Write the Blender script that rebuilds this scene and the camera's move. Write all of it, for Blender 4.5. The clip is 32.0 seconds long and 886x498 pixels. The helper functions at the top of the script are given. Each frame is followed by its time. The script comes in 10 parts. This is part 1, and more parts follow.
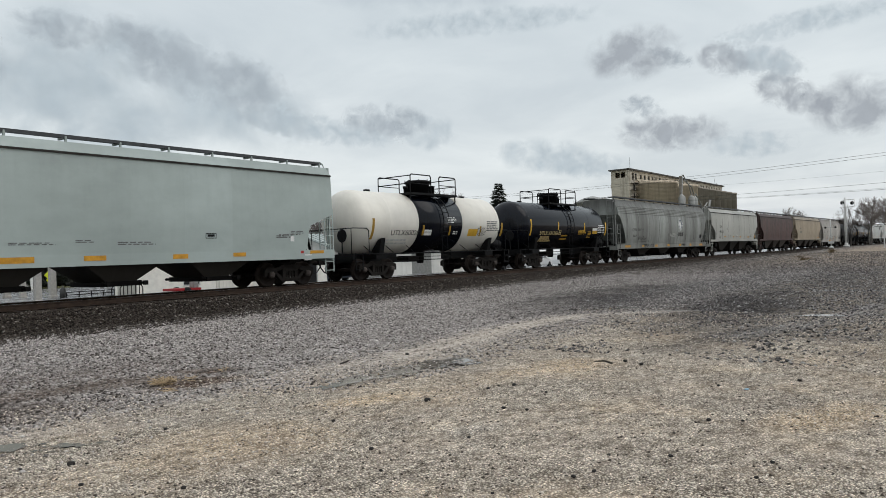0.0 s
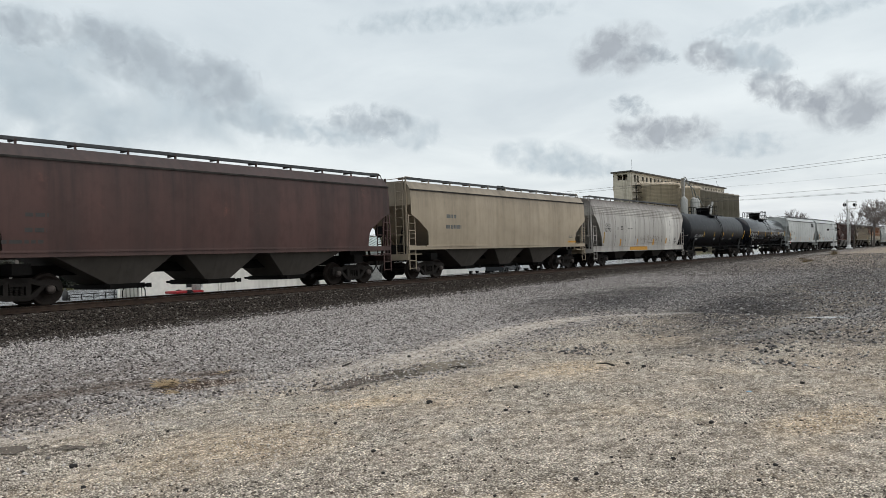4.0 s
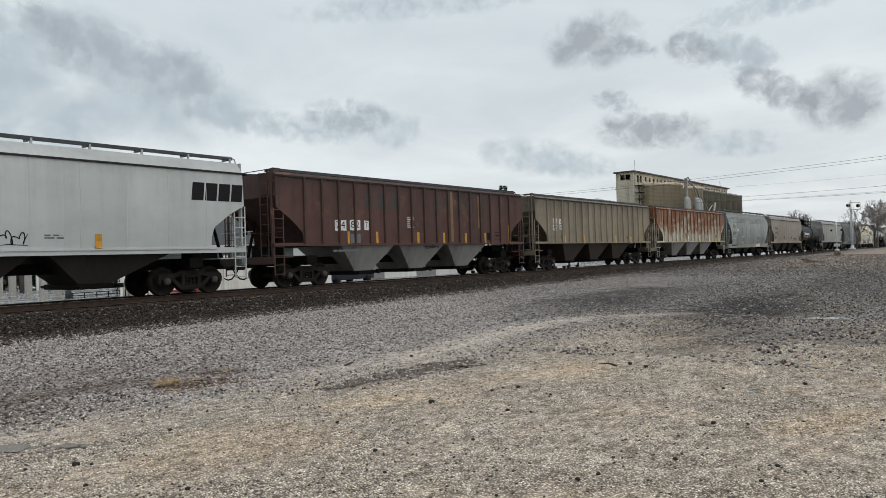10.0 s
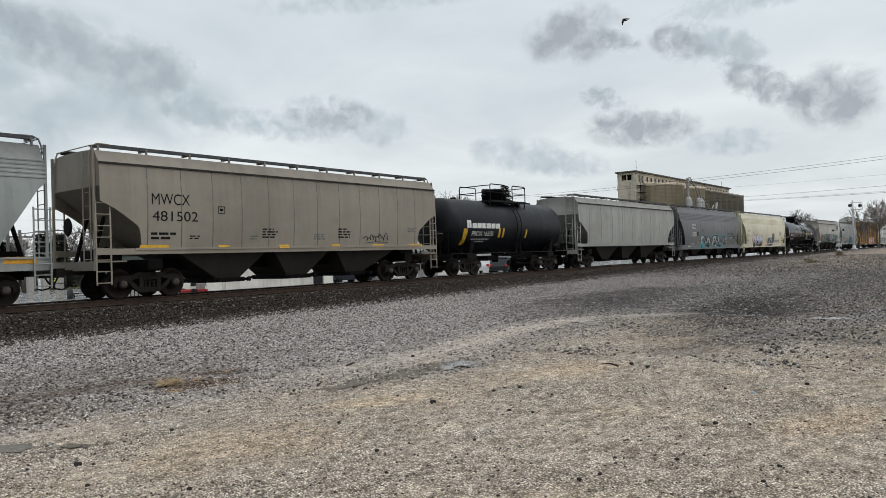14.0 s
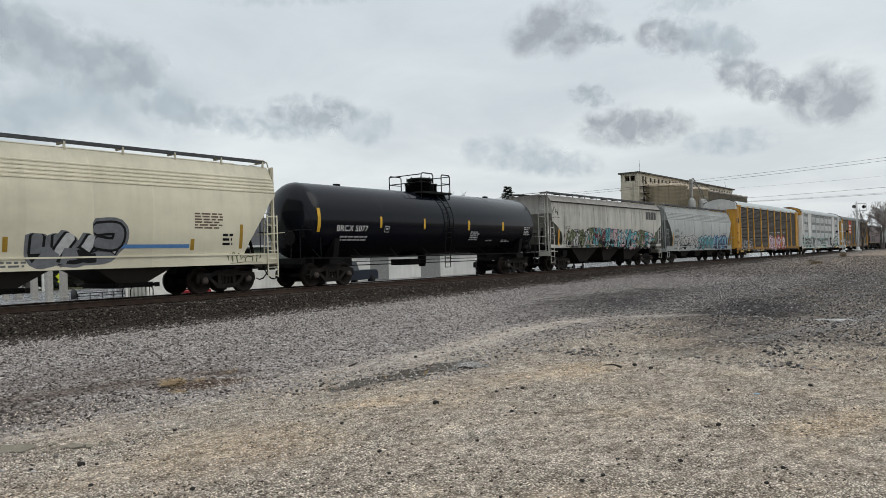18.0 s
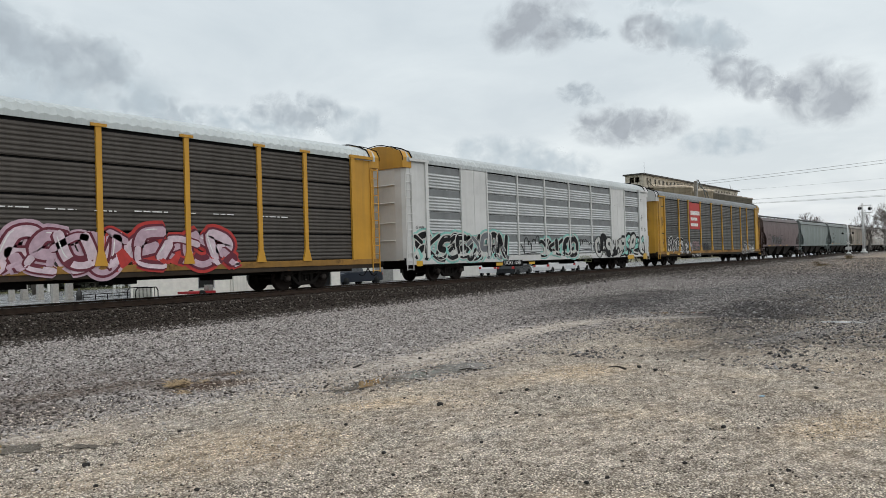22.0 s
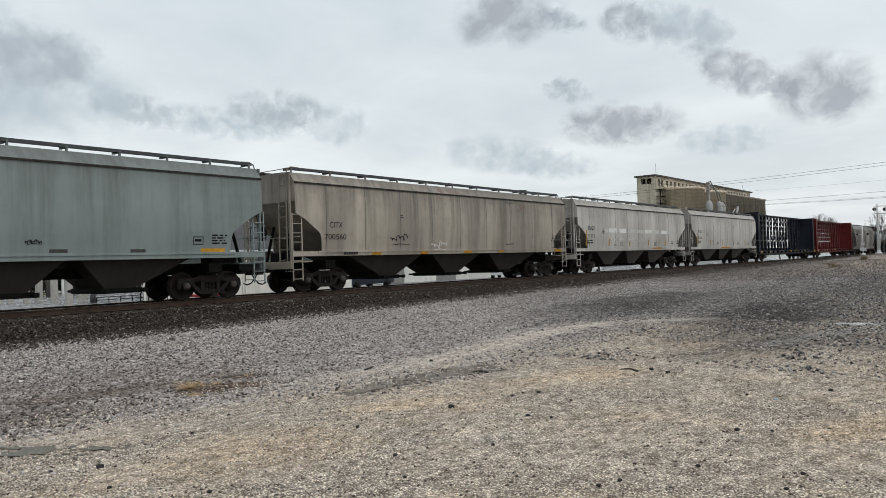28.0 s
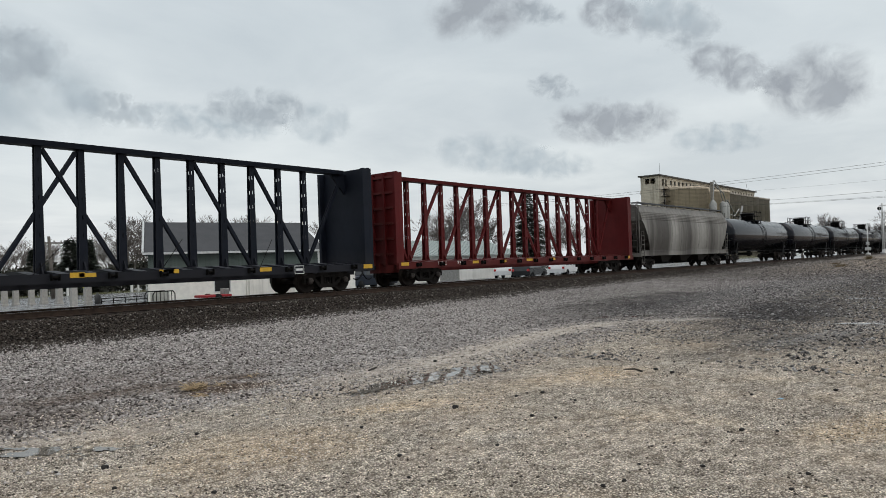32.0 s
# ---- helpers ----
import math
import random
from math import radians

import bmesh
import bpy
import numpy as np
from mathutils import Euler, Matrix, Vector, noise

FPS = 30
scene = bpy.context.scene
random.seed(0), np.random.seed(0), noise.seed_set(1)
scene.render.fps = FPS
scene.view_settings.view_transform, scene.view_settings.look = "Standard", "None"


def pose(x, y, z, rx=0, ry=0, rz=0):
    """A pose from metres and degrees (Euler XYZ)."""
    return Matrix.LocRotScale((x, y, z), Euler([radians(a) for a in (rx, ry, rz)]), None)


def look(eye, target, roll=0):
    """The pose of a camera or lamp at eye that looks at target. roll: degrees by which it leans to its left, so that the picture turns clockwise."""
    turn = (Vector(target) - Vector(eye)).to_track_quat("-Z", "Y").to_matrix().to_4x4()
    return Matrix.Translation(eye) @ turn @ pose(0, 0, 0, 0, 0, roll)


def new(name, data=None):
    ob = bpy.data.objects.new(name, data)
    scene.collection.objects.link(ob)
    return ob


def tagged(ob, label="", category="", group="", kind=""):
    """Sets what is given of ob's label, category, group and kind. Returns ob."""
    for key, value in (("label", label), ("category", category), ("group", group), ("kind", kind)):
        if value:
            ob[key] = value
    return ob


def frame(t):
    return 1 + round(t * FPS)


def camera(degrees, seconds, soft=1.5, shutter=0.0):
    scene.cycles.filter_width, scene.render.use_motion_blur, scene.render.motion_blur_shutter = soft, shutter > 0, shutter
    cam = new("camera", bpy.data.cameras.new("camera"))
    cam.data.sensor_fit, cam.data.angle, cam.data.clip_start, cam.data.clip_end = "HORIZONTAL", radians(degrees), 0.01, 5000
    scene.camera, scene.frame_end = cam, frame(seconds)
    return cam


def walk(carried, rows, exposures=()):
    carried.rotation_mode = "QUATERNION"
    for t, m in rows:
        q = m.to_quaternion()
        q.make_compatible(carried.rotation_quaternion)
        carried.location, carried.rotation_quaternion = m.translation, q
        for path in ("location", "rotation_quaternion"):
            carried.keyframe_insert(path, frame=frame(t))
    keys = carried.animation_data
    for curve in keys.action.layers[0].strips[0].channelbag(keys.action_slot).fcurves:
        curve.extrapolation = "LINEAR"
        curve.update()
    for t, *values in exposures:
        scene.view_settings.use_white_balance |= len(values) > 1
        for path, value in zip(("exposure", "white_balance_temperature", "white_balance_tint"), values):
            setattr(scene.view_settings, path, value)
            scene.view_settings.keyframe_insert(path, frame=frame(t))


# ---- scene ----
# Units: metres. x runs along the railway, y across it, z = 0 is the top of the rails.
EYE = 1.0
TRACK_Y = 22.6
cam = camera(63.6, 32.0, soft=0.65)
walk(cam, [
    (0, pose(0, 0, EYE, 90.460, 1.942, -52.372)),
    (0.5, pose(0, 0, EYE, 90.460, 1.943, -52.371)),
    (1, pose(0, 0, EYE, 90.465, 1.955, -52.361)),
    (1.5, pose(0, 0, EYE, 90.484, 1.984, -52.343)),
    (2, pose(0, 0, EYE, 90.517, 2.020, -52.316)),
    (2.5, pose(0, 0, EYE, 90.558, 2.060, -52.278)),
    (3, pose(0, 0, EYE, 90.598, 2.073, -52.242)),
    (3.5, pose(0, 0, EYE, 90.629, 2.039, -52.222)),
    (5.5, pose(0, 0, EYE, 90.663, 1.830, -52.182)),
    (6, pose(0, 0, EYE, 90.674, 1.842, -52.184)),
    (6.5, pose(0, 0, EYE, 90.698, 1.839, -52.183)),
    (7, pose(0, 0, EYE, 90.743, 1.827, -52.174)),
    (7.5, pose(0, 0, EYE, 90.791, 1.812, -52.151)),
    (8, pose(0, 0, EYE, 90.818, 1.806, -52.121)),
    (8.5, pose(0, 0, EYE, 90.812, 1.811, -52.091)),
    (9, pose(0, 0, EYE, 90.769, 1.815, -52.065)),
    (9.5, pose(0, 0, EYE, 90.696, 1.806, -52.037)),
    (10, pose(0, 0, EYE, 90.622, 1.802, -52.014)),
    (10.5, pose(0, 0, EYE, 90.580, 1.819, -52.003)),
    (11, pose(0, 0, EYE, 90.578, 1.828, -51.986)),
    (11.5, pose(0, 0, EYE, 90.604, 1.827, -51.957)),
    (12, pose(0, 0, EYE, 90.637, 1.840, -51.929)),
    (12.5, pose(0, 0, EYE, 90.658, 1.858, -51.909)),
    (13, pose(0, 0, EYE, 90.663, 1.860, -51.900)),
    (13.5, pose(0, 0, EYE, 90.655, 1.846, -51.897)),
    (14, pose(0, 0, EYE, 90.637, 1.824, -51.896)),
    (14.5, pose(0, 0, EYE, 90.624, 1.807, -51.898)),
    (16.5, pose(0, 0, EYE, 90.725, 1.798, -51.734)),
    (17, pose(0, 0, EYE, 90.726, 1.801, -51.711)),
    (17.5, pose(0, 0, EYE, 90.717, 1.781, -51.687)),
    (18, pose(0, 0, EYE, 90.705, 1.747, -51.658)),
    (18.5, pose(0, 0, EYE, 90.713, 1.736, -51.622)),
    (19, pose(0, 0, EYE, 90.748, 1.757, -51.584)),
    (19.5, pose(0, 0, EYE, 90.798, 1.790, -51.546)),
    (20, pose(0, 0, EYE, 90.854, 1.794, -51.485)),
    (20.5, pose(0, 0, EYE, 90.899, 1.763, -51.412)),
    (21, pose(0, 0, EYE, 90.905, 1.733, -51.363)),
    (21.5, pose(0, 0, EYE, 90.876, 1.710, -51.333)),
    (22, pose(0, 0, EYE, 90.840, 1.689, -51.311)),
    (22.5, pose(0, 0, EYE, 90.817, 1.677, -51.283)),
    (23, pose(0, 0, EYE, 90.816, 1.719, -51.242)),
    (23.5, pose(0, 0, EYE, 90.834, 1.828, -51.192)),
    (24, pose(0, 0, EYE, 90.851, 1.948, -51.132)),
    (24.5, pose(0, 0, EYE, 90.864, 2.036, -51.075)),
    (25, pose(0, 0, EYE, 90.883, 2.052, -51.024)),
    (25.5, pose(0, 0, EYE, 90.910, 1.995, -50.969)),
    (27.5, pose(0, 0, EYE, 91.068, 1.853, -50.498)),
    (28, pose(0, 0, EYE, 91.044, 1.823, -50.428)),
    (28.5, pose(0, 0, EYE, 91.023, 1.795, -50.372)),
    (29, pose(0, 0, EYE, 91.023, 1.799, -50.327)),
    (29.5, pose(0, 0, EYE, 91.046, 1.846, -50.289)),
    (30, pose(0, 0, EYE, 91.072, 1.909, -50.248)),
    (30.5, pose(0, 0, EYE, 91.083, 1.940, -50.208)),
    (31, pose(0, 0, EYE, 91.085, 1.944, -50.178)),
    (31.5, pose(0, 0, EYE, 91.086, 1.948, -50.148)),
    (32, pose(0, 0, EYE, 91.087, 1.950, -50.133)),
], exposures=[(0.0, 0.02), (2.0, 0.12), (3.5, 0.13), (6.0, 0.11), (8.0, 0.11), (9.5, 0.04), (14.0, 0.06), (17.0, 0.05), (18.0, 0.0), (19.5, 0.08), (22.0, 0.10), (25.5, 0.14), (28.0, 0.11), (30.6, 0.06), (32.0, -0.05)])


def train_shift(t):
    """How far the train has rolled at t seconds."""
    return 21.0 * (0.93532 * t - 0.047763 * (t - 16) ** 2 / 100 + 0.011801 * (t - 16) ** 3 / 1000)


# ---- world, sun ----
SUN_EL, SUN_AZ = 58, -80          # the sun stands behind the clouds, at the viewer's back


def nodes_of(tree):
    return tree.nodes, tree.links


world = bpy.data.worlds.new("sky")
scene.world = world
world.use_nodes = True
wn, wl = nodes_of(world.node_tree)
wn.clear()
w_out = wn.new("ShaderNodeOutputWorld")
w_bg = wn.new("ShaderNodeBackground")
w_sky = wn.new("ShaderNodeTexSky")
w_sky.sky_type = "NISHITA"
w_sky.sun_disc = False
w_sky.sun_elevation = radians(SUN_EL)
w_sky.sun_rotation = radians(90 - SUN_AZ)
w_sky.air_density, w_sky.dust_density, w_sky.ozone_density = 1.0, 4.0, 1.0
w_co = wn.new("ShaderNodeTexCoord")
w_sep = wn.new("ShaderNodeSeparateXYZ")
wl.new(w_co.outputs["Generated"], w_sep.inputs[0])
w_rmp = wn.new("ShaderNodeValToRGB")
els = w_rmp.color_ramp.elements
els[0].position, els[0].color = 0.0, (0.78, 0.80, 0.81, 1)
els[1].position, els[1].color = 1.0, (1.02, 1.06, 1.10, 1)
e = els.new(0.10)
e.color = (0.74, 0.78, 0.785, 1)
e = els.new(0.30)
e.color = (0.65, 0.705, 0.725, 1)
e = els.new(0.42)
e.color = (0.71, 0.765, 0.785, 1)
wl.new(w_sep.outputs["Z"], w_rmp.inputs[0])
# soft veils in the overcast, stretched flat like a cloud deck
w_map = wn.new("ShaderNodeVectorMath")
w_map.operation = "DIVIDE"
w_zz = wn.new("ShaderNodeMath")
w_zz.operation = "ADD"
w_zz.inputs[1].default_value = 0.12
wl.new(w_sep.outputs["Z"], w_zz.inputs[0])
w_cmb = wn.new("ShaderNodeCombineXYZ")
for k in range(3):
    wl.new(w_zz.outputs[0], w_cmb.inputs[k])
wl.new(w_co.outputs["Generated"], w_map.inputs[0])
wl.new(w_cmb.outputs[0], w_map.inputs[1])
w_noi = wn.new("ShaderNodeTexNoise")
w_noi.inputs["Scale"].default_value = 1.1
w_noi.inputs["Detail"].default_value = 6
w_noi.inputs["Roughness"].default_value = 0.55
w_noi.inputs["Distortion"].default_value = 0.3
wl.new(w_map.outputs[0], w_noi.inputs["Vector"])
w_r2 = wn.new("ShaderNodeValToRGB")
w_r2.color_ramp.elements[0].position, w_r2.color_ramp.elements[0].color = 0.32, (0.84, 0.86, 0.885, 1)
w_r2.color_ramp.elements[1].position, w_r2.color_ramp.elements[1].color = 0.66, (1.05, 1.05, 1.05, 1)
wl.new(w_noi.outputs["Fac"], w_r2.inputs[0])
w_mul = wn.new("ShaderNodeMix")
w_mul.data_type, w_mul.blend_type = "RGBA", "MULTIPLY"
w_mul.inputs[0].default_value = 1.0
wl.new(w_rmp.outputs[0], w_mul.inputs["A"])
wl.new(w_r2.outputs[0], w_mul.inputs["B"])
# a little of the clear sky's tint comes through the cloud
w_mix = wn.new("ShaderNodeMix")
w_mix.data_type, w_mix.blend_type = "RGBA", "MIX"
w_mix.inputs[0].default_value = 0.012
wl.new(w_mul.outputs["Result"], w_mix.inputs["A"])
wl.new(w_sky.outputs[0], w_mix.inputs["B"])
wl.new(w_mix.outputs["Result"], w_bg.inputs["Color"])
w_bg.inputs["Strength"].default_value = 1.0
wl.new(w_bg.outputs[0], w_out.inputs[0])

sun = new("sun", bpy.data.lights.new("sun", "SUN"))
sun.data.energy, sun.data.angle, sun.data.color = 0.8, radians(50), (1.0, 0.97, 0.93)
sun_at = Vector((math.cos(radians(SUN_AZ)) * math.cos(radians(SUN_EL)), math.sin(radians(SUN_AZ)) * math.cos(radians(SUN_EL)), math.sin(radians(SUN_EL))))
sun.matrix_world = look(sun_at * 100, (0, 0, 0))


# ---- materials ----
def lin(r, g, b):
    """sRGB 0..255 to linear."""
    return tuple(((c / 255) / 12.92 if c < 10.3 else ((c / 255 + 0.055) / 1.055) ** 2.4) for c in (r, g, b))


class Graph:
    """A small helper to write node materials."""

    def __init__(self, name):
        self.mat = bpy.data.materials.new(name)
        self.mat.use_nodes = True
        self.n, self.l = self.mat.node_tree.nodes, self.mat.node_tree.links
        self.bsdf = self.n["Principled BSDF"]
        self.tc = self.n.new("ShaderNodeTexCoord")

    def put(self, socket, value):
        if isinstance(value, bpy.types.NodeSocket):
            self.l.new(value, socket)
        else:
            if isinstance(value, tuple) and len(value) == 3 and socket.type == "RGBA":
                value = (*value, 1)
            socket.default_value = value
        return self

    def coords(self, scale=(1, 1, 1), kind="Object", offset=(0, 0, 0)):
        m = self.n.new("ShaderNodeMapping")
        m.inputs["Scale"].default_value = scale
        m.inputs["Location"].default_value = offset
        self.l.new(self.tc.outputs[kind], m.inputs[0])
        return m.outputs[0]

    def world_coords(self, scale=(1, 1, 1)):
        g = self.n.new("ShaderNodeNewGeometry")
        m = self.n.new("ShaderNodeMapping")
        m.inputs["Scale"].default_value = scale
        self.l.new(g.outputs["Position"], m.inputs[0])
        return m.outputs[0]

    def noise(self, vec, scale, detail=4, rough=0.55, distort=0.0):
        t = self.n.new("ShaderNodeTexNoise")
        self.l.new(vec, t.inputs["Vector"])
        for k, v in (("Scale", scale), ("Detail", detail), ("Roughness", rough), ("Distortion", distort)):
            t.inputs[k].default_value = v
        return t.outputs["Fac"]

    def voronoi(self, vec, scale, feature="F1", out="Distance", rnd=1.0):
        t = self.n.new("ShaderNodeTexVoronoi")
        t.feature = feature
        self.l.new(vec, t.inputs["Vector"])
        t.inputs["Scale"].default_value = scale
        t.inputs["Randomness"].default_value = rnd
        return t.outputs[out]

    def ramp(self, fac, a, b, lo=(0, 0, 0), hi=(1, 1, 1)):
        r = self.n.new("ShaderNodeValToRGB")
        r.color_ramp.elements[0].position, r.color_ramp.elements[0].color = a, (*lo, 1)
        r.color_ramp.elements[1].position, r.color_ramp.elements[1].color = b, (*hi, 1)
        self.l.new(fac, r.inputs[0])
        return r.outputs[0]

    def mix(self, fac, a, b, blend="MIX"):
        m = self.n.new("ShaderNodeMix")
        m.data_type, m.blend_type = "RGBA", blend
        self.put(m.inputs[0], fac).put(m.inputs["A"], a).put(m.inputs["B"], b)
        return m.outputs["Result"]

    def math(self, op, a, b=0.0):
        m = self.n.new("ShaderNodeMath")
        m.operation = op
        m.use_clamp = op in ("ADD", "MULTIPLY")
        self.put(m.inputs[0], a).put(m.inputs[1], b)
        return m.outputs[0]

    def raw(self, op, a, b=0.0):
        m = self.n.new("ShaderNodeMath")
        m.operation = op
        self.put(m.inputs[0], a).put(m.inputs[1], b)
        return m.outputs[0]

    def patch(self, x, y, cx, cy, rx, ry, wob, soft=0.5, turn=0.0):
        """A soft-edged oval patch with a ragged rim: 1 inside, 0 outside."""
        c, s = math.cos(turn), math.sin(turn)
        dx, dy = self.raw("SUBTRACT", x, cx), self.raw("SUBTRACT", y, cy)
        u = self.raw("ADD", self.raw("MULTIPLY", dx, c / rx), self.raw("MULTIPLY", dy, s / rx))
        v = self.raw("ADD", self.raw("MULTIPLY", dx, -s / ry), self.raw("MULTIPLY", dy, c / ry))
        r = self.raw("ADD", self.raw("MULTIPLY", u, u), self.raw("MULTIPLY", v, v))
        r = self.raw("ADD", r, self.raw("MULTIPLY", self.raw("SUBTRACT", wob, 0.5), 3.2))
        return self.ramp(self.raw("MULTIPLY", r, 0.5), 0.5 - 0.5 * soft, 0.5 + 0.3 * soft, (1, 1, 1), (0, 0, 0))

    def sep(self, vec):
        s = self.n.new("ShaderNodeSeparateXYZ")
        self.l.new(vec, s.inputs[0])
        return s.outputs

    def random(self):
        return self.n.new("ShaderNodeObjectInfo").outputs["Random"]

    def island(self):
        return self.n.new("ShaderNodeNewGeometry").outputs["Random Per Island"]

    def bump(self, height, strength=0.3, distance=0.01):
        b = self.n.new("ShaderNodeBump")
        b.inputs["Strength"].default_value, b.inputs["Distance"].default_value = strength, distance
        self.l.new(height, b.inputs["Height"])
        self.l.new(b.outputs[0], self.bsdf.inputs["Normal"])
        return self

    def done(self, colour=None, rough=None, metal=None, spec=None):
        for k, v in (("Base Color", colour), ("Roughness", rough), ("Metallic", metal), ("Specular IOR Level", spec)):
            if v is not None:
                self.put(self.bsdf.inputs[k], v)
        return self.mat


def mat_plain(name, rgb, rough=0.6, vary=0.25, metal=0.0, scale=6.0, bump=0.15, spec=0.35):
    g = Graph(name)
    n = g.noise(g.coords(), scale, 6)
    fine = g.noise(g.coords(), scale * 9, 3)
    c = g.mix(g.ramp(n, 0.3, 0.7), tuple(x * (1 - vary) for x in rgb), tuple(min(1, x * (1 + vary * 0.6)) for x in rgb))
    c = g.mix(g.math("MULTIPLY", g.ramp(fine, 0.45, 0.75), vary), c, tuple(x * 0.6 for x in rgb))
    g.bump(fine, bump, 0.004)
    return g.done(c, g.mix(n, (rough - 0.1,) * 3, (rough + 0.12,) * 3), metal, spec)


DIRT, RUST = (0.052, 0.047, 0.042), (0.20, 0.062, 0.022)


def mat_car(name, rgb, dirt=0.35, streak=0.5, rust=0.0, rough=0.42, top_dirt=0.3, rust_top=0.0, bands=0.0, rust_rgb=RUST, dirt_rgb=DIRT, seed=0.0, spec=0.3):
    """Weathered car paint: blotches, vertical run-off streaks, road grime and rust."""
    g = Graph(name)
    o = (seed * 7.3, seed * 3.1, seed)
    big = g.noise(g.coords((0.35, 0.4, 0.8), offset=o), 1.0, 5)
    runs = g.noise(g.coords((1.5, 0.9, 0.09), offset=o), 1.6, 8, 0.64)
    thin = g.noise(g.coords((3.4, 2, 0.16), offset=o), 1.5, 7, 0.62)
    fine = g.noise(g.coords(), 60, 4)
    mid = g.noise(g.coords((1, 1, 0.7), offset=o), 2.6, 8, 0.66)
    c = g.mix(g.ramp(big, 0.35, 0.7), tuple(x * (0.84 - 0.15 * dirt) for x in rgb), tuple(min(1, x * 1.06) for x in rgb))
    s = g.math("MULTIPLY", g.ramp(runs, 0.46, 0.66), g.ramp(thin, 0.30, 0.66, (0.5,) * 3))
    c = g.mix(g.math("MULTIPLY", s, min(1.0, streak * 0.62)), c, dirt_rgb)
    c = g.mix(g.math("MULTIPLY", g.ramp(big, 0.46, 0.72), dirt), c, dirt_rgb)
    c = g.mix(g.math("MULTIPLY", g.ramp(mid, 0.48, 0.66), min(1.0, dirt * 0.8 + 0.05)), c, tuple(x * 0.45 for x in rgb))
    # grime along the upper seam that runs down in threads, and road dirt thrown up on the lower edge
    z = g.sep(g.coords())[2]
    hi = g.ramp(g.raw("ADD", g.raw("MULTIPLY", z, 0.2), g.raw("MULTIPLY", mid, 0.10)), 0.80, 0.95)
    c = g.mix(g.math("MULTIPLY", hi, top_dirt), c, dirt_rgb)
    drop = g.ramp(g.raw("ADD", g.raw("MULTIPLY", z, 0.17), g.raw("MULTIPLY", runs, 0.55)), 0.78, 1.02)
    c = g.mix(g.math("MULTIPLY", g.math("MULTIPLY", drop, g.ramp(thin, 0.35, 0.65, (0.3,) * 3)), min(1.0, streak * 0.7)), c, dirt_rgb)
    low = g.ramp(g.raw("ADD", g.raw("MULTIPLY", z, 0.4), g.raw("MULTIPLY", runs, 0.5)), 0.62, 0.92, (1, 1, 1), (0, 0, 0))
    c = g.mix(g.math("MULTIPLY", low, 0.03 + 0.6 * dirt), c, (0.075, 0.062, 0.050))
    # plates of slightly different tone, as they were welded and repainted
    wn_ = g.n.new("ShaderNodeTexWhiteNoise")
    wn_.noise_dimensions = "1D"
    x_ = g.sep(g.coords())[0]
    g.l.new(g.raw("FLOOR", g.raw("MULTIPLY", g.raw("ADD", x_, 7.4 + 37 * seed), 0.54)), wn_.inputs["W"])
    lo_ = 1 - min(0.24, 0.05 + 0.35 * dirt)
    c = g.mix(1.0, c, g.ramp(wn_.outputs["Value"], 0.0, 1.0, (lo_, lo_, lo_ * 0.99), (1.04, 1.04, 1.04)), "MULTIPLY")
    if bands > 0:
        # broad soot bands that run down the sides
        wide = g.noise(g.coords((0.42, 0.1, 0.03), offset=(o[0] + 9, o[1], o[2])), 1.0, 4, 0.5, 0.2)
        fade = g.ramp(g.raw("ADD", g.raw("MULTIPLY", z, 0.2), g.raw("MULTIPLY", runs, 0.12)), 0.80, 0.90, (1, 1, 1), (0.15, 0.15, 0.15))
        c = g.mix(g.math("MULTIPLY", g.math("MULTIPLY", g.ramp(wide, 0.42, 0.56), fade), bands), c, dirt_rgb)
    if rust > 0:
        blot = g.noise(g.coords((0.5, 1, 0.55), offset=(o[0] + 3, o[1], o[2])), 1.5, 9, 0.66, 0.2)
        drip = g.noise(g.coords((5, 2, 0.16), offset=o), 1.5, 6, 0.6)
        edge = 0.74 - 0.30 * rust
        if rust_top:
            fall = g.raw("SUBTRACT", g.raw("MULTIPLY", z, 0.3), 0.9)
            blot = g.raw("ADD", blot, g.raw("MULTIPLY", fall, rust_top))
        rr = g.math("MULTIPLY", g.ramp(blot, edge, edge + 0.10), g.ramp(drip, 0.30, 0.50))
        c = g.mix(g.math("MULTIPLY", rr, 0.93), c, g.mix(g.ramp(mid, 0.3, 0.7), tuple(x * 0.6 for x in rust_rgb), tuple(x * 1.45 for x in rust_rgb)))
    dent = g.noise(g.coords((0.9, 1, 0.7), offset=o), 1.3, 2, 0.5)
    g.bump(g.raw("ADD", g.raw("MULTIPLY", fine, 0.06), dent), 0.35, 0.022)
    return g.done(c, g.mix(mid, (rough - 0.08,) * 3, (rough + 0.2,) * 3), 0.0, spec)


M = {}
M["steel_dark"] = mat_plain("sooty_steel", (0.0075, 0.0068, 0.0062), 0.75, 0.5, spec=0.08)
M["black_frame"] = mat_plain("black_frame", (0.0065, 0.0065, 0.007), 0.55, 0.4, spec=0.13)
M["wheel"] = mat_plain("rolled_wheel_steel", (0.024, 0.018, 0.015), 0.62, 0.5, spec=0.12)
M["bogie"] = mat_plain("cast_steel", (0.021, 0.018, 0.016), 0.75, 0.5, spec=0.1)
M["cap"] = mat_plain("bearing_cap", (0.075, 0.062, 0.055), 0.6, 0.4, spec=0.2)
M["rail"] = mat_plain("rail_head", (0.30, 0.28, 0.27), 0.28, 0.3, 0.9, 3)
M["rail_web"] = mat_plain("rusty_rail", (0.060, 0.040, 0.030), 0.8, 0.4, spec=0.2)
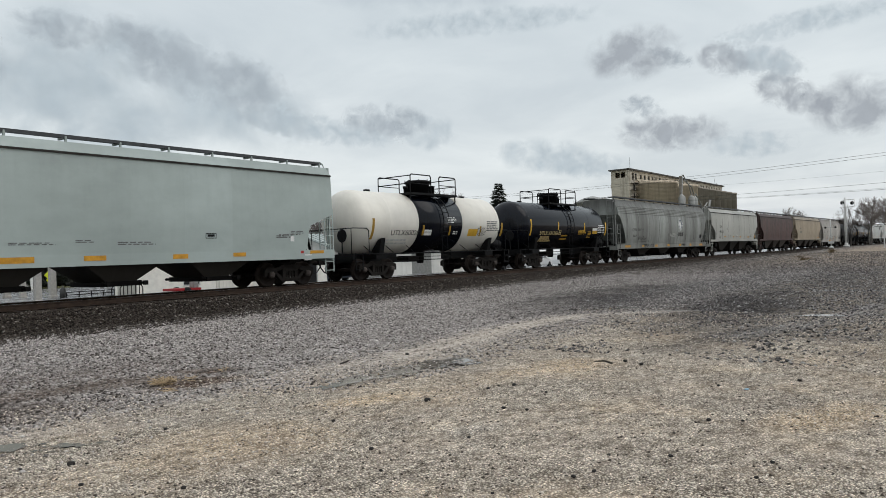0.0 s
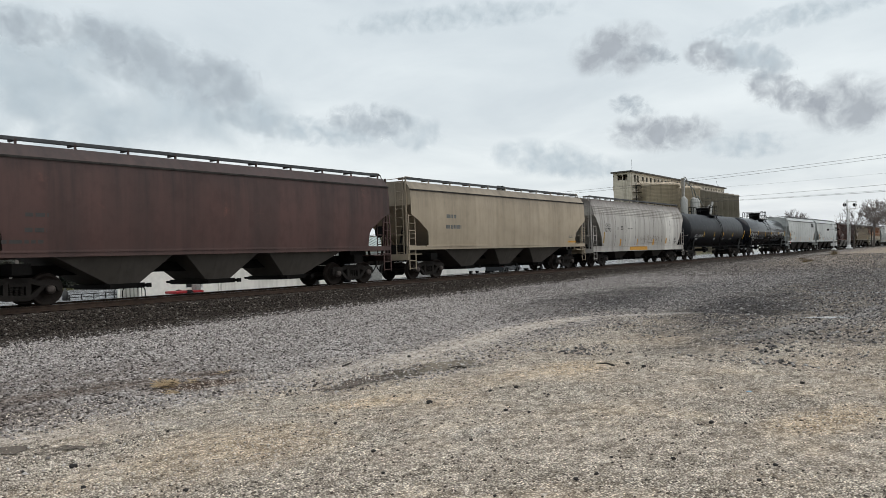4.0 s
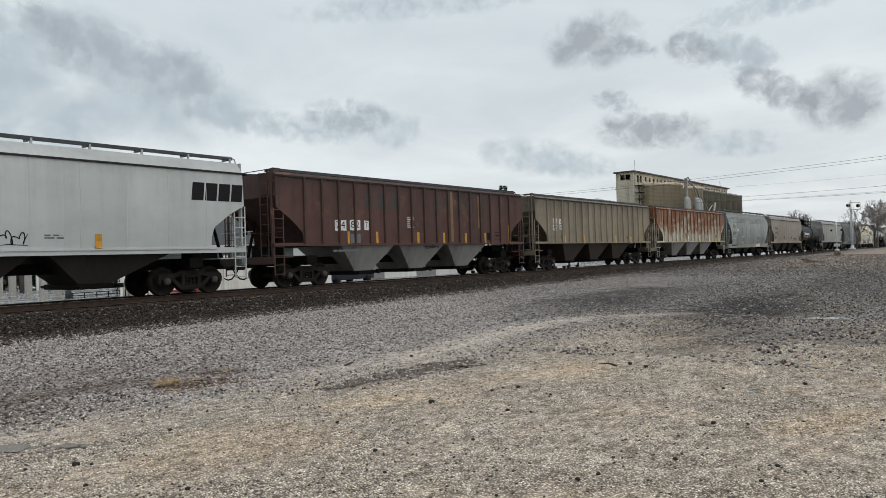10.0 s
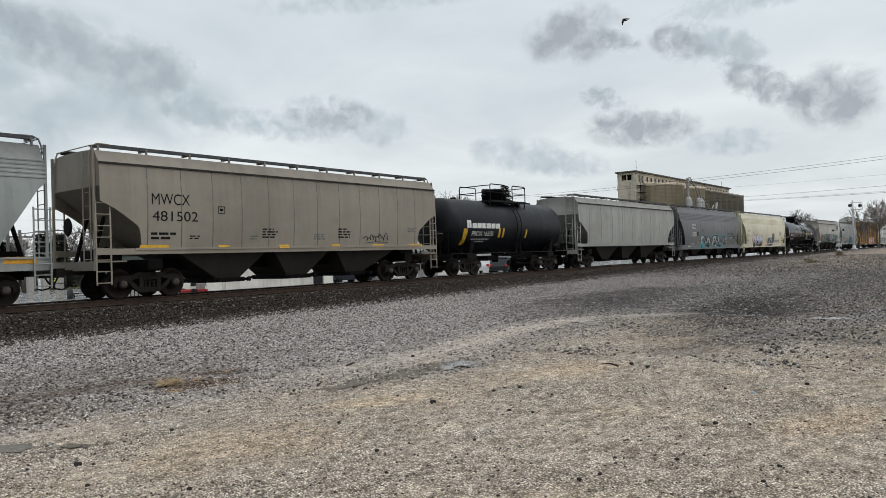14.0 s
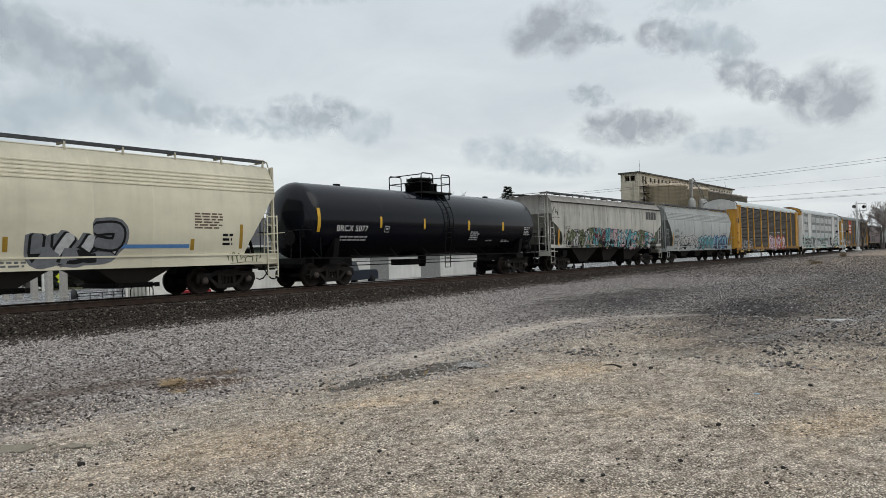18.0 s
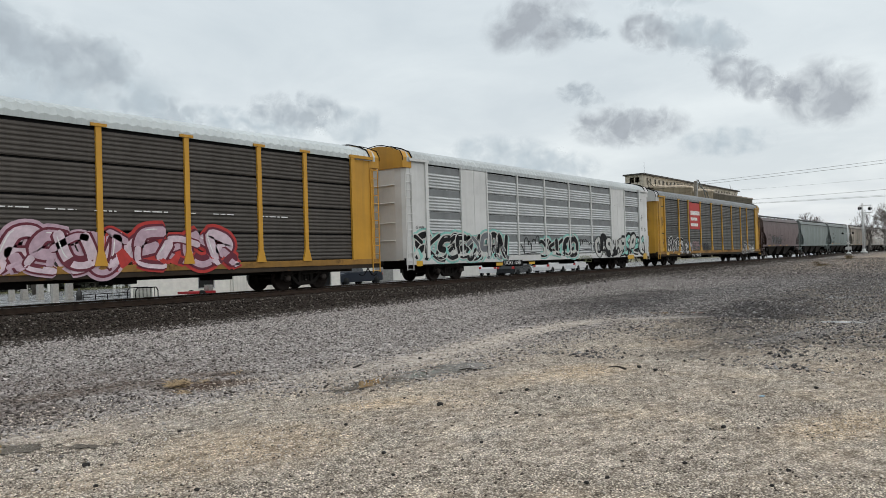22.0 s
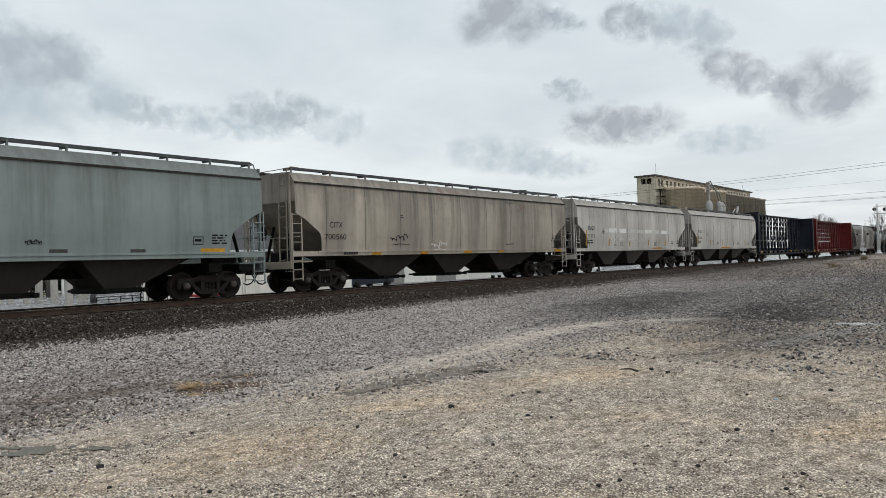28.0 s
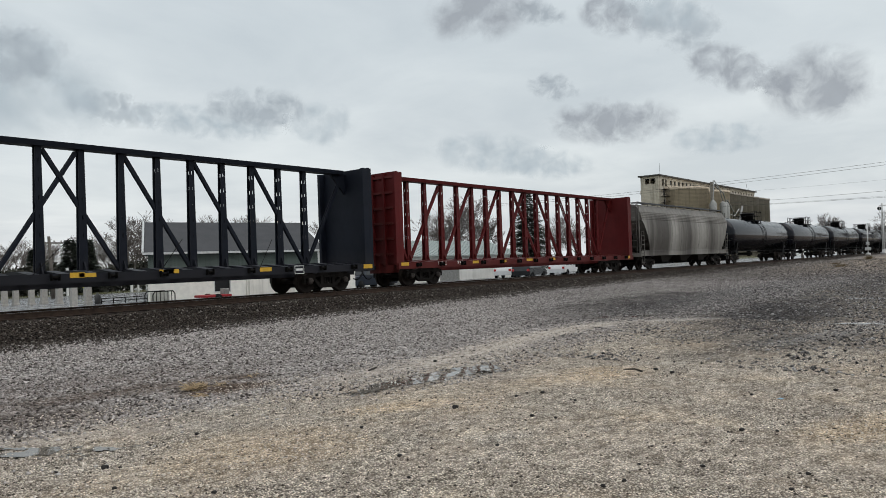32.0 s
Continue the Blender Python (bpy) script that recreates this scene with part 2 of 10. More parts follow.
M["tie"] = mat_plain("creosoted_timber", (0.040, 0.032, 0.027), 0.85, 0.5, spec=0.15)
M["yellow"] = mat_plain("reflector_yellow", (0.62, 0.36, 0.03), 0.45, 0.25)
M["orange"] = mat_plain("orange_yellow", (0.55, 0.27, 0.025), 0.5, 0.3)
M["black"] = mat_plain("black_lettering", (0.010, 0.010, 0.011), 0.6, 0.3, spec=0.15)
M["seam"] = mat_plain("grimy_seam", (0.135, 0.130, 0.124), 0.7, 0.6)
M["eave_dark"] = mat_plain("dark_eave", (0.040, 0.037, 0.034), 0.8, 0.5, spec=0.1)
M["white"] = mat_plain("white_lettering", (0.70, 0.70, 0.68), 0.6, 0.2)
M["grey_ink"] = mat_plain("faded_lettering", (0.14, 0.14, 0.135), 0.7, 0.4)
M["navy"] = mat_plain("navy_paint", (0.02, 0.035, 0.10), 0.5, 0.2)
M["grating"] = mat_plain("galvanised_grating", (0.055, 0.058, 0.062), 0.6, 0.4)
M["red_light"] = mat_plain("red_paint", (0.42, 0.03, 0.03), 0.5, 0.2)


# ---- mesh helpers ----
def box(bm, x0, x1, y0, y1, z0, z1):
    v = [bm.verts.new(p) for p in ((x0, y0, z0), (x1, y0, z0), (x1, y1, z0), (x0, y1, z0), (x0, y0, z1), (x1, y0, z1), (x1, y1, z1), (x0, y1, z1))]
    for f in ((3, 2, 1, 0), (4, 5, 6, 7), (0, 1, 5, 4), (1, 2, 6, 5), (2, 3, 7, 6), (3, 0, 4, 7)):
        bm.faces.new([v[i] for i in f])
    return v


def soft_box(bm, x0, x1, y0, y1, z0, z1, r=0.01):
    t = bmesh.new()
    box(t, x0, x1, y0, y1, z0, z1)
    bmesh.ops.bevel(t, geom=t.edges[:], offset=r, segments=1, affect="EDGES")
    join(bm, t)


def join(bm, other):
    m = bpy.data.meshes.new("tmp")
    other.to_mesh(m)
    other.free()
    bm.from_mesh(m)
    bpy.data.meshes.remove(m)


def prism(bm, pts, axis, a, b):
    """A polygon of 2D points pushed along an axis from a to b."""
    def place(p, d):
        return {"x": (d, p[0], p[1]), "y": (p[0], d, p[1]), "z": (p[0], p[1], d)}[axis]
    lo, hi = [bm.verts.new(place(p, a)) for p in pts], [bm.verts.new(place(p, b)) for p in pts]
    n = len(pts)
    f = [bm.faces.new(lo), bm.faces.new(hi[::-1])]
    for i in range(n):
        f.append(bm.faces.new((lo[i], hi[i], hi[(i + 1) % n], lo[(i + 1) % n])))
    bmesh.ops.recalc_face_normals(bm, faces=f)


def rod(bm, p, q, r, seg=6, r2=None, caps=True):
    p, q = Vector(p), Vector(q)
    d = (q - p).normalized()
    a = d.orthogonal().normalized()
    b = d.cross(a)
    r2 = r if r2 is None else r2
    lo, hi = [], []
    for i in range(seg):
        w = 2 * math.pi * i / seg
        o = a * math.cos(w) + b * math.sin(w)
        lo.append(bm.verts.new(p + o * r))
        hi.append(bm.verts.new(q + o * r2))
    for i in range(seg):
        j = (i + 1) % seg
        bm.faces.new((lo[i], lo[j], hi[j], hi[i])).smooth = seg > 8
    if caps:
        bm.faces.new(lo[::-1])
        bm.faces.new(hi)


def pipe(bm, pts, r, seg=6):
    for a, b in zip(pts, pts[1:]):
        rod(bm, a, b, r, seg)


def lathe(bm, prof, axis="y", seg=24, at=(0, 0, 0), smooth=True):
    """Turn (radius, along) points about an axis."""
    rings = []
    for rad, h in prof:
        ring = []
        for i in range(seg):
            w = 2 * math.pi * i / seg
            c, s = rad * math.cos(w), rad * math.sin(w)
            p = {"x": (h, c, s), "y": (c, h, s), "z": (c, s, h)}[axis]
            ring.append(bm.verts.new(Vector(p) + Vector(at)))
        rings.append(ring)
    fs = []
    for a, b in zip(rings, rings[1:]):
        for i in range(seg):
            j = (i + 1) % seg
            f = bm.faces.new((a[i], a[j], b[j], b[i]))
            f.smooth = smooth
            fs.append(f)
    if prof[0][0] > 1e-4:
        fs.append(bm.faces.new(rings[0][::-1]))
    if prof[-1][0] > 1e-4:
        fs.append(bm.faces.new(rings[-1]))
    bmesh.ops.recalc_face_normals(bm, faces=fs)


def mesh_of(bm, name, material):
    me = bpy.data.meshes.new(name)
    bm.to_mesh(me)
    bm.free()
    me.materials.append(material)
    return me


def part(name, bm, material, parent, label="", at=(0, 0, 0)):
    """Links a bmesh as one mesh object under a thing or a part."""
    ob = new(name, mesh_of(bm, name, material) if isinstance(bm, bmesh.types.BMesh) else bm)
    ob.parent = parent
    ob.location = at
    return tagged(ob, label=label)


MESHES = {}


def shared(key, build, material):
    """One mesh for all alike parts; build(bm) fills it the first time."""
    k = (key, material.name)
    if k not in MESHES:
        bm = bmesh.new()
        build(bm)
        MESHES[k] = mesh_of(bm, str(key[0]) if isinstance(key, tuple) else key, material)
    return MESHES[k]


def thing(name, at, label, category, group=""):
    e = new(name)
    e.empty_display_size = 0.2
    e.location = at
    return tagged(e, label, category, group)


# ---- ground and railway ----
def smooth(a, b, v):
    k = min(1, max(0, (v - a) / (b - a)))
    return k * k * (3 - 2 * k)


def yard_z(x, y):
    """The gravel yard: level in front, rising gently along the line."""
    z = -0.65 + 0.0064 * max(0.0, min(x, 130) - 8)
    z += 0.10 * smooth(60, 75, x) * smooth(110, 75, x) * smooth(6, 12, y) * smooth(19, 14, y)
    return z


def ground_z(x, y):
    if y < 24:
        bank = -0.22 - 0.42 * max(0.0, 20.55 - y) / 1.1
        bank -= 0.05 * max(0.0, 19.4 - y) * 20
        z = max(yard_z(x, y), min(-0.22, bank))
    else:
        z = max(-0.80, -0.22 - 0.40 * max(0.0, y - 24.7))
    n = noise.noise((x * 0.16, y * 0.16, 0)) * 0.045 + noise.noise((x * 0.9, y * 0.9, 3)) * 0.018
    near = smooth(300, 60, abs(x) + abs(y))
    return z + n * near * (0.35 if 19.0 < y < 27 else 1.0)


def spread(fine_lo, fine_hi, step, far_lo, far_hi, grow=1.16):
    out, v, s = [], fine_lo, step
    while v < fine_hi:
        out.append(v)
        v += step
    while v < far_hi:
        out.append(v)
        s *= grow
        v += s
    out.append(far_hi)
    v, s = fine_lo, step
    while v > far_lo:
        s *= grow
        v -= s
        out.insert(0, max(v, far_lo))
    return out


def mat_ground():
    g = Graph("yard_gravel")
    p = g.world_coords()
    x, y, z = g.sep(p)
    wob = g.noise(p, 0.22, 5, 0.6)
    wob2 = g.noise(p, 0.9, 6, 0.62)
    fine = g.noise(p, 9, 6, 0.7)
    grit = g.noise(p, 110, 4, 0.75)
    small_c, small_d = g.voronoi(p, 58, out="Color"), g.voronoi(p, 58)
    big_c, big_d = g.voronoi(p, 21, out="Color"), g.voronoi(p, 21)
    tone_s, tone_b = g.ramp(g.sep(small_c)[0], 0.1, 0.95), g.ramp(g.sep(big_c)[1], 0.1, 0.95)
    # gaps between chips darkened: mud, plus the shade between stones put into the colour
    gap_s, gap_b = g.ramp(small_d, 0.34, 0.62), g.ramp(big_d, 0.38, 0.66)
    mud = g.ramp(grit, 0.35, 0.7, (0.055, 0.047, 0.041), (0.23, 0.198, 0.168))

    # pale limestone chips, sandy fines, coarse grey stone, dark ballast, dry grass
    tan = g.mix(tone_s, (0.32, 0.277, 0.22), (0.92, 0.835, 0.70))
    tan = g.mix(g.math("MULTIPLY", gap_s, 0.95), tan, mud)
    sand = g.mix(grit, (0.26, 0.215, 0.168), (0.66, 0.56, 0.46))
    tan = g.mix(g.math("MULTIPLY", g.ramp(wob2, 0.44, 0.66), 0.38), tan, sand)
    ochre = g.mix(0.5, tan, g.mix(tone_s, (0.27, 0.205, 0.14), (0.76, 0.62, 0.455)))
    tan = g.mix(g.ramp(g.noise(p, 0.55, 5, 0.6), 0.52, 0.68), tan, ochre)
    pale = g.mix(0.22, tan, g.mix(tone_s, (0.30, 0.28, 0.262), (0.74, 0.71, 0.67)))
    tan = g.mix(g.ramp(g.noise(p, 0.38, 4, 0.6), 0.56, 0.72), tan, pale)
    grey = g.mix(tone_b, (0.13, 0.12, 0.113), (0.66, 0.62, 0.59))
    grey = g.mix(g.math("MULTIPLY", gap_b, 0.70), grey, mud)
    grey = g.mix(g.math("MULTIPLY", g.ramp(wob2, 0.46, 0.66), 0.55), grey, g.mix(0.6, mud, g.mix(tone_s, (0.06, 0.055, 0.05), (0.36, 0.33, 0.30))))
    dark = g.mix(tone_b, (0.016, 0.014, 0.012), (0.115, 0.096, 0.082))
    dark = g.mix(g.math("MULTIPLY", gap_b, 0.9), dark, (0.006, 0.005, 0.005))
    wet = g.mix(tone_b, (0.030, 0.026, 0.024), (0.235, 0.212, 0.198))
    wet = g.mix(g.math("MULTIPLY", gap_b, 0.85), wet, (0.012, 0.010, 0.009))

    # where each lies
    line = g.raw("ADD", g.raw("MULTIPLY", y, 0.1), g.raw("MULTIPLY", wob2, 0.16))
    to_grey = g.ramp(g.raw("ADD", line, g.raw("MULTIPLY", x, 0.004)), 0.80, 0.92)
    c = g.mix(to_grey, tan, grey)
    # damp gravel farther along, darkest where water stands
    edge = g.raw("SUBTRACT", g.raw("MULTIPLY", x, 0.05), g.raw("MULTIPLY", y, 0.036))
    far_wet = g.ramp(g.raw("ADD", edge, g.raw("MULTIPLY", g.raw("SUBTRACT", wob2, 0.5), 0.7)), 0.44, 0.68)
    c = g.mix(g.math("MULTIPLY", far_wet, 0.62), c, wet)
    for cx, cy, rx, ry, turn, much in ((19.5, 5.3, 6.2, 1.5, 0.12, 0.95), (13.3, 3.6, 2.4, 0.7, -0.35, 0.75), (27.0, 8.8, 9.5, 2.3, 0.12, 0.95), (21.0, 9.6, 4.5, 0.9, 0.15, 0.8), (24.0, 12.0, 6.0, 0.9, 0.05, 0.6), (34.0, 5.0, 9.0, 1.6, 0.1, 0.5)):
        k = g.patch(x, y, cx, cy, rx, ry, wob2, 0.95, turn)
        c = g.mix(g.math("MULTIPLY", k, much), c, g.mix(0.5, (0.022, 0.023, 0.026), wet))
    # a pale wheel track of fines, and a strip of silt where the stones end
    for cx, cy, rx, ry, turn, much in ((8.6, 8.05, 2.0, 0.45, -0.02, 0.7), (11.6, 8.1, 2.8, 0.6, 0.08, 0.9), (14.4, 8.2, 2.2, 0.5, -0.06, 0.9), (16.6, 7.1, 1.5, 0.42, -0.9, 0.6), (3.3, 7.35, 1.2, 0.22, -0.55, 0.7)):
        k = g.patch(x, y, cx, cy, rx, ry, wob2, 0.9, turn)
        c = g.mix(g.math("MULTIPLY", k, much), c, g.mix(0.3, g.mix(grit, (0.30, 0.268, 0.235), (0.60, 0.545, 0.485)), tan))
    for cx, cy, rx, ry, turn, much in ((5.7, 8.75, 0.75, 0.42, -0.25, 0.85), (6.5, 9.6, 0.7, 0.35, -0.9, 0.75), (4.6, 9.9, 1.7, 0.5, -0.15, 0.6), (3.3, 8.9, 1.3, 0.7, -0.5, 0.5), (4.4, 11.2, 3.0, 0.8, -0.1, 0.35)):
        k = g.patch(x, y, cx, cy, rx, ry, wob2, 0.9, turn)
        c = g.mix(g.math("MULTIPLY", k, much), c, g.mix(0.35, g.mix(fine, (0.045, 0.026, 0.016), (0.15, 0.085, 0.048)), wet))
    # ochre grit trodden in
    for cx, cy, rx, ry, turn in ((9.2, 5.0, 1.0, 0.5, -0.5), (6.1, 5.75, 0.8, 0.3, -0.4), (3.9, 5.4, 0.9, 0.8, 0.0), (7.6, 1.3, 0.9, 0.4, -0.3)):
        k = g.patch(x, y, cx, cy, rx, ry, wob2, 1.0, turn)
        c = g.mix(g.math("MULTIPLY", k, 0.55), c, g.mix(tone_s, (0.25, 0.18, 0.11), (0.74, 0.57, 0.38)))
    # film of water on the low spots
    film = None
    for cx, cy, rx, ry, turn in ((17.1, 6.6, 1.3, 0.38, -0.9), (15.4, 2.9, 2.6, 0.45, -0.3), (7.3, 6.72, 1.2, 0.16, -0.02), (18.5, 2.4, 2.2, 0.4, -0.1)):
        k = g.patch(x, y, cx, cy, rx, ry, wob2, 0.9, turn)
        film = k if film is None else g.math("ADD", film, k)
    film = g.math("MULTIPLY", film, g.ramp(grit, 0.40, 0.62, (1, 1, 1), (0.25, 0.25, 0.25)))
    c = g.mix(g.math("MULTIPLY", film, 0.55), c, g.mix(0.5, mud, wet))
    grass = g.mix(fine, (0.19, 0.155, 0.12), (0.36, 0.30, 0.24))
    to_grass = g.math("MULTIPLY", g.ramp(g.math("MULTIPLY", x, 0.01), 0.44, 0.58), g.ramp(wob2, 0.30, 0.55))
    to_grass = g.math("MULTIPLY", to_grass, g.ramp(g.raw("ADD", g.raw("MULTIPLY", y, 0.03), g.raw("MULTIPLY", wob2, 0.2)), 0.48, 0.60, (1, 1, 1), (0, 0, 0)))
    c = g.mix(to_grass, c, grass)
    rim = g.raw("ADD", g.raw("MULTIPLY", y, 0.04), g.raw("MULTIPLY", wob2, 0.055))
    in_bed = g.math("MULTIPLY", g.ramp(rim, 0.718, 0.765), g.ramp(g.math("SUBTRACT", 2.0, g.math("MULTIPLY", y, 0.04)), 0.93, 0.97))
    in_bed = g.math("MULTIPLY", in_bed, g.ramp(g.raw("SUBTRACT", 2.0, g.raw("MULTIPLY", y, 0.04)), 0.93, 0.97))
    c = g.mix(in_bed, c, dark)
    # the wet paved lot beyond the line, then grass
    lot = g.mix(g.ramp(wob2, 0.3, 0.7), (0.13, 0.13, 0.13), (0.20, 0.20, 0.198))
    beyond = g.ramp(g.math("MULTIPLY", y, 0.02), 0.535, 0.545)
    c = g.mix(beyond, c, lot)
    lawn = g.mix(fine, (0.06, 0.075, 0.028), (0.15, 0.135, 0.07))
    c = g.mix(g.ramp(g.math("ADD", g.math("MULTIPLY", y, 0.01), g.math("MULTIPLY", wob, 0.04)), 0.66, 0.675), c, lawn)
    # mottling at every scale, from damp blotches down to single chips
    mott = g.noise(p, 1.3, 6, 0.62)
    chips = g.noise(g.world_coords((0.7, 1.0, 1.0)), 8.0, 6, 0.75)
    here = g.mix(beyond, (1, 1, 1), (0, 0, 0))
    c = g.mix(here, c, g.mix(1.0, c, g.ramp(mott, 0.40, 0.60, (0.91, 0.90, 0.90), (1.10, 1.10, 1.10)), "MULTIPLY"))
    c = g.mix(here, c, g.mix(1.0, c, g.ramp(chips, 0.40, 0.58, (0.64, 0.62, 0.60), (1.34, 1.34, 1.34)), "MULTIPLY"))
    h = g.raw("ADD", g.raw("MULTIPLY", g.raw("SUBTRACT", 1.0, g.mix(to_grey, small_d, big_d)), 0.8), g.raw("MULTIPLY", grit, 0.4))
    g.bump(h, 0.9, 0.025)
    rough = g.mix(g.math("MULTIPLY", far_wet, 0.6), (1.0,) * 3, (0.8,) * 3)
    rough = g.mix(film, rough, (0.12,) * 3)
    rough = g.mix(beyond, rough, g.mix(g.ramp(wob2, 0.35, 0.6), (0.10,) * 3, (0.3,) * 3))
    return g.done(c, rough, 0.0, g.mix(beyond, g.mix(film, (0.02,) * 3, (0.5,) * 3), (0.4,) * 3))


GROUND = []


def build_ground():
    xs = spread(-6, 60, 0.42, -2500, 3500)
    ys = spread(-4, 30, 0.30, -2500, 3500)
    verts = [(x, y, ground_z(x, y)) for y in ys for x in xs]
    n = len(xs)
    faces = [(j * n + i, j * n + i + 1, (j + 1) * n + i + 1, (j + 1) * n + i) for j in range(len(ys) - 1) for i in range(n - 1)]
    GROUND[:] = [np.array(xs), np.array(ys), np.array([v[2] for v in verts]).reshape(len(ys), n)]
    me = bpy.data.meshes.new("ground")
    me.from_pydata(verts, [], faces)
    me.materials.append(mat_ground())
    for f in me.polygons:
        f.use_smooth = True
    tagged(new("ground", me), "gravel yard, dark stone railway bed and wet paved lot", "ground", kind="structure")


def lie(x, y):
    """Heights of many ground points at once, read off the sheet."""
    xs, ys, zz = GROUND
    i = np.clip(np.searchsorted(xs, x) - 1, 0, len(xs) - 2)
    j = np.clip(np.searchsorted(ys, y) - 1, 0, len(ys) - 2)
    u, v = (x - xs[i]) / (xs[i + 1] - xs[i]), (y - ys[j]) / (ys[j + 1] - ys[j])
    return zz[j, i] * (1 - u) * (1 - v) + zz[j, i + 1] * u * (1 - v) + zz[j + 1, i] * (1 - u) * v + zz[j + 1, i + 1] * u * v


def stones(name, seed, x, y, size, material, label):
    """Loose stones lying on the ground, as one heap."""
    rng = np.random.default_rng(seed)
    n = len(x)
    base = np.array([(1, 0, 0), (-1, 0, 0), (0, 1, 0), (0, -1, 0), (0, 0, 1), (0, 0, -1)], float)
    tri = np.array([(0, 2, 4), (2, 1, 4), (1, 3, 4), (3, 0, 4), (2, 0, 5), (1, 2, 5), (3, 1, 5), (0, 3, 5)])
    pts = base[None] * (1 + rng.uniform(-0.35, 0.35, (n, 6, 1))) * size[:, None, None] * rng.uniform((0.7, 0.7, 0.45), (1.35, 1.2, 0.9), (n, 1, 3))
    pts[:, 4, :2] += rng.uniform(-0.5, 0.5, (n, 2)) * size[:, None]
    a = rng.uniform(0, 6.28, n)
    c, s = np.cos(a)[:, None], np.sin(a)[:, None]
    out = np.stack([pts[..., 0] * c - pts[..., 1] * s, pts[..., 0] * s + pts[..., 1] * c, pts[..., 2] + rng.uniform(-0.3, 0.3, (n, 1)) * pts[..., 0]], -1)
    out += np.stack([x, y, lie(x, y) + size * 0.25], -1)[:, None]
    faces = (tri[None] + 6 * np.arange(n)[:, None, None]).reshape(-1, 3)
    me = bpy.data.meshes.new(name)
    me.vertices.add(n * 6)
    me.vertices.foreach_set("co", out.astype(np.float32).ravel())
    me.loops.add(len(faces) * 3)
    me.loops.foreach_set("vertex_index", faces.astype(np.int32).ravel())
    me.polygons.add(len(faces))
    me.polygons.foreach_set("loop_start", np.arange(0, len(faces) * 3, 3, dtype=np.int32))
    me.update(calc_edges=True)
    me.materials.append(material)
    return tagged(new(name, me), label, "gravel", kind="stuff")


def mat_stone(name, lo, hi, rough=0.7, odd=(0.03, 0.025, 0.022), share=0.12, damp=()):
    """Stones from dark to pale, each with its own tone, a few of another kind; damp: ovals of stained or soaked stone."""
    g = Graph(name)
    n = g.noise(g.world_coords(), 40, 4)
    r = g.island()
    c = g.mix(r, lo, hi)
    for cx, cy, rx, ry, turn, much, rgb in damp:
        x, y, _ = g.sep(g.world_coords())
        k = g.patch(x, y, cx, cy, rx, ry, g.noise(g.world_coords(), 0.9, 6, 0.62), 0.95, turn)
        c = g.mix(g.math("MULTIPLY", k, much), c, g.mix(r, tuple(v * 0.35 for v in rgb), rgb))
    other = g.raw("LESS_THAN", g.raw("FRACT", g.raw("MULTIPLY", r, 37.0)), share)
    c = g.mix(other, c, odd)
    c = g.mix(g.math("MULTIPLY", g.ramp(n, 0.4, 0.7), 0.45), c, tuple(x * 0.6 for x in lo))
    g.bump(n, 0.3, 0.005)
    return g.done(c, rough, 0.0, 0.06)


def off_track(x, y, rng):
    """False for most stones that lie in the worn wheel track."""
    line = ((7.0, 8.0), (10.0, 7.9), (12.75, 8.25), (15.0, 8.15), (16.9, 6.7), (17.4, 6.0))
    best = np.full(len(x), 9.0)
    for (ax, ay), (bx, by) in zip(line, line[1:]):
        dx, dy = bx - ax, by - ay
        t = np.clip(((x - ax) * dx + (y - ay) * dy) / (dx * dx + dy * dy), 0, 1)
        best = np.minimum(best, np.hypot(x - ax - t * dx, y - ay - t * dy))
    mud = np.minimum(np.hypot((x - 5.7) / 0.75, (y - 8.75) / 0.45), np.hypot((x - 3.3) / 1.2, (y - 7.35 + 0.55 * (x - 3.3)) / 0.25))
    best = np.where((mud < 1) & (rng.random(len(x)) < 0.65), 0.0, best)
    damp = np.hypot((x - 4.6) / 1.9, (y - 9.9) / 0.6)
    best = np.where((damp < 1) & (rng.random(len(x)) < 0.45), 0.0, best)
    return best + rng.normal(0, 0.30, len(x)) > 0.55


STAINED = ((5.7, 8.85, 0.8, 0.42, -0.25, 0.9, (0.13, 0.085, 0.055)), (6.5, 9.6, 0.7, 0.35, -0.9, 0.8, (0.10, 0.072, 0.055)), (4.6, 9.9, 1.8, 0.5, -0.15, 0.75, (0.16, 0.125, 0.10)),
           (3.3, 9.0, 1.4, 0.8, -0.5, 0.7, (0.24, 0.195, 0.17)), (4.6, 11.6, 3.2, 1.0, -0.1, 0.45, (0.30, 0.255, 0.235)), (22.0, 10.3, 6.5, 1.8, 0.05, 0.8, (0.105, 0.10, 0.100)))


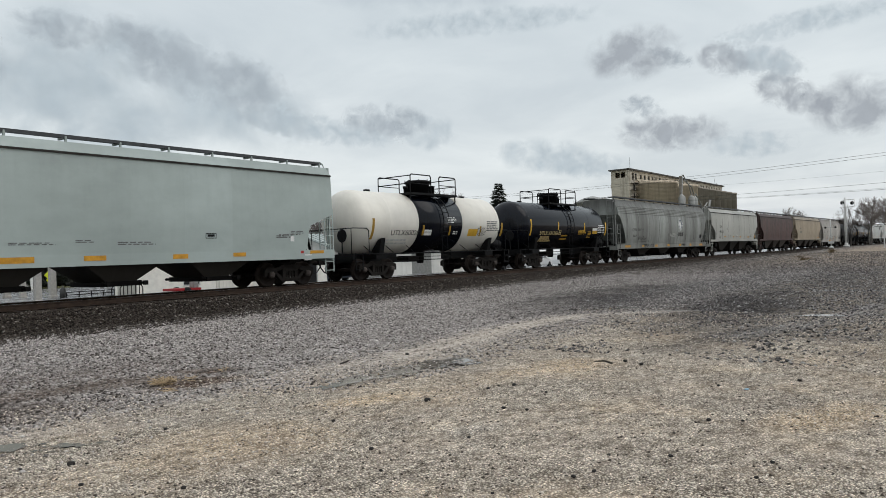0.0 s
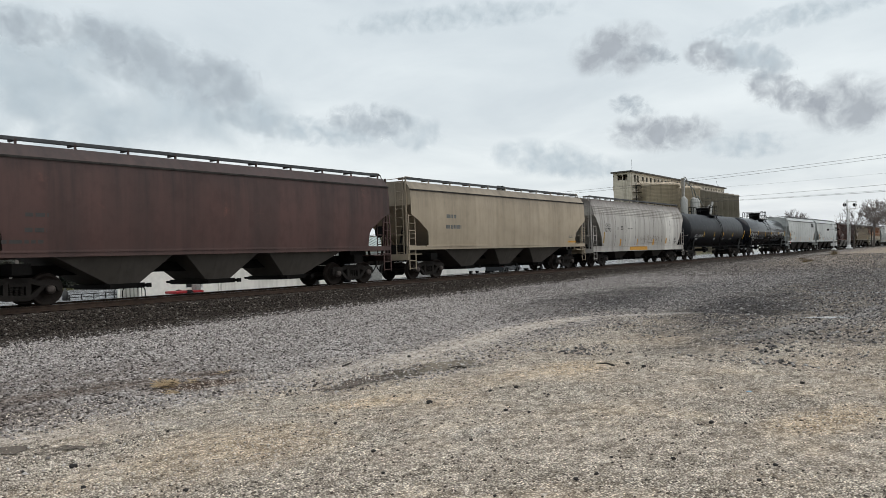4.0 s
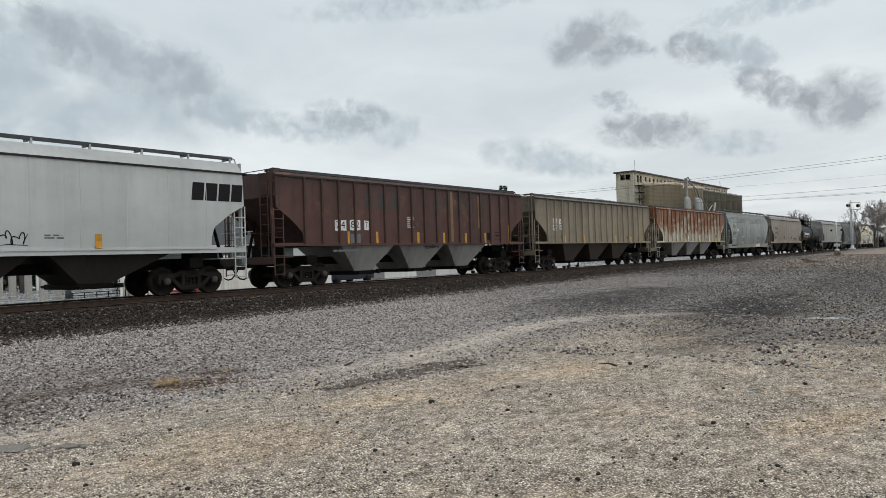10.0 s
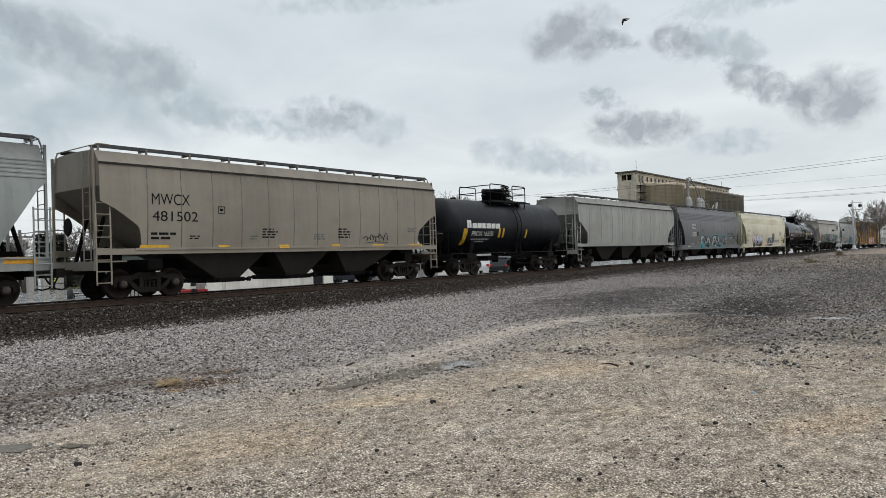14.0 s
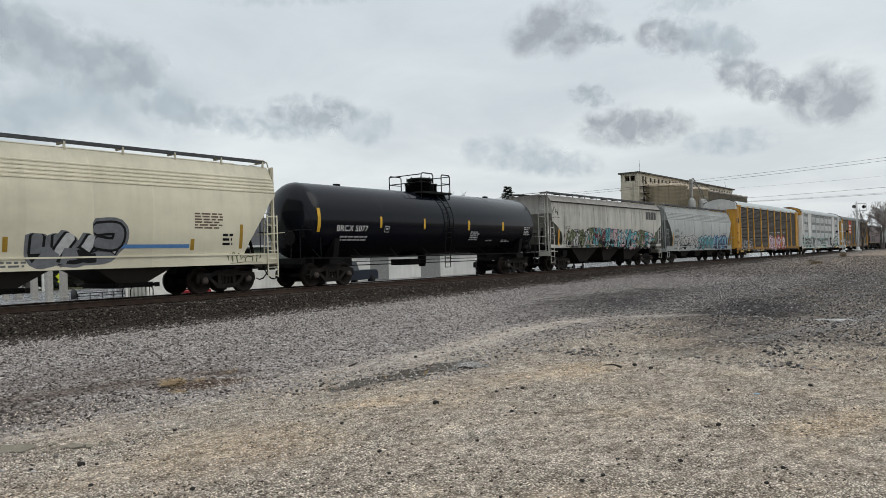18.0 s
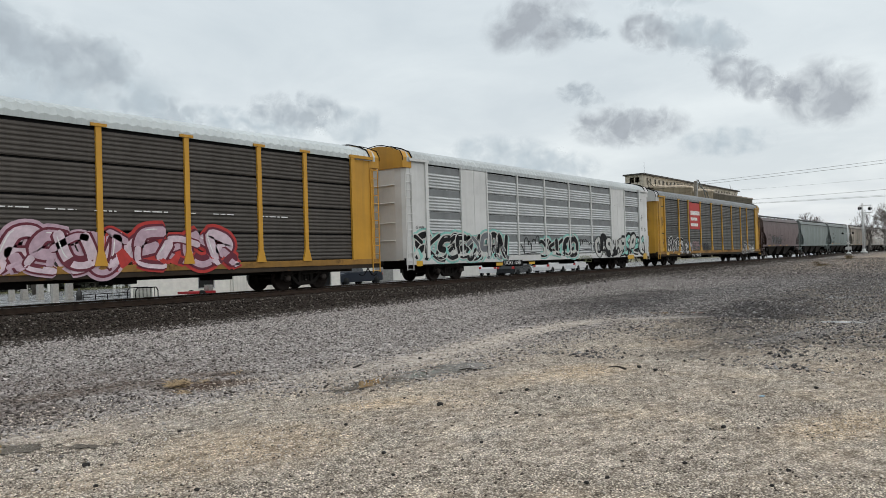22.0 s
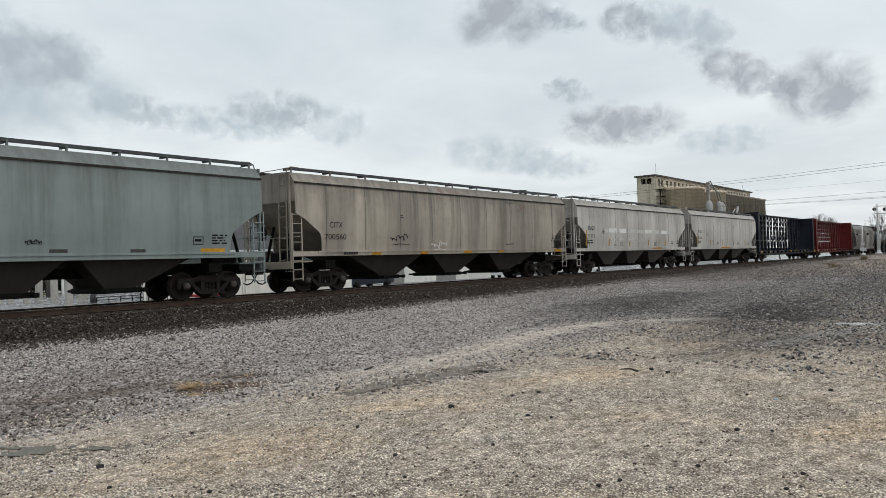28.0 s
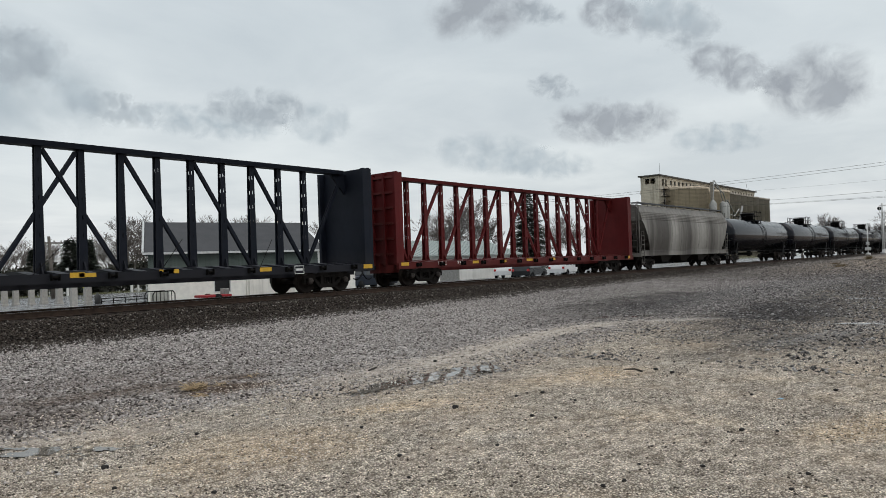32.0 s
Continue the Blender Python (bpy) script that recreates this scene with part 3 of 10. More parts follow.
def build_stones():
    g = np.random.default_rng(3)
    n = 62000
    y = 17.2 + 4.52 * g.random(n) ** 0.62
    stones("ballast_stones", 3, 4 + 86 * g.random(n) ** 1.5, y, g.uniform(0.018, 0.046, n),
           mat_stone("ballast_stone", (0.010, 0.008, 0.007), (0.10, 0.083, 0.070), 0.6, (0.26, 0.235, 0.21), 0.06), "dark crushed stone heaped along the rails")
    n = 150000
    y = 6.2 + 12.6 * g.random(n) ** 1.1
    x = 2 + 40 * g.random(n) ** 1.5
    rim = np.interp(x, (2, 3, 4.8, 5.6, 6.4, 7.4, 9.4, 12.3), (7.9, 7.8, 7.9, 7.4, 6.8, 6.0, 6.1, 6.6))
    keep = (g.random(n) < np.clip((y - rim + 0.5) / 1.0, 0.05, 1)) & off_track(x, y, g)
    x, y = x[keep], y[keep]
    n = len(x)
    stones("grey_gravel", 4, x, y, (0.010 + 0.026 * g.random(n) ** 1.9) * (0.75 + 0.25 * (y - 7) / 12),
           mat_stone("grey_stone", (0.115, 0.103, 0.096), (0.66, 0.61, 0.575), 0.6, (0.055, 0.046, 0.041), 0.17, STAINED), "loose pale grey crushed stone")
    n = 40000
    x, y = 10.5 + 34 * g.random(n) ** 1.4, g.uniform(1.5, 10.0, n)
    keep = 0.05 * x - 0.036 * y + np.array([0.35 * noise.noise((a * 0.8, b * 0.8, 4)) for a, b in zip(x, y)]) > 0.52 + g.uniform(-0.16, 0.5, n)
    keep &= off_track(x, y, g)
    x, y = x[keep], y[keep]
    stones("wet_gravel", 6, x, y, 0.014 + 0.026 * g.random(len(x)) ** 2,
           mat_stone("wet_stone", (0.020, 0.019, 0.019), (0.27, 0.252, 0.242), 0.4, (0.44, 0.425, 0.405), 0.10), "dark wet gravel with a few pale chips")
    n = 16000
    x, y = 38 + 46 * g.random(n) ** 1.3, g.uniform(4.0, 19.2, n)
    stones("far_gravel", 7, x, y, g.uniform(0.025, 0.055, n), mat_stone("far_stone", (0.030, 0.026, 0.024), (0.28, 0.25, 0.228), 0.7, (0.42, 0.39, 0.36), 0.10), "coarse dark gravel farther along the line")
    n = 125000
    x, y = 1.6 + 16 * g.random(n) ** 1.75, g.uniform(0.0, 9.0, n)
    # trodden bare in places
    keep = np.array([noise.noise((a * 0.7, b * 0.7, 9)) for a, b in zip(x, y)]) > g.uniform(-0.75, 0.25, n)
    x, y = x[keep], y[keep]
    n = len(x)
    stones("fine_gravel", 5, x, y, 0.004 + 0.012 * g.random(n) ** 2.8,
           mat_stone("tan_stone", (0.20, 0.168, 0.138), (0.94, 0.835, 0.72), 0.7, (0.075, 0.062, 0.052), 0.13), "fine tan and grey gravel trodden flat")


def rail_profile():
    return [(-0.068, -0.172), (0.068, -0.172), (0.068, -0.16), (0.012, -0.145), (0.010, -0.045), (0.036, -0.034), (0.036, -0.004),
            (0.030, 0.0), (-0.030, 0.0), (-0.036, -0.004), (-0.036, -0.034), (-0.010, -0.045), (-0.012, -0.145), (-0.068, -0.16)]


def build_track():
    track = thing("railway_track", (0, TRACK_Y, 0), "single railway line with worn steel rails on timber sleepers", "railway")
    for side in (-0.7525, 0.7525):
        bm = bmesh.new()
        prism(bm, rail_profile(), "x", -900, 1300)
        r = part("rail", bm, M["rail_web"], track, "rusty rail with polished head", (0, side, 0))
        bm = bmesh.new()
        prism(bm, [(-0.034, 0.0005), (0.034, 0.0005), (0.026, 0.005), (-0.026, 0.005)], "x", -900, 1300)
        part("rail_head", bm, M["rail"], r, "polished running surface")

    def tie(bm):
        soft_box(bm, -0.11, 0.11, -1.30, 1.30, -0.35, -0.180, 0.012)

    def plate(bm):
        box(bm, -0.09, 0.09, -0.17, 0.17, -0.185, -0.165)
    me, pl = shared("sleeper", tie, M["tie"]), shared("tie_plate", plate, M["rail_web"])
    rng = random.Random(5)
    for i in range(130):
        t = part("sleeper", me, None, track, at=(4 + i * 0.5 + rng.uniform(-0.03, 0.03), 0, rng.uniform(-0.012, 0.004)))
        part("tie_plate", pl, None, t, at=(0, -0.7525, 0))
    bm = bmesh.new()
    for i in range(-200, 500):
        x = 4 + i * 0.5
        if x < 3.8 or x > 68.8:
            box(bm, x - 0.11, x + 0.11, -1.3, 1.3, -0.35, -0.182)
    tagged(part("sleeper_bed", bm, M["tie"], track), kind="stuff")


build_ground()
build_track()


# ---- rolling stock ----
WHEEL_R = 0.46


def wheelset(bm):
    """Two flanged wheels on their axle, turned about y."""
    for s in (-1, 1):
        lathe(bm, [(0.10, s * 0.66), (0.16, s * 0.66), (0.18, s * 0.71), (0.37, s * 0.715), (0.39, s * 0.68), (0.485, s * 0.68), (0.487, s * 0.705), (0.462, s * 0.72),
                   (0.458, s * 0.815), (0.44, s * 0.825), (0.39, s * 0.82), (0.36, s * 0.755), (0.19, s * 0.775), (0.17, s * 0.83), (0.09, s * 0.83)], "y", 28)
    lathe(bm, [(0.085, -1.05), (0.085, 1.05)], "y", 12)


def side_frame(bm):
    """A cast side frame with its two pedestal jaws and spring window, along x."""
    top = [(-1.22, 0.50), (-1.20, 0.66), (-0.98, 0.72), (-0.62, 0.70), (-0.34, 0.80), (0.34, 0.80), (0.62, 0.70), (0.98, 0.72), (1.20, 0.66), (1.22, 0.50)]
    low = [(1.06, 0.48), (1.02, 0.56), (0.78, 0.56), (0.70, 0.46), (0.44, 0.25), (0.34, 0.20), (-0.34, 0.20), (-0.44, 0.25), (-0.70, 0.46), (-0.78, 0.56), (-1.02, 0.56), (-1.06, 0.48)]
    for (a, b), (c, d) in ((((-1.22, 0.50), (-1.20, 0.66)), ((-0.98, 0.72), (-1.06, 0.50))), ):
        pass
    t = bmesh.new()
    # upper chord, lower chord, two columns: windows stay open between them
    prism(t, [(-1.20, 0.54), (-1.16, 0.68), (-0.98, 0.74), (-0.62, 0.72), (-0.34, 0.82), (0.34, 0.82), (0.62, 0.72), (0.98, 0.74), (1.16, 0.68), (1.20, 0.54),
              (0.76, 0.55), (0.52, 0.60), (0.30, 0.67), (-0.30, 0.67), (-0.52, 0.60), (-0.76, 0.55)], "y", -0.07, 0.07)
    prism(t, [(-0.78, 0.56), (-0.62, 0.56), (-0.36, 0.33), (0.36, 0.33), (0.62, 0.56), (0.78, 0.56), (0.44, 0.22), (0.30, 0.18), (-0.30, 0.18), (-0.44, 0.22)], "y", -0.07, 0.07)
    for s in (-1, 1):
        prism(t, [(s * 0.36, 0.30), (s * 0.36, 0.70), (s * 0.23, 0.72), (s * 0.23, 0.30)], "y", -0.08, 0.08)
        prism(t, [(s * 1.20, 0.56), (s * 1.20, 0.40), (s * 1.09, 0.40), (s * 1.05, 0.56)], "y", -0.06, 0.06)
    join(bm, t)


def coil(bm):
    prof = [(0.0, 0.33)]
    for k in range(5):
        z = 0.335 + k * 0.05
        prof += [(0.062, z), (0.062, z + 0.028), (0.045, z + 0.034), (0.045, z + 0.046)]
    lathe(bm, prof + [(0.0, 0.585)], "z", 8)


def spring_seat(bm):
    box(bm, -0.22, 0.22, -0.10, 0.10, 0.58, 0.67)


def bolster(bm):
    prism(bm, [(-1.0, 0.50), (-1.0, 0.66), (-0.4, 0.74), (0.4, 0.74), (1.0, 0.66), (1.0, 0.50), (0.4, 0.40), (-0.4, 0.40)], "x", -0.20, 0.20)
    lathe(bm, [(0.20, 0.74), (0.20, 0.98)], "z", 12)


def bearing(bm):
    """Adapter and round end cap with its three bolts."""
    lathe(bm, [(0.125, 0.06), (0.125, -0.05), (0.10, -0.10), (0.07, -0.115), (0.0, -0.12)], "y", 14)
    for k in range(3):
        w = 2.1 * k
        rod(bm, (0.055 * math.cos(w), -0.10, 0.055 * math.sin(w)), (0.055 * math.cos(w), -0.128, 0.055 * math.sin(w)), 0.016, 6)


def brake_beam(bm):
    for x in (-0.36, 0.36):
        rod(bm, (x, -0.62, 0.34), (x, 0.62, 0.34), 0.035)
        for s in (-1, 1):
            soft_box(bm, x + (0.03 if x > 0 else -0.09), x + (0.09 if x > 0 else -0.03), s * 0.75 - 0.05, s * 0.75 + 0.05, 0.26, 0.50, 0.01)


WHEELSETS = []


def bogie(car, x):
    b = part("bogie", shared("bolster", bolster, M["bogie"]), None, car, "two-axle cast steel bogie", (x, 0, 0))
    for s in (-1, 1):
        part("side_frame", shared("side_frame", side_frame, M["bogie"]), None, b, at=(0, s * 1.0, 0))
        part("spring_seat", shared("spring_seat", spring_seat, M["bogie"]), None, b, at=(0, s * 1.0, 0))
        for x_ in (-0.14, 0.0, 0.14):
            part("coil_spring", shared("coil", coil, M["bogie"]), None, b, at=(x_, s * 1.0, 0))
        w = part("wheelset", shared("wheelset", wheelset, M["wheel"]), None, b, "steel wheels on an axle", (s * 0.89, 0, WHEEL_R))
        WHEELSETS.append((s, w))
        part("bearing_cap", shared("bearing", bearing, M["cap"]), None, b, at=(s * 0.89, -1.06, WHEEL_R))
    part("brake_beam", shared("brake_beam", brake_beam, M["bogie"]), None, b)
    return b


def coupler(car, x, s):
    def knuckle(bm):
        soft_box(bm, -0.75, 0.0, -0.09, 0.09, 0.80, 0.96, 0.02)
        prism(bm, [(-0.02, -0.16), (0.16, -0.20), (0.26, -0.10), (0.18, -0.02), (0.10, 0.03), (0.16, 0.14), (0.02, 0.18), (-0.12, 0.10)], "z", 0.74, 1.02)
    ob = part("coupler", shared("coupler", knuckle, M["bogie"]), None, car, "knuckle coupler", (x, 0, 0))
    if s < 0:
        ob.rotation_euler.z = math.pi
    def hose(bm):
        pts = [(0, -0.28, 0.78), (0.10, -0.29, 0.60), (0.30, -0.26, 0.42), (0.52, -0.20, 0.38), (0.72, -0.14, 0.44)]
        pipe(bm, pts, 0.026, 6)
        rod(bm, (0, -0.28, 0.74), (0, -0.28, 0.95), 0.035)
    h = part("air_hose", shared("hose", hose, M["black_frame"]), None, car, "black rubber brake hose", (x - s * 0.1, 0, 0))
    if s < 0:
        h.rotation_euler.z = math.pi
    return ob


def running_gear(car, L, in_set=2.55):
    """Bogies, couplers and brake pipes shared by every kind of car."""
    for s in (-1, 1):
        bogie(car, s * (L / 2 - in_set))
        coupler(car, s * (L / 2 - 0.22), s)


def ladder(bm, z0, z1, w=0.42, n=None, r=0.016):
    """A ladder in the xz plane, middle on x = 0."""
    for s in (-1, 1):
        box(bm, s * w / 2 - 0.022, s * w / 2 + 0.022, -0.012, 0.012, z0, z1)
    n = n or int((z1 - z0) / 0.36)
    for k in range(n):
        z = z0 + 0.06 + (z1 - z0 - 0.12) * k / max(1, n - 1)
        rod(bm, (-w / 2, -0.015, z), (w / 2, -0.015, z), r, 6)


def text_mesh(body, height, material, y_at, squeeze=1.0, spacing=1.0):
    """Letters as thin paint lying on a car's near side; y_at(z) tells where the side is."""
    key = ("text", body, height, squeeze, spacing, material.name)
    cu = bpy.data.curves.new("letters", "FONT")
    cu.body, cu.size, cu.align_x, cu.space_character = body, height / 0.72, "LEFT", spacing
    cu.offset = 0.0
    ob = bpy.data.objects.new("letters", cu)
    me = bpy.data.meshes.new_from_object(ob)
    bpy.data.objects.remove(ob)
    bpy.data.curves.remove(cu)
    me.materials.append(material)
    return me


def lay_bar(car, x0, x1, z0, z1, material, y_at, name="stripe", label="", lift=0.006, slant=0.0):
    """A flat painted or stuck-on strip that follows the side."""
    bm = bmesh.new()
    n = max(1, int((z1 - z0) / 0.15))
    rows = []
    for i in range(n + 1):
        z = z0 + (z1 - z0) * i / n
        o = slant * (z - z0)
        rows.append([bm.verts.new((x + o, y_at(z) - lift, z)) for x in (x0, x1)])
    for a, b in zip(rows, rows[1:]):
        bm.faces.new((a[0], a[1], b[1], b[0]))
    ob = part(name, bm, material, car, label)
    return ob


def lay_lines(car, x, z, w, rows, material, y_at, h=0.035, gap=0.075, seed=0, name="small_print"):
    """Fine print too small to read: a block of broken bars."""
    rng = random.Random(seed * 31 + int(x * 10))
    bm = bmesh.new()
    for k in range(rows):
        zz = z - k * gap
        xx = x
        end = x + w * rng.uniform(0.7, 1.0)
        while xx < end:
            d = min(rng.uniform(0.10, 0.35), end - xx)
            vs = [bm.verts.new(p) for p in ((xx, y_at(zz) - 0.006, zz), (xx + d, y_at(zz) - 0.006, zz), (xx + d, y_at(zz + h) - 0.006, zz + h), (xx, y_at(zz + h) - 0.006, zz + h))]
            bm.faces.new(vs)
            xx += d + 0.06
    return tagged(part(name, bm, material, car), kind="stuff")


# Hopper sides: half width at a height, for each style
STYLES = {
    "acf": dict(sill=(0.98, 1.33), eave=(4.05, 4.53), top=4.77, half=[(0.9, 1.41), (1.33, 1.44), (1.7, 1.515), (2.1, 1.57), (2.6, 1.605), (3.0, 1.60), (3.3, 1.577), (3.55, 1.54), (3.8, 1.48), (4.05, 1.40), (4.53, 1.13), (5, 0.9)],
                cut=[(0, 3.45), (0.25, 3.22), (0.85, 2.28), (1.15, 1.78), (1.30, 1.45), (1.34, 1.20)], in_set=2.55),
    "trinity": dict(sill=(1.38, 1.56), eave=(4.17, 4.54), top=4.75, half=[(0.9, 1.5), (1.5, 1.50), (2.2, 1.57), (3.0, 1.60), (3.7, 1.585), (4.17, 1.55), (4.54, 1.27), (5, 1.1)],
                    cut=[(0, 3.00), (0.5, 2.75), (1.2, 2.25), (1.28, 1.95), (1.30, 1.40)], in_set=2.55),
    "smooth": dict(sill=(1.02, 1.36), eave=(4.33, 4.66), top=4.88, half=[(0.9, 1.5), (1.36, 1.52), (2.2, 1.57), (3.0, 1.60), (3.8, 1.58), (4.33, 1.55), (4.66, 1.32), (5, 1.2)],
                   cut=[(0, 2.75), (0.55, 2.55), (1.15, 2.3), (1.25, 2.0), (1.30, 1.40)], in_set=2.55),
    "ribbed": dict(sill=(1.58, 1.70), eave=(4.25, 4.37), top=4.52, half=[(0.9, 1.53), (1.6, 1.53), (4.25, 1.53), (4.37, 1.45), (5, 1.3)],
                   cut=[(0, 3.05), (0.75, 2.55), (1.25, 2.1), (1.28, 1.95), (1.30, 1.6)], in_set=2.55),
}


def curve_at(pts, v):
    for (a, p), (b, q) in zip(pts, pts[1:]):
        if v <= b:
            return p + (q - p) * max(0.0, (v - a)) / (b - a)
    return pts[-1][1]


def hopper_shell(bm, style, half_len):
    """Sides, roof and sloping end sheets of a covered hopper, as one folded skin."""
    st = STYLES[style]
    lo, (e0, e1), top = st["sill"][1], st["eave"], st["top"] - 0.16
    ends = [0, 0.02, 0.25, 0.45, 0.65, 0.85, 1.0, 1.15, 1.22, 1.28, 1.30, 1.34, 1.36, 1.9, 2.5]
    xs = [-half_len + e for e in ends] + [-half_len * 0.5, 0, half_len * 0.5] + [half_len - e for e in reversed(ends)]
    rows = []
    for x in xs:
        e = half_len - abs(x)
        zb = max(lo, curve_at(st["cut"], e)) if e < 1.34 else lo
        zs = max(lo + 0.02, 3.45 - (3.45 - lo) * e / 2.5)
        pts = []
        for i in range(11):
            z = zb + (e0 - zb) * i / 10
            pts.append((-curve_at(st["half"], z), z))
        for k in (0.33, 0.66, 1.0):
            z = e0 + (e1 - e0) * k
            pts.append((-curve_at(st["half"], z), z))
        pts += [(-0.95, e1 + (top - e1) * 0.6), (-0.45, top), (0, top)]
        w = curve_at(st["half"], max(zb, 1.0)) - 0.03
        inner = [(0, max(zs, zb + 0.01)), (-w, max(zs, zb + 0.01)), (-w, zb)]
        prof = inner + pts
        full = prof + [(-y, z) for y, z in reversed(prof[1:-1])]
        rows.append([bm.verts.new((x, y, z)) for y, z in full])
    n = len(rows[0])
    for a, b in zip(rows, rows[1:]):
        for i in range(n):
            j = (i + 1) % n
            try:
                bm.faces.new((a[i], b[i], b[j], a[j]))
            except ValueError:
                pass
    bm.faces.new(rows[0])
    bm.faces.new(rows[-1][::-1])
    bmesh.ops.remove_doubles(bm, verts=bm.verts[:], dist=0.0008)
    bmesh.ops.recalc_face_normals(bm, faces=bm.faces[:])
    if style != "ribbed":
        for f in bm.faces:
            f.smooth = False


def hopper_car(Xc, L, style, paint, label, group="train", bays=3, bay_mat=None, trim=None, walk=None, ribs=0, seams=0, end_mat=None, gate_low=0.36, sill_mat=None, deep_roof=False, crease=False):
    """A covered hopper car. Returns the thing and y_at for its near side."""
    st = STYLES[style]
    car = thing("hopper_car", (Xc, TRACK_Y, 0), label, "hopper car", group)
    trim = trim or paint
    sill_mat = sill_mat or paint
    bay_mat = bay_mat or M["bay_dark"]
    walk = walk or M["grating"]
    end = L / 2 - 0.62            # end sill
    hl = end - 0.12               # body half length
    s0, s1 = st["sill"]
    def y_at(z):
        if s0 <= z <= s1 + 0.01:
            return -curve_at(st["half"], s1) - (0.052 if style == "trinity" and z > s1 - 0.06 else 0.013)
        return -curve_at(st["half"], z)
    skin = shared(("body", style, round(hl, 2)), lambda bm: hopper_shell(bm, style, hl), paint)
    skin.polygons.foreach_set("use_smooth", [True] * len(skin.polygons))
    skin.set_sharp_from_angle(angle=radians(14))
    part("body", skin, None, car)
    # side sills, centre sill, end platforms
    for s in (-1, 1):
        def sill(bm):
            y = curve_at(st["half"], s1)
            box(bm, -end, end, -y - 0.012 if s < 0 else y - 0.10, -y + 0.10 if s < 0 else y + 0.012, s0, s1 + 0.006)
            if style == "acf":
                box(bm, -end, end, -y - 0.05 if s < 0 else y, -y if s < 0 else y + 0.05, s1 - 0.02, s1 + 0.03)
            if style == "trinity":
                box(bm, -hl + 1.1, hl - 1.1, -y - 0.04 if s < 0 else y, -y if s < 0 else y + 0.04, s1 - 0.05, s1 + 0.02)
        part("side_sill", shared(("side_sill", style, s, round(end, 2)), sill, sill_mat), None, car)

        def deck(bm):
            box(bm, s * end - 0.04, s * end + 0.04, -1.45, 1.45, 0.92, 1.18)
            box(bm, min(s * end, s * (end - 1.0)), max(s * end, s * (end - 1.0)), -1.42, 1.42, 1.16, 1.20)
        part("end_platform", shared(("deck", s, round(end, 2)), deck, trim), None, car)

        def stub(bm):
            # bolster and shear plate above the bogie, struts that carry the slope sheet
            x = s * (L / 2 - st["in_set"])
            box(bm, x - 0.25, x + 0.25, -1.40, 1.40, 0.90, 1.22)
            for y in (-0.55, 0.55):
                rod(bm, (s * (end - 0.35), y, 1.15), (s * (end - 0.75), y, 2.6), 0.06, 6)
            box(bm, s * (end - 0.9) - 0.5, s * (end - 0.9) + 0.5, -0.35, 0.35, 1.2, 1.55)
        part("end_frame", shared(("stub", style, s, round(end, 2)), stub, M["steel_dark"]), None, car)
        # corner post, ladders and steps, near and far
        for y in (-1, 1):
            def side_ladder(bm):
                ladder(bm, 0.48, 3.0 if style != "acf" else 2.75, 0.44, 8)
            part("ladder", shared(("side_ladder", style), side_ladder, trim), None, car, at=(s * (end - 0.24), y * 1.50, 0))

            def post(bm):
                zt = st["eave"][1]
                box(bm, -0.035, 0.035, -0.035, 0.035, 1.0, zt)
            part("corner_post", shared(("corner_post", style), post, trim), None, car, at=(s * (hl + 0.06), y * 1.34, 0))

        def end_ladder(bm):
            t = bmesh.new()
            ladder(t, 1.2, st["eave"][1], 0.45, 9)
            bmesh.ops.rotate(t, verts=t.verts[:], cent=(0, 0, 0), matrix=Matrix.Rotation(math.pi / 2, 3, "Z"))
            join(bm, t)
            rod(bm, (0.06, -0.9, 2.1), (0.06, 2.2, 2.1), 0.014)
        part("end_ladder", shared(("end_ladder", style), end_ladder, trim), None, car, at=(s * (hl + 0.10), -0.95, 0))
    span = L - 2 * (st["in_set"] + 1.45)
    def centre(bm):
        if style in ("acf", "smooth"):
            for s in (-1, 1):
                box(bm, min(s * span / 2, s * (L / 2 - 0.9)), max(s * span / 2, s * (L / 2 - 0.9)), -0.32, 0.32, 0.72, 1.12)
        else:
            box(bm, -L / 2 + 0.9, L / 2 - 0.9, -0.32, 0.32, 0.84, 1.16)
        box(bm, -span / 2 - 0.3, span / 2 + 0.3, -0.9, 0.9, s0 + 0.02, s1 + 0.01)
    part("centre_sill", shared(("centre_sill", style, round(L, 1)), centre, M["steel_dark"]), None, car)
    # hopper bays and their gates
    span = L - 2 * (st["in_set"] + 1.45)
    pitch = span / bays
    half_top, bot = pitch / 2 * 0.99, 0.50
    def bay(bm, out=0):
        zt = s1 + 0.02
        lo_x, hi_x = -half_top - (0.95 if out < 0 else 0), half_top + (0.95 if out > 0 else 0)
        w0, w1 = curve_at(st["half"], s1) - 0.10, 0.95
        a = [bm.verts.new(p) for p in ((lo_x, -w0, zt), (hi_x, -w0, zt), (hi_x, w0, zt), (lo_x, w0, zt))]
        b = [bm.verts.new(p) for p in ((-bot, -w1, gate_low + 0.16), (bot, -w1, gate_low + 0.16), (bot, w1, gate_low + 0.16), (-bot, w1, gate_low + 0.16))]
        for i in range(4):
            bm.faces.new((a[i], b[i], b[(i + 1) % 4], a[(i + 1) % 4]))
        bm.faces.new(b)
        bm.faces.new(a[::-1])
        bmesh.ops.recalc_face_normals(bm, faces=bm.faces[:])

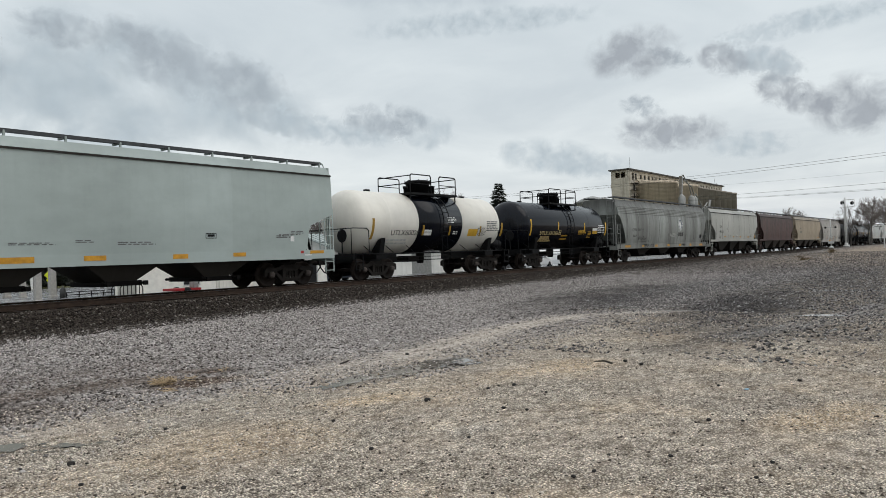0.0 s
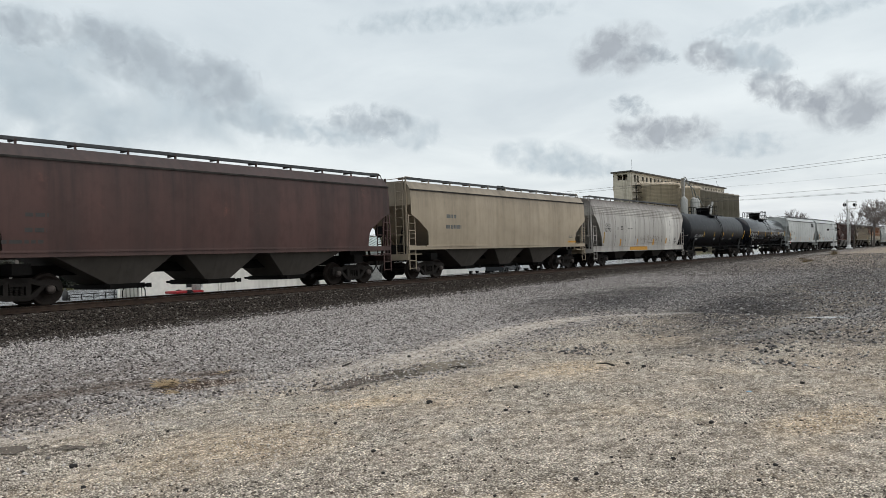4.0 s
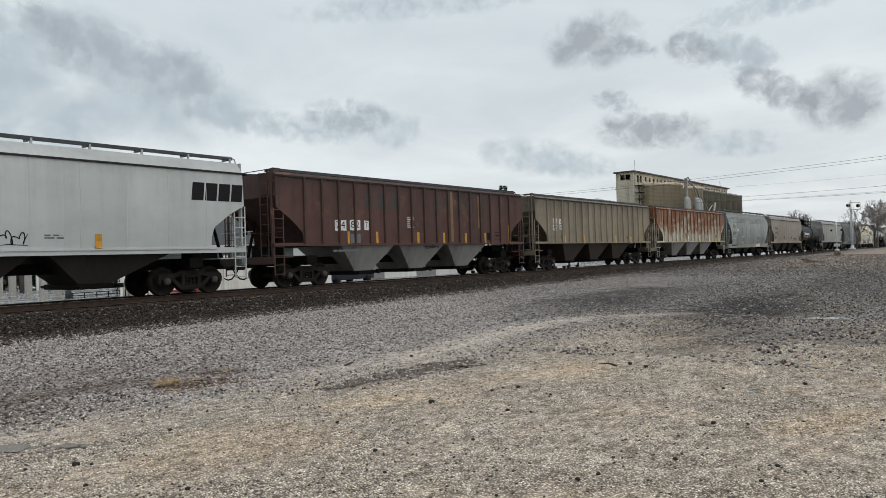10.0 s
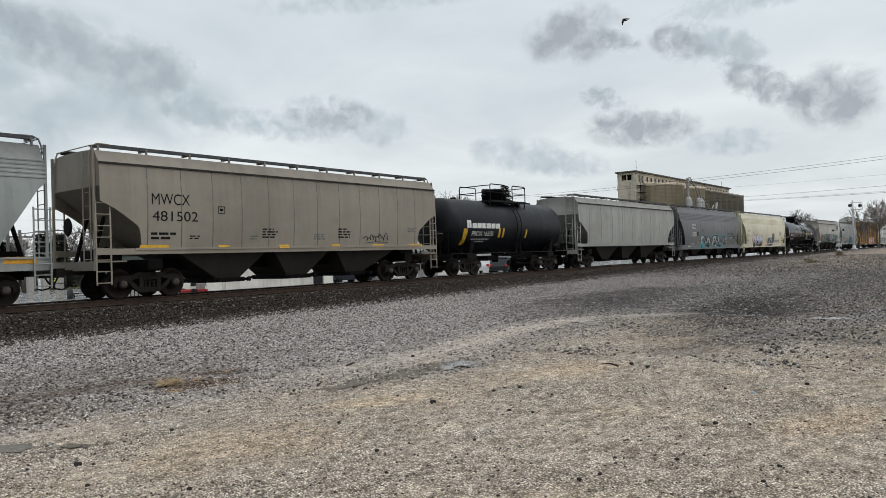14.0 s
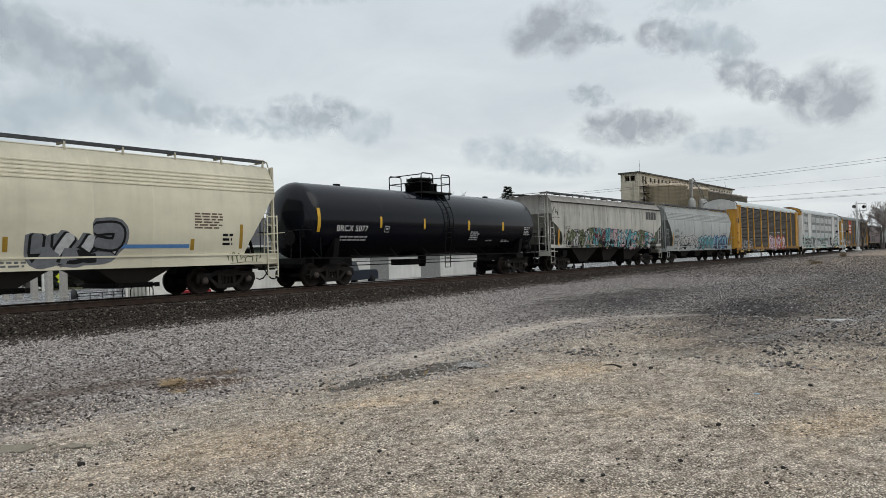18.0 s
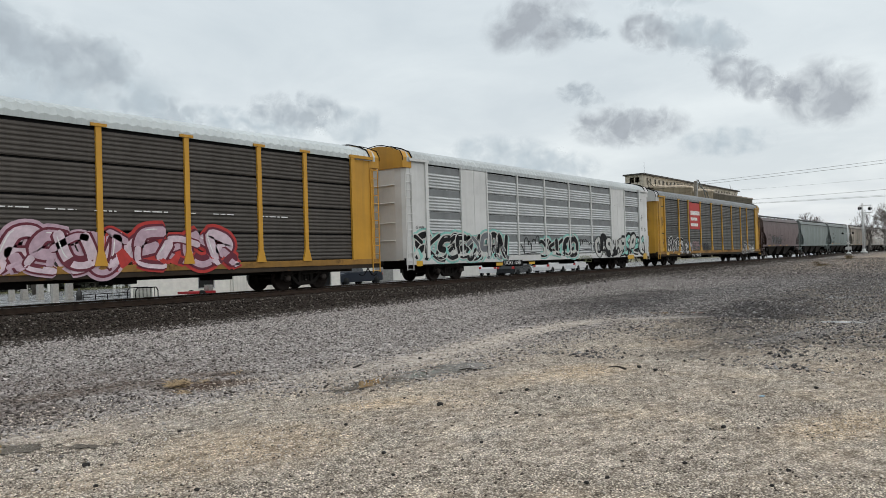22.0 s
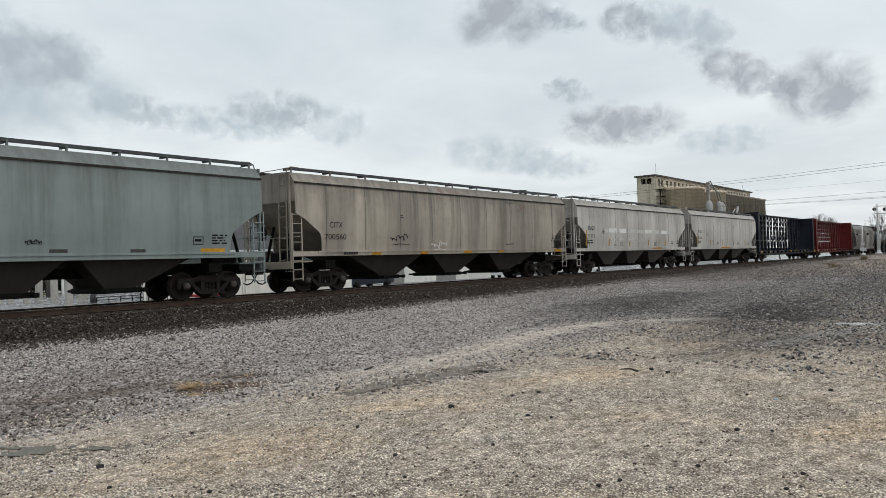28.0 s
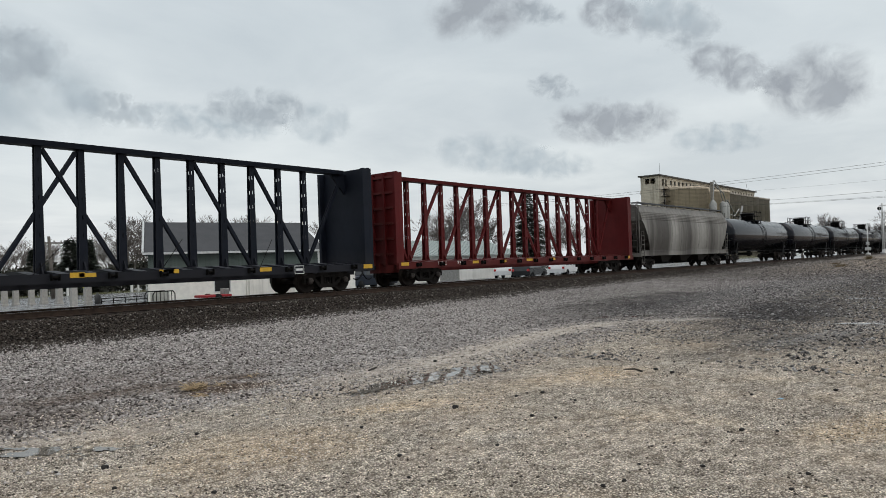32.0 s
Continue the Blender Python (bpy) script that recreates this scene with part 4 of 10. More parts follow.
    def gate(bm):
        soft_box(bm, -bot - 0.16, bot + 0.16, -1.02, 1.02, gate_low, gate_low + 0.16, 0.015)
        for s in (-1, 1):
            rod(bm, (s * (bot + 0.10), -1.30, gate_low + 0.08), (s * (bot + 0.10), 1.30, gate_low + 0.08), 0.045, 8)
            box(bm, s * (bot + 0.10) - 0.07, s * (bot + 0.10) + 0.07, -1.36, -1.28, gate_low + 0.01, gate_low + 0.15)
    for k in range(bays):
        x = -span / 2 + pitch * (k + 0.5)
        out = 0 if style != "trinity" else -1 if k == 0 else 1 if k == bays - 1 else 0
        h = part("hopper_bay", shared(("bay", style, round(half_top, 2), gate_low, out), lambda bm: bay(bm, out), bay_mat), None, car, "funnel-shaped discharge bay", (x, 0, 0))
        part("outlet_gate", shared(("gate", gate_low), gate, M["steel_dark"]), None, h, "sliding outlet gate")
    # roof: hatch trough, running boards on brackets
    tp = st["top"]
    def trough(bm):
        soft_box(bm, -hl + 0.8, hl - 0.8, -0.30, 0.30, tp - 0.17, tp - 0.05, 0.03)
    part("roof_hatch", shared(("trough", style, round(hl, 2)), trough, paint), None, car, "long roof hatch cover")
    for s in (-1, 1):
        def board(bm):
            y0, y1 = sorted((s * 0.72, s * 1.14))
            box(bm, -hl + 0.12, hl - 0.12, y0, y1, tp - 0.035, tp)
            box(bm, -hl + 0.12, hl - 0.12, min(s * 1.14, s * 1.16), max(s * 1.14, s * 1.16), tp - 0.085, tp + 0.016)
        part("running_board", shared(("board", style, s, round(hl, 2)), board, walk), None, car, "grated roof walkway")
    def end_rail(bm):
        for y in (-1.15, 1.15):
            pipe(bm, [(0.55, y, tp + 0.01), (0.20, y, tp + 0.015), (0.04, y, tp - 0.06), (-0.03, y, tp - 0.24), (-0.05, y, st["eave"][1] - 0.25)], 0.022, 6)
        pipe(bm, [(0.02, -1.15, tp - 0.05), (0.02, 1.15, tp - 0.05)], 0.016, 6)
    rail_me = shared(("end_rail", style), end_rail, trim)
    for s in (-1, 1):
        r_ = part("roof_end_rail", rail_me, None, car, "bent tube rail at the roof end", (s * (hl + 0.02), 0, 0))
        r_.rotation_euler.z = math.pi if s > 0 else 0
    nb = 11
    def bracket(bm):
        box(bm, -0.03, 0.03, -1.165, -1.115, st["eave"][1] - 0.03, tp - 0.03)
        box(bm, -0.03, 0.03, -1.15, -0.70, tp - 0.10, tp - 0.035)
    for k in range(nb):
        x = -hl + 0.2 + (2 * hl - 0.4) * k / (nb - 1)
        part("walkway_bracket", shared(("bracket", style), bracket, trim), None, car, at=(x, 0, 0))
    if deep_roof or style == "acf":
        for k, z in enumerate((3.58, 3.70, 3.82, 3.94, 4.06) if style == "acf" else (st["eave"][0],)):
            def fold(bm):
                y = curve_at(st["half"], z)
                prism(bm, [(-y + 0.02, z - 0.045), (-y - 0.026, z - 0.028), (-y - 0.026, z + 0.012), (-y + 0.02, z + 0.03)], "x", -hl, hl)
            part("roof_fold", shared(("fold", style, k, round(hl, 2)), fold, paint), None, car)
    else:
        # a thin lip much darker than the body, drawing a line along the eave
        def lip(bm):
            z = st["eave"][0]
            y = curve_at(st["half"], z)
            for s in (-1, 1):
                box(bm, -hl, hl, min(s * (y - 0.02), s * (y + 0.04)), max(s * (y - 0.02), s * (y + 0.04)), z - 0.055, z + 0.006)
        part("roof_lip", shared(("lip", style, round(hl, 2)), lip, M["eave_dark"]), None, car)
    # outside posts or panel seams
    if ribs:
        def rib(bm):
            y = 1.53
            prism(bm, [(-0.055, -y + 0.005), (-0.04, -y - 0.075), (0.04, -y - 0.075), (0.055, -y + 0.005)], "z", s1 - 0.02, st["eave"][0] - 0.02)
        for k in range(ribs):
            x = -hl + 1.35 + (2 * hl - 2.7) * k / (ribs - 1)
            part("side_post", shared(("rib", style), rib, paint), None, car, at=(x, 0, 0))
    for k in range(seams):
        x = -hl + 1.5 + (2 * hl - 3.0) * k / (seams - 1)
        def seam(bm):
            rows = []
            for i in range(9):
                z = s1 + 0.03 + (st["eave"][0] - s1 - 0.06) * i / 8
                y = curve_at(st["half"], z)
                w = 0.026
                rows.append([bm.verts.new(p) for p in ((-w, -y + 0.004, z), (0.0, -y - (0.013 if crease else 0.007), z), (w, -y + 0.004, z))])
            for a, b in zip(rows, rows[1:]):
                for i in range(2):
                    bm.faces.new((a[i], a[i + 1], b[i + 1], b[i]))
        part("weld_seam", shared(("seam", style, crease), seam, paint if crease else M["seam"]), None, car, at=(x, 0, 0))
    # brake wheel and reservoir at one end
    def wheel(bm):
        lathe(bm, [(0.26, -0.02), (0.29, 0.0), (0.26, 0.02), (0.24, 0.0), (0.26, -0.02)], "x", 18)
        for k in range(4):
            w = k * math.pi / 2
            rod(bm, (0, 0, 0), (0, 0.25 * math.cos(w), 0.25 * math.sin(w)), 0.018)
    part("brake_wheel", shared("brake_wheel", wheel, M["steel_dark"]), None, car, "spoked hand brake wheel", (-end + 0.05, 0.35, 2.3))
    def tank(bm):
        lathe(bm, [(0.0, -0.5), (0.16, -0.46), (0.2, -0.38), (0.2, 0.38), (0.16, 0.46), (0.0, 0.5)], "y", 12)
    part("air_reservoir", shared("air_reservoir", tank, M["steel_dark"]), None, car, at=(-end + 0.9, 0, 1.45))
    running_gear(car, L, st["in_set"])
    return car, y_at, hl


def tank_car(Xc, L, r, cz, paint, label, group="train", bands=(), inset=0.06, dome=True, frame=None):
    """A tank car on its stub sills, with manway platform, rails and ladder."""
    car = thing("tank_car", (Xc, TRACK_Y, 0), label, "tank car", group)
    frame = frame or M["black_frame"]
    end = L / 2 - 0.62
    half = end - inset
    def barrel(a, b, ra):
        def build(bm):
            prof = []
            if a <= -half + 0.01:
                prof += [(ra * math.sin(k * math.pi / 16), -half + 0.74 * (1 - math.cos(k * math.pi / 16)) ) for k in range(9)]
            else:
                prof.append((ra, a))
            if b >= half - 0.01:
                prof += [(ra * math.cos(k * math.pi / 16), half - 0.74 + 0.74 * math.sin(k * math.pi / 16)) for k in range(9)]
            else:
                prof.append((ra, b))
            lathe(bm, prof, "x", 56, (0, 0, cz))
        return build
    if bands:
        for a, b, m in bands:
            part("barrel", shared(("barrel", round(half, 2), r, cz, a, b), barrel(a if a else -half, b if b else half, r), m), None, car)
    else:
        part("barrel", shared(("barrel", round(half, 2), r, cz), barrel(-half, half, r), paint), None, car)
    y_at = lambda z: -math.sqrt(max(0.04, r * r - (z - cz) ** 2))
    # weld rings
    for k in (0.76 - half, -0.5 * half, 0.5 * half, half - 0.76):
        def ring(bm):
            lathe(bm, [(r - 0.01, -0.035), (r + 0.004, -0.015), (r + 0.004, 0.015), (r - 0.01, 0.035)], "x", 56, (0, 0, cz))
        part("weld_ring", shared(("ring", r, cz), ring, paint if not bands else M["black_frame"]), None, car, at=(k, 0, 0)) if not bands else None
    for s in (-1, 1):
        def sill(bm):
            box(bm, min(s * end, s * (half - 3.6)), max(s * end, s * (half - 3.6)), -0.33, 0.33, 0.78, 1.14)
            box(bm, s * end - 0.04, s * end + 0.04, -1.40, 1.40, 0.92, 1.16)
            box(bm, min(s * end, s * (end - 0.75)), max(s * end, s * (end - 0.75)), -1.40, 1.40, 1.13, 1.165)
            x = s * (L / 2 - 2.45)
            prism(bm, [(-1.25, 1.02), (-1.42, cz - 0.75), (-1.2, cz - 0.85), (-0.7, cz - r - 0.02), (0.7, cz - r - 0.02), (1.2, cz - 0.85), (1.42, cz - 0.75), (1.25, 1.02)], "x", x - 0.14, x + 0.14)
            box(bm, x - 0.35, x + 0.35, -1.30, 1.30, 0.90, 1.10)
        part("stub_sill", shared(("stub_sill", round(end, 2), r, cz, s), sill, frame), None, car, "stub sill with tank saddle")

        e = s * (end - 0.05)
        for y in (-1.36, 1.36):
            def hoop_rail(bm):
                pipe(bm, [(s * (end - 0.98), y, 1.15), (s * (end - 0.98), y, 2.15), (s * (end - 0.85), y, 2.25), (e, y, 2.25), (e, y * 0.9, 2.25)], 0.02)
            part("end_handrail", shared(("end_rail", round(end, 2), s, y), hoop_rail, frame), None, car)

            def upright(bm):
                rod(bm, (e, y * 0.9, 1.1), (e, y * 0.9, 2.25), 0.02)
            part("handrail_post", shared(("rail_post", round(end, 2), s, y), upright, frame), None, car)

        def cross_bar(bm):
            pipe(bm, [(e, -1.22, 2.25), (e, 1.22, 2.25)], 0.02)
        part("handrail_bar", shared(("rail_bar", round(end, 2), s), cross_bar, frame), None, car)

        def step(bm):
            ladder(bm, 0.45, 1.2, 0.42, 3)
        part("step", shared("tank_step", step, frame), None, car, at=(s * (end - 0.30), -1.42, 0))
    for s in (-1, 1):
        def rail(bm):
            y = s * 1.46
            rod(bm, (-half + 0.5, y, 1.13), (half - 0.5, y, 1.13), 0.022)
            n = 8
            for k in range(n):
                x = -half + 0.8 + (2 * half - 1.6) * k / (n - 1)
                rod(bm, (x, y, 1.13), (x, s * 0.62 * r, cz - r * 0.74), 0.018)
        part("side_handrail", shared(("side_rail", round(half, 2), r, cz, s), rail, frame), None, car)
        def lug(bm):
            soft_box(bm, -0.14, 0.14, -0.10, 0.10, cz + r - 0.05, cz + r + 0.09, 0.02)
        part("lifting_lug", shared(("lug", r, cz), lug, frame), None, car, at=(s * 0.64 * half, 0, 0))

    def reservoir(bm):
        lathe(bm, [(0.0, -0.46), (0.17, -0.44), (0.23, -0.36), (0.23, 0.36), (0.17, 0.44), (0.0, 0.46)], "x", 18)
        box(bm, -0.06, 0.06, -0.1, 0.1, -0.32, -0.18)
    part("air_reservoir", shared("air_reservoir", reservoir, frame), None, car, "black air brake cylinder", (end - 0.6, -0.85, 1.48))
    # piping and valve gear below
    def gear(bm):
        rod(bm, (-half + 2.2, -0.75, 0.80), (half - 2.2, -0.75, 0.80), 0.022)
        rod(bm, (-half + 2.2, -0.9, 0.95), (half - 2.2, -0.9, 0.95), 0.016)
        lathe(bm, [(0.16, 0.62), (0.2, 0.8), (0.22, cz - r + 0.05)], "z", 12)
        box(bm, -1.6, -0.8, -0.6, 0.6, 0.72, 1.0)
    part("valve_gear", shared(("gear", round(half, 2), r, cz), gear, M["steel_dark"]), None, car)
    # top platform with rails, manway, ladder
    top = cz + r
    pw, lift = (1.8, -0.14) if r < 1.5 else (1.12, -0.16)
    def platform(bm):
        box(bm, -pw, pw, -1.10, -0.62, top + lift + 0.02, top + lift + 0.12)
        box(bm, -pw, pw, 0.62, 1.10, top + lift + 0.02, top + lift + 0.12)
        for x in (-pw, pw - 0.5):
            box(bm, x, x + 0.5, -0.62, 0.62, top + lift + 0.03, top + lift + 0.11)
        for x in (0.05 - pw, pw - 0.05):
            for y in (-0.98, 0.98):
                rod(bm, (x, y, top - 0.45), (x, y, top + 0.04 + lift), 0.035)
    pf = part("manway_platform", shared(("platform", r, cz), platform, frame), None, car, "grated platform round the manway")

    z = top + 0.10 + lift
    hoops = [[(0.03 - pw, 0, z), (0.03 - pw, 0, z + 0.80), (0.12 - pw, 0, z + 0.88), (-0.3, 0, z + 0.88), (-0.22, 0, z + 0.8), (-0.22, 0, z)],
             [(0.42, 0, z), (0.42, 0, z + 0.8), (0.5, 0, z + 0.88), (pw - 0.12, 0, z + 0.88), (pw - 0.03, 0, z + 0.80), (pw - 0.03, 0, z)]]
    for k, pts in enumerate(hoops):
        hoop = shared(("hoop", r, cz, k), lambda bm: pipe(bm, pts, 0.028), frame)
        bar = shared(("mid_rail", r, cz, k), lambda bm: rod(bm, (pts[0][0], 0, z + 0.45), (pts[-1][0], 0, z + 0.45), 0.02), frame)
        for y in (-1.02, 1.02):
            part("guard_rail", hoop, None, pf, at=(0, y, 0))
            part("mid_rail", bar, None, pf, at=(0, y, 0))
    for x in (0.03 - pw, pw - 0.03):
        for dz in (0.82, 0.45):
            part("cross_rail", shared(("cross_rail", r, cz, dz), lambda bm: rod(bm, (0, -1.02, z + dz), (0, 1.02, z + dz), 0.024), frame), None, pf, at=(x, 0, 0))

    def manway(bm):
        lathe(bm, [(0.58, top - 0.12), (0.58, top + 0.56), (0.65, top + 0.57), (0.65, top + 0.66), (0.5, top + 0.70), (0.0, top + 0.72)], "z", 28)
        lathe(bm, [(0.24, top - 0.1), (0.24, top + 0.42), (0.27, top + 0.43), (0.27, top + 0.48), (0, top + 0.5)], "z", 16, (0.95, 0, 0))
        for k in range(8):
            w = k * math.pi / 4
            rod(bm, (0.62 * math.cos(w), 0.62 * math.sin(w), top + 0.50), (0.62 * math.cos(w), 0.62 * math.sin(w), top + 0.72), 0.025)
        lathe(bm, [(0.09, top - 0.1), (0.09, top + 0.25), (0.12, top + 0.26), (0.12, top + 0.38), (0, top + 0.4)], "z", 10, (-0.95, 0, 0))
    if dome:
        part("manway", shared(("manway", r, cz), manway, frame), None, pf, "bolted manway and valve housing")

    def climb(bm):
        pts = []
        for k in range(13):
            a = radians(78 - k * 8.6)
            pts.append((-(r + 0.12) * math.cos(a), cz + (r + 0.12) * math.sin(a)))
        pts.append((-1.42, 1.0))
        for x in (-0.21, 0.21):
            for a, b in zip(pts, pts[1:]):
                rod(bm, (x, a[0], a[1]), (x, b[0], b[1]), 0.022)
        for y, z in pts:
            rod(bm, (-0.21, y, z), (0.21, y, z), 0.016)
        for x in (-0.21, 0.21):
            rod(bm, (x, -1.42, 0.55), (x, -1.42, 1.0), 0.02)
        rod(bm, (-0.21, -1.42, 0.55), (0.21, -1.42, 0.55), 0.018)
        rod(bm, (-0.21, -1.42, 0.78), (0.21, -1.42, 0.78), 0.018)
    part("ladder", shared(("climb", r, cz), climb, frame), None, car, at=(0.25, 0, 0))

    def wheel(bm):
        lathe(bm, [(0.26, -0.02), (0.29, 0.0), (0.26, 0.02), (0.24, 0.0), (0.26, -0.02)], "x", 18)
        for k in range(4):
            w = k * math.pi / 2
            rod(bm, (0, 0, 0), (0, 0.25 * math.cos(w), 0.25 * math.sin(w)), 0.018)
        rod(bm, (0, 0, -0.8), (0, 0, 0), 0.03)
    part("brake_wheel", shared("tank_brake_wheel", wheel, frame), None, car, "spoked hand brake wheel", (-end + 0.02, -0.7, 1.95))
    running_gear(car, L, 2.45)
    return car, y_at, half


def corrugated_panel(bm, x0, x1, z0, z1, y, n, depth=0.035):
    """A sheet with horizontal ridges and flat bands."""
    rows = []
    k = 0
    z = z0
    step = (z1 - z0) / n
    while k < n:
        for dz, dy in ((0.0, 0.0), (0.30, -depth), (0.55, -depth), (0.85, 0.0)):
            rows.append((z0 + (k + dz) * step, y + dy))
        k += 1
    rows.append((z1, y))
    vs = [[bm.verts.new((x, yy, zz)) for x in (x0, x1)] for zz, yy in rows]
    for a, b in zip(vs, vs[1:]):
        bm.faces.new((a[0], a[1], b[1], b[0]))


def autorack_car(Xc, L, frame_mat, panel_mat, roof_mat, label, posts, sill_mat, end_top_mat=None, blank=(), narrow_posts=False, group="train", lift=0.0, band=False, slit=0.06, strip=None, strip_low=0.90):
    """An enclosed vehicle carrier: flat car, screened sides, arched roof, folding end doors."""
    car = thing("autorack_car", (Xc, TRACK_Y, 0), label, "autorack car", group)
    end = L / 2 - 0.85
    H = 1.53
    lift += 0.20
    z0, z1, z2 = 1.10, 5.08 + lift, 5.78 + lift
    def deck(bm):
        box(bm, -end, end, -H - 0.02, -H + 0.10, 0.74, z0)
        box(bm, -end, end, H - 0.10, H + 0.02, 0.74, z0)
        box(bm, -end, end, -H + 0.1, H - 0.1, 0.95, 1.02)
        for x in np.linspace(-end + 0.3, end - 0.3, 22):
            box(bm, x - 0.05, x + 0.05, -H + 0.1, H - 0.1, 0.74, 0.95)
        box(bm, -end + 0.5, end - 0.5, -0.35, 0.35, 0.62, 0.95)
    part("deck", shared(("auto_deck", round(end, 2)), deck, sill_mat), None, car, "deck with deep side sill")
    def edging(bm):
        soft_box(bm, -end, end, -H - 0.045, -H - 0.021, strip_low, z0 + 0.02, 0.006)
    part("sill_strip", shared(("auto_edging", round(end, 2), strip_low), edging, strip or frame_mat), None, car, "rust-bitten painted strip along the sill")
    # added black sheets behind the sides stand for the unlit inside; inner decks between
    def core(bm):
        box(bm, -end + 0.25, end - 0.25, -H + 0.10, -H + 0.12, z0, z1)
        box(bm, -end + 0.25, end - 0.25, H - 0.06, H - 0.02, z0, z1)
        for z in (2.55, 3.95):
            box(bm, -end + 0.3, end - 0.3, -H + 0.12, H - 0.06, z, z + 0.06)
    part("inner_lining", shared(("auto_core", lift, round(end, 2)), core, M["black_frame"]), None, car, "added black sheets for the unlit inside, and inner decks")
    # arched roof with cross ridges
    def roof(bm):
        prof = [(-H - 0.03, z1 - 0.06), (-H - 0.03, z1 + 0.10), (-H + 0.12, z1 + 0.34), (-1.0, z1 + 0.52), (-0.4, z2 - 0.03), (0, z2)]
        prof = prof + [(-y, z) for y, z in reversed(prof[:-1])]
        n = int(2 * end / 0.17)
        rows = []
        for k in range(n + 1):
            x = -end + 0.15 + (2 * end - 0.3) * k / n
            o = 0.045 if k % 2 else 0.0
            rows.append([bm.verts.new((x, y * (1 + o * 0.3), z + (o if z > z1 else 0))) for y, z in prof])
        for a, b in zip(rows, rows[1:]):
            for i in range(len(prof) - 1):
                bm.faces.new((a[i], b[i], b[i + 1], a[i + 1]))
        bm.faces.new(rows[0])
        bm.faces.new(rows[-1][::-1])
    part("roof", shared(("auto_roof", lift, round(end, 2)), roof, roof_mat), None, car, "corrugated arched roof")
    # screens between posts
    xs = [-end + 1.55] + [p for p in posts] + [end - 1.55]
    for a, b in zip(xs, xs[1:]):
        if any(p < (a + b) / 2 < q for p, q in blank):
            def flat(bm):
                box(bm, 0, (b - a) / 2 - 0.008, -H - 0.015, -H + 0.02, z0, z1)
                box(bm, (b - a) / 2 + 0.008, b - a, -H - 0.015, -H + 0.02, z0, z1)
                for u in (0.3, 0.5, 0.7):
                    for z in (1.9, 3.1, 4.3):
                        rod(bm, ((b - a) * u, -H - 0.03, z), ((b - a) * u, -H, z), 0.02, 6)
            part("door_panel", shared(("auto_flat", lift, round(b - a, 2)), flat, frame_mat), None, car, at=(a, 0, 0))
            continue
        hts = np.linspace(z0 + 0.04, z1 - 0.10, 5)
        rise = hts[1] - hts[0]
        for k in range(4):
            def panel(bm):
                if band:
                    # ridged sheet below, a plain recessed band above
                    corrugated_panel(bm, 0.05, b - a - 0.05, 0, rise * 0.66, -H + 0.03, 5, 0.045)
                    box(bm, 0.05, b - a - 0.05, -H + 0.04, -H + 0.06, rise * 0.665, rise * 0.985)
                else:
                    corrugated_panel(bm, 0.05, b - a - 0.05, 0, rise - slit, -H + 0.03, 7, 0.032)
            sc = part("side_screen", shared(("screen", lift, round(b - a, 2), band, slit), panel, panel_mat), None, car, at=(a, 0, hts[k]))
            if band:
                def plate(bm):
                    box(bm, 0.05, b - a - 0.05, -H + 0.028, -H + 0.038, rise * 0.68, rise * 0.97)
                part("plain_band", shared(("screen_band", lift, round(b - a, 2)), plate, M["dull_zinc"]), None, sc)
    for x in posts:
        def post(bm):
            w = 0.05 if narrow_posts else 0.085
            prism(bm, [(-w, -H + 0.02), (-w, -H - 0.07), (w, -H - 0.07), (w, -H + 0.02)], "z", z0, z1)
            if not narrow_posts:
                prism(bm, [(-0.24, z1 - 0.05), (0.24, z1 - 0.05), (0.24, z1 + 0.04), (-0.24, z1 + 0.04)], "y", -H - 0.09, -H)
                prism(bm, [(-0.20, z0), (0.20, z0), (0.09, z0 + 0.42), (-0.09, z0 + 0.42)], "y", -H - 0.085, -H)
        part("side_post", shared(("auto_post", lift, narrow_posts), post, frame_mat), None, car, at=(x, 0, 0))
    for s in (-1, 1):
        def bay(bm):
            x0, x1 = sorted((s * (end - 1.55), s * (end - (0.06 if band and s > 0 else 0.42))))
            box(bm, x0, x1, -H - 0.02, -H + 0.05, z0, z1 + 0.02)
            box(bm, x0, x1, -H + 0.05, H - 0.05, z1 - 0.05, z1 + 0.02)
            xa = s * (end - 1.50)
            box(bm, xa - 0.10, xa + 0.10, -H - 0.10, -H, z0, z1)
            box(bm, min(x0, x1) - 0.1, max(x0, x1) + 0.1, -H - 0.12, -H + 0.02, z1 - 0.02, z1 + 0.10)
        def far(bm):
            x0, x1 = sorted((s * (end - 1.55), s * (end - 0.42)))
            box(bm, x0, x1, H - 0.05, H + 0.02, z0, z1 + 0.02)
        part("far_end_panel", shared(("auto_far", lift, round(end, 2), s), far, frame_mat), None, car)
        part("end_panel", shared(("auto_bay", lift, round(end, 2), s), bay, frame_mat), None, car, "tall end side panel")

        def door(bm):
            # curved clamshell doors
            pts = [(-H, 0.42), (-H + 0.02, 0.2), (-H + 0.2, 0.04), (-1.0, -0.03), (0, -0.06), (1.0, -0.03), (H - 0.2, 0.04), (H - 0.02, 0.2), (H, 0.42)]
            lo = [bm.verts.new((s * (end - d), y, z0 - 0.1)) for y, d in pts]
            hi = [bm.verts.new((s * (end - d), y, z1 + 0.12 + 0.5 * (1 - (y / H) ** 2))) for y, d in pts]
            for i in range(len(pts) - 1):
                bm.faces.new((lo[i], lo[i + 1], hi[i + 1], hi[i]))
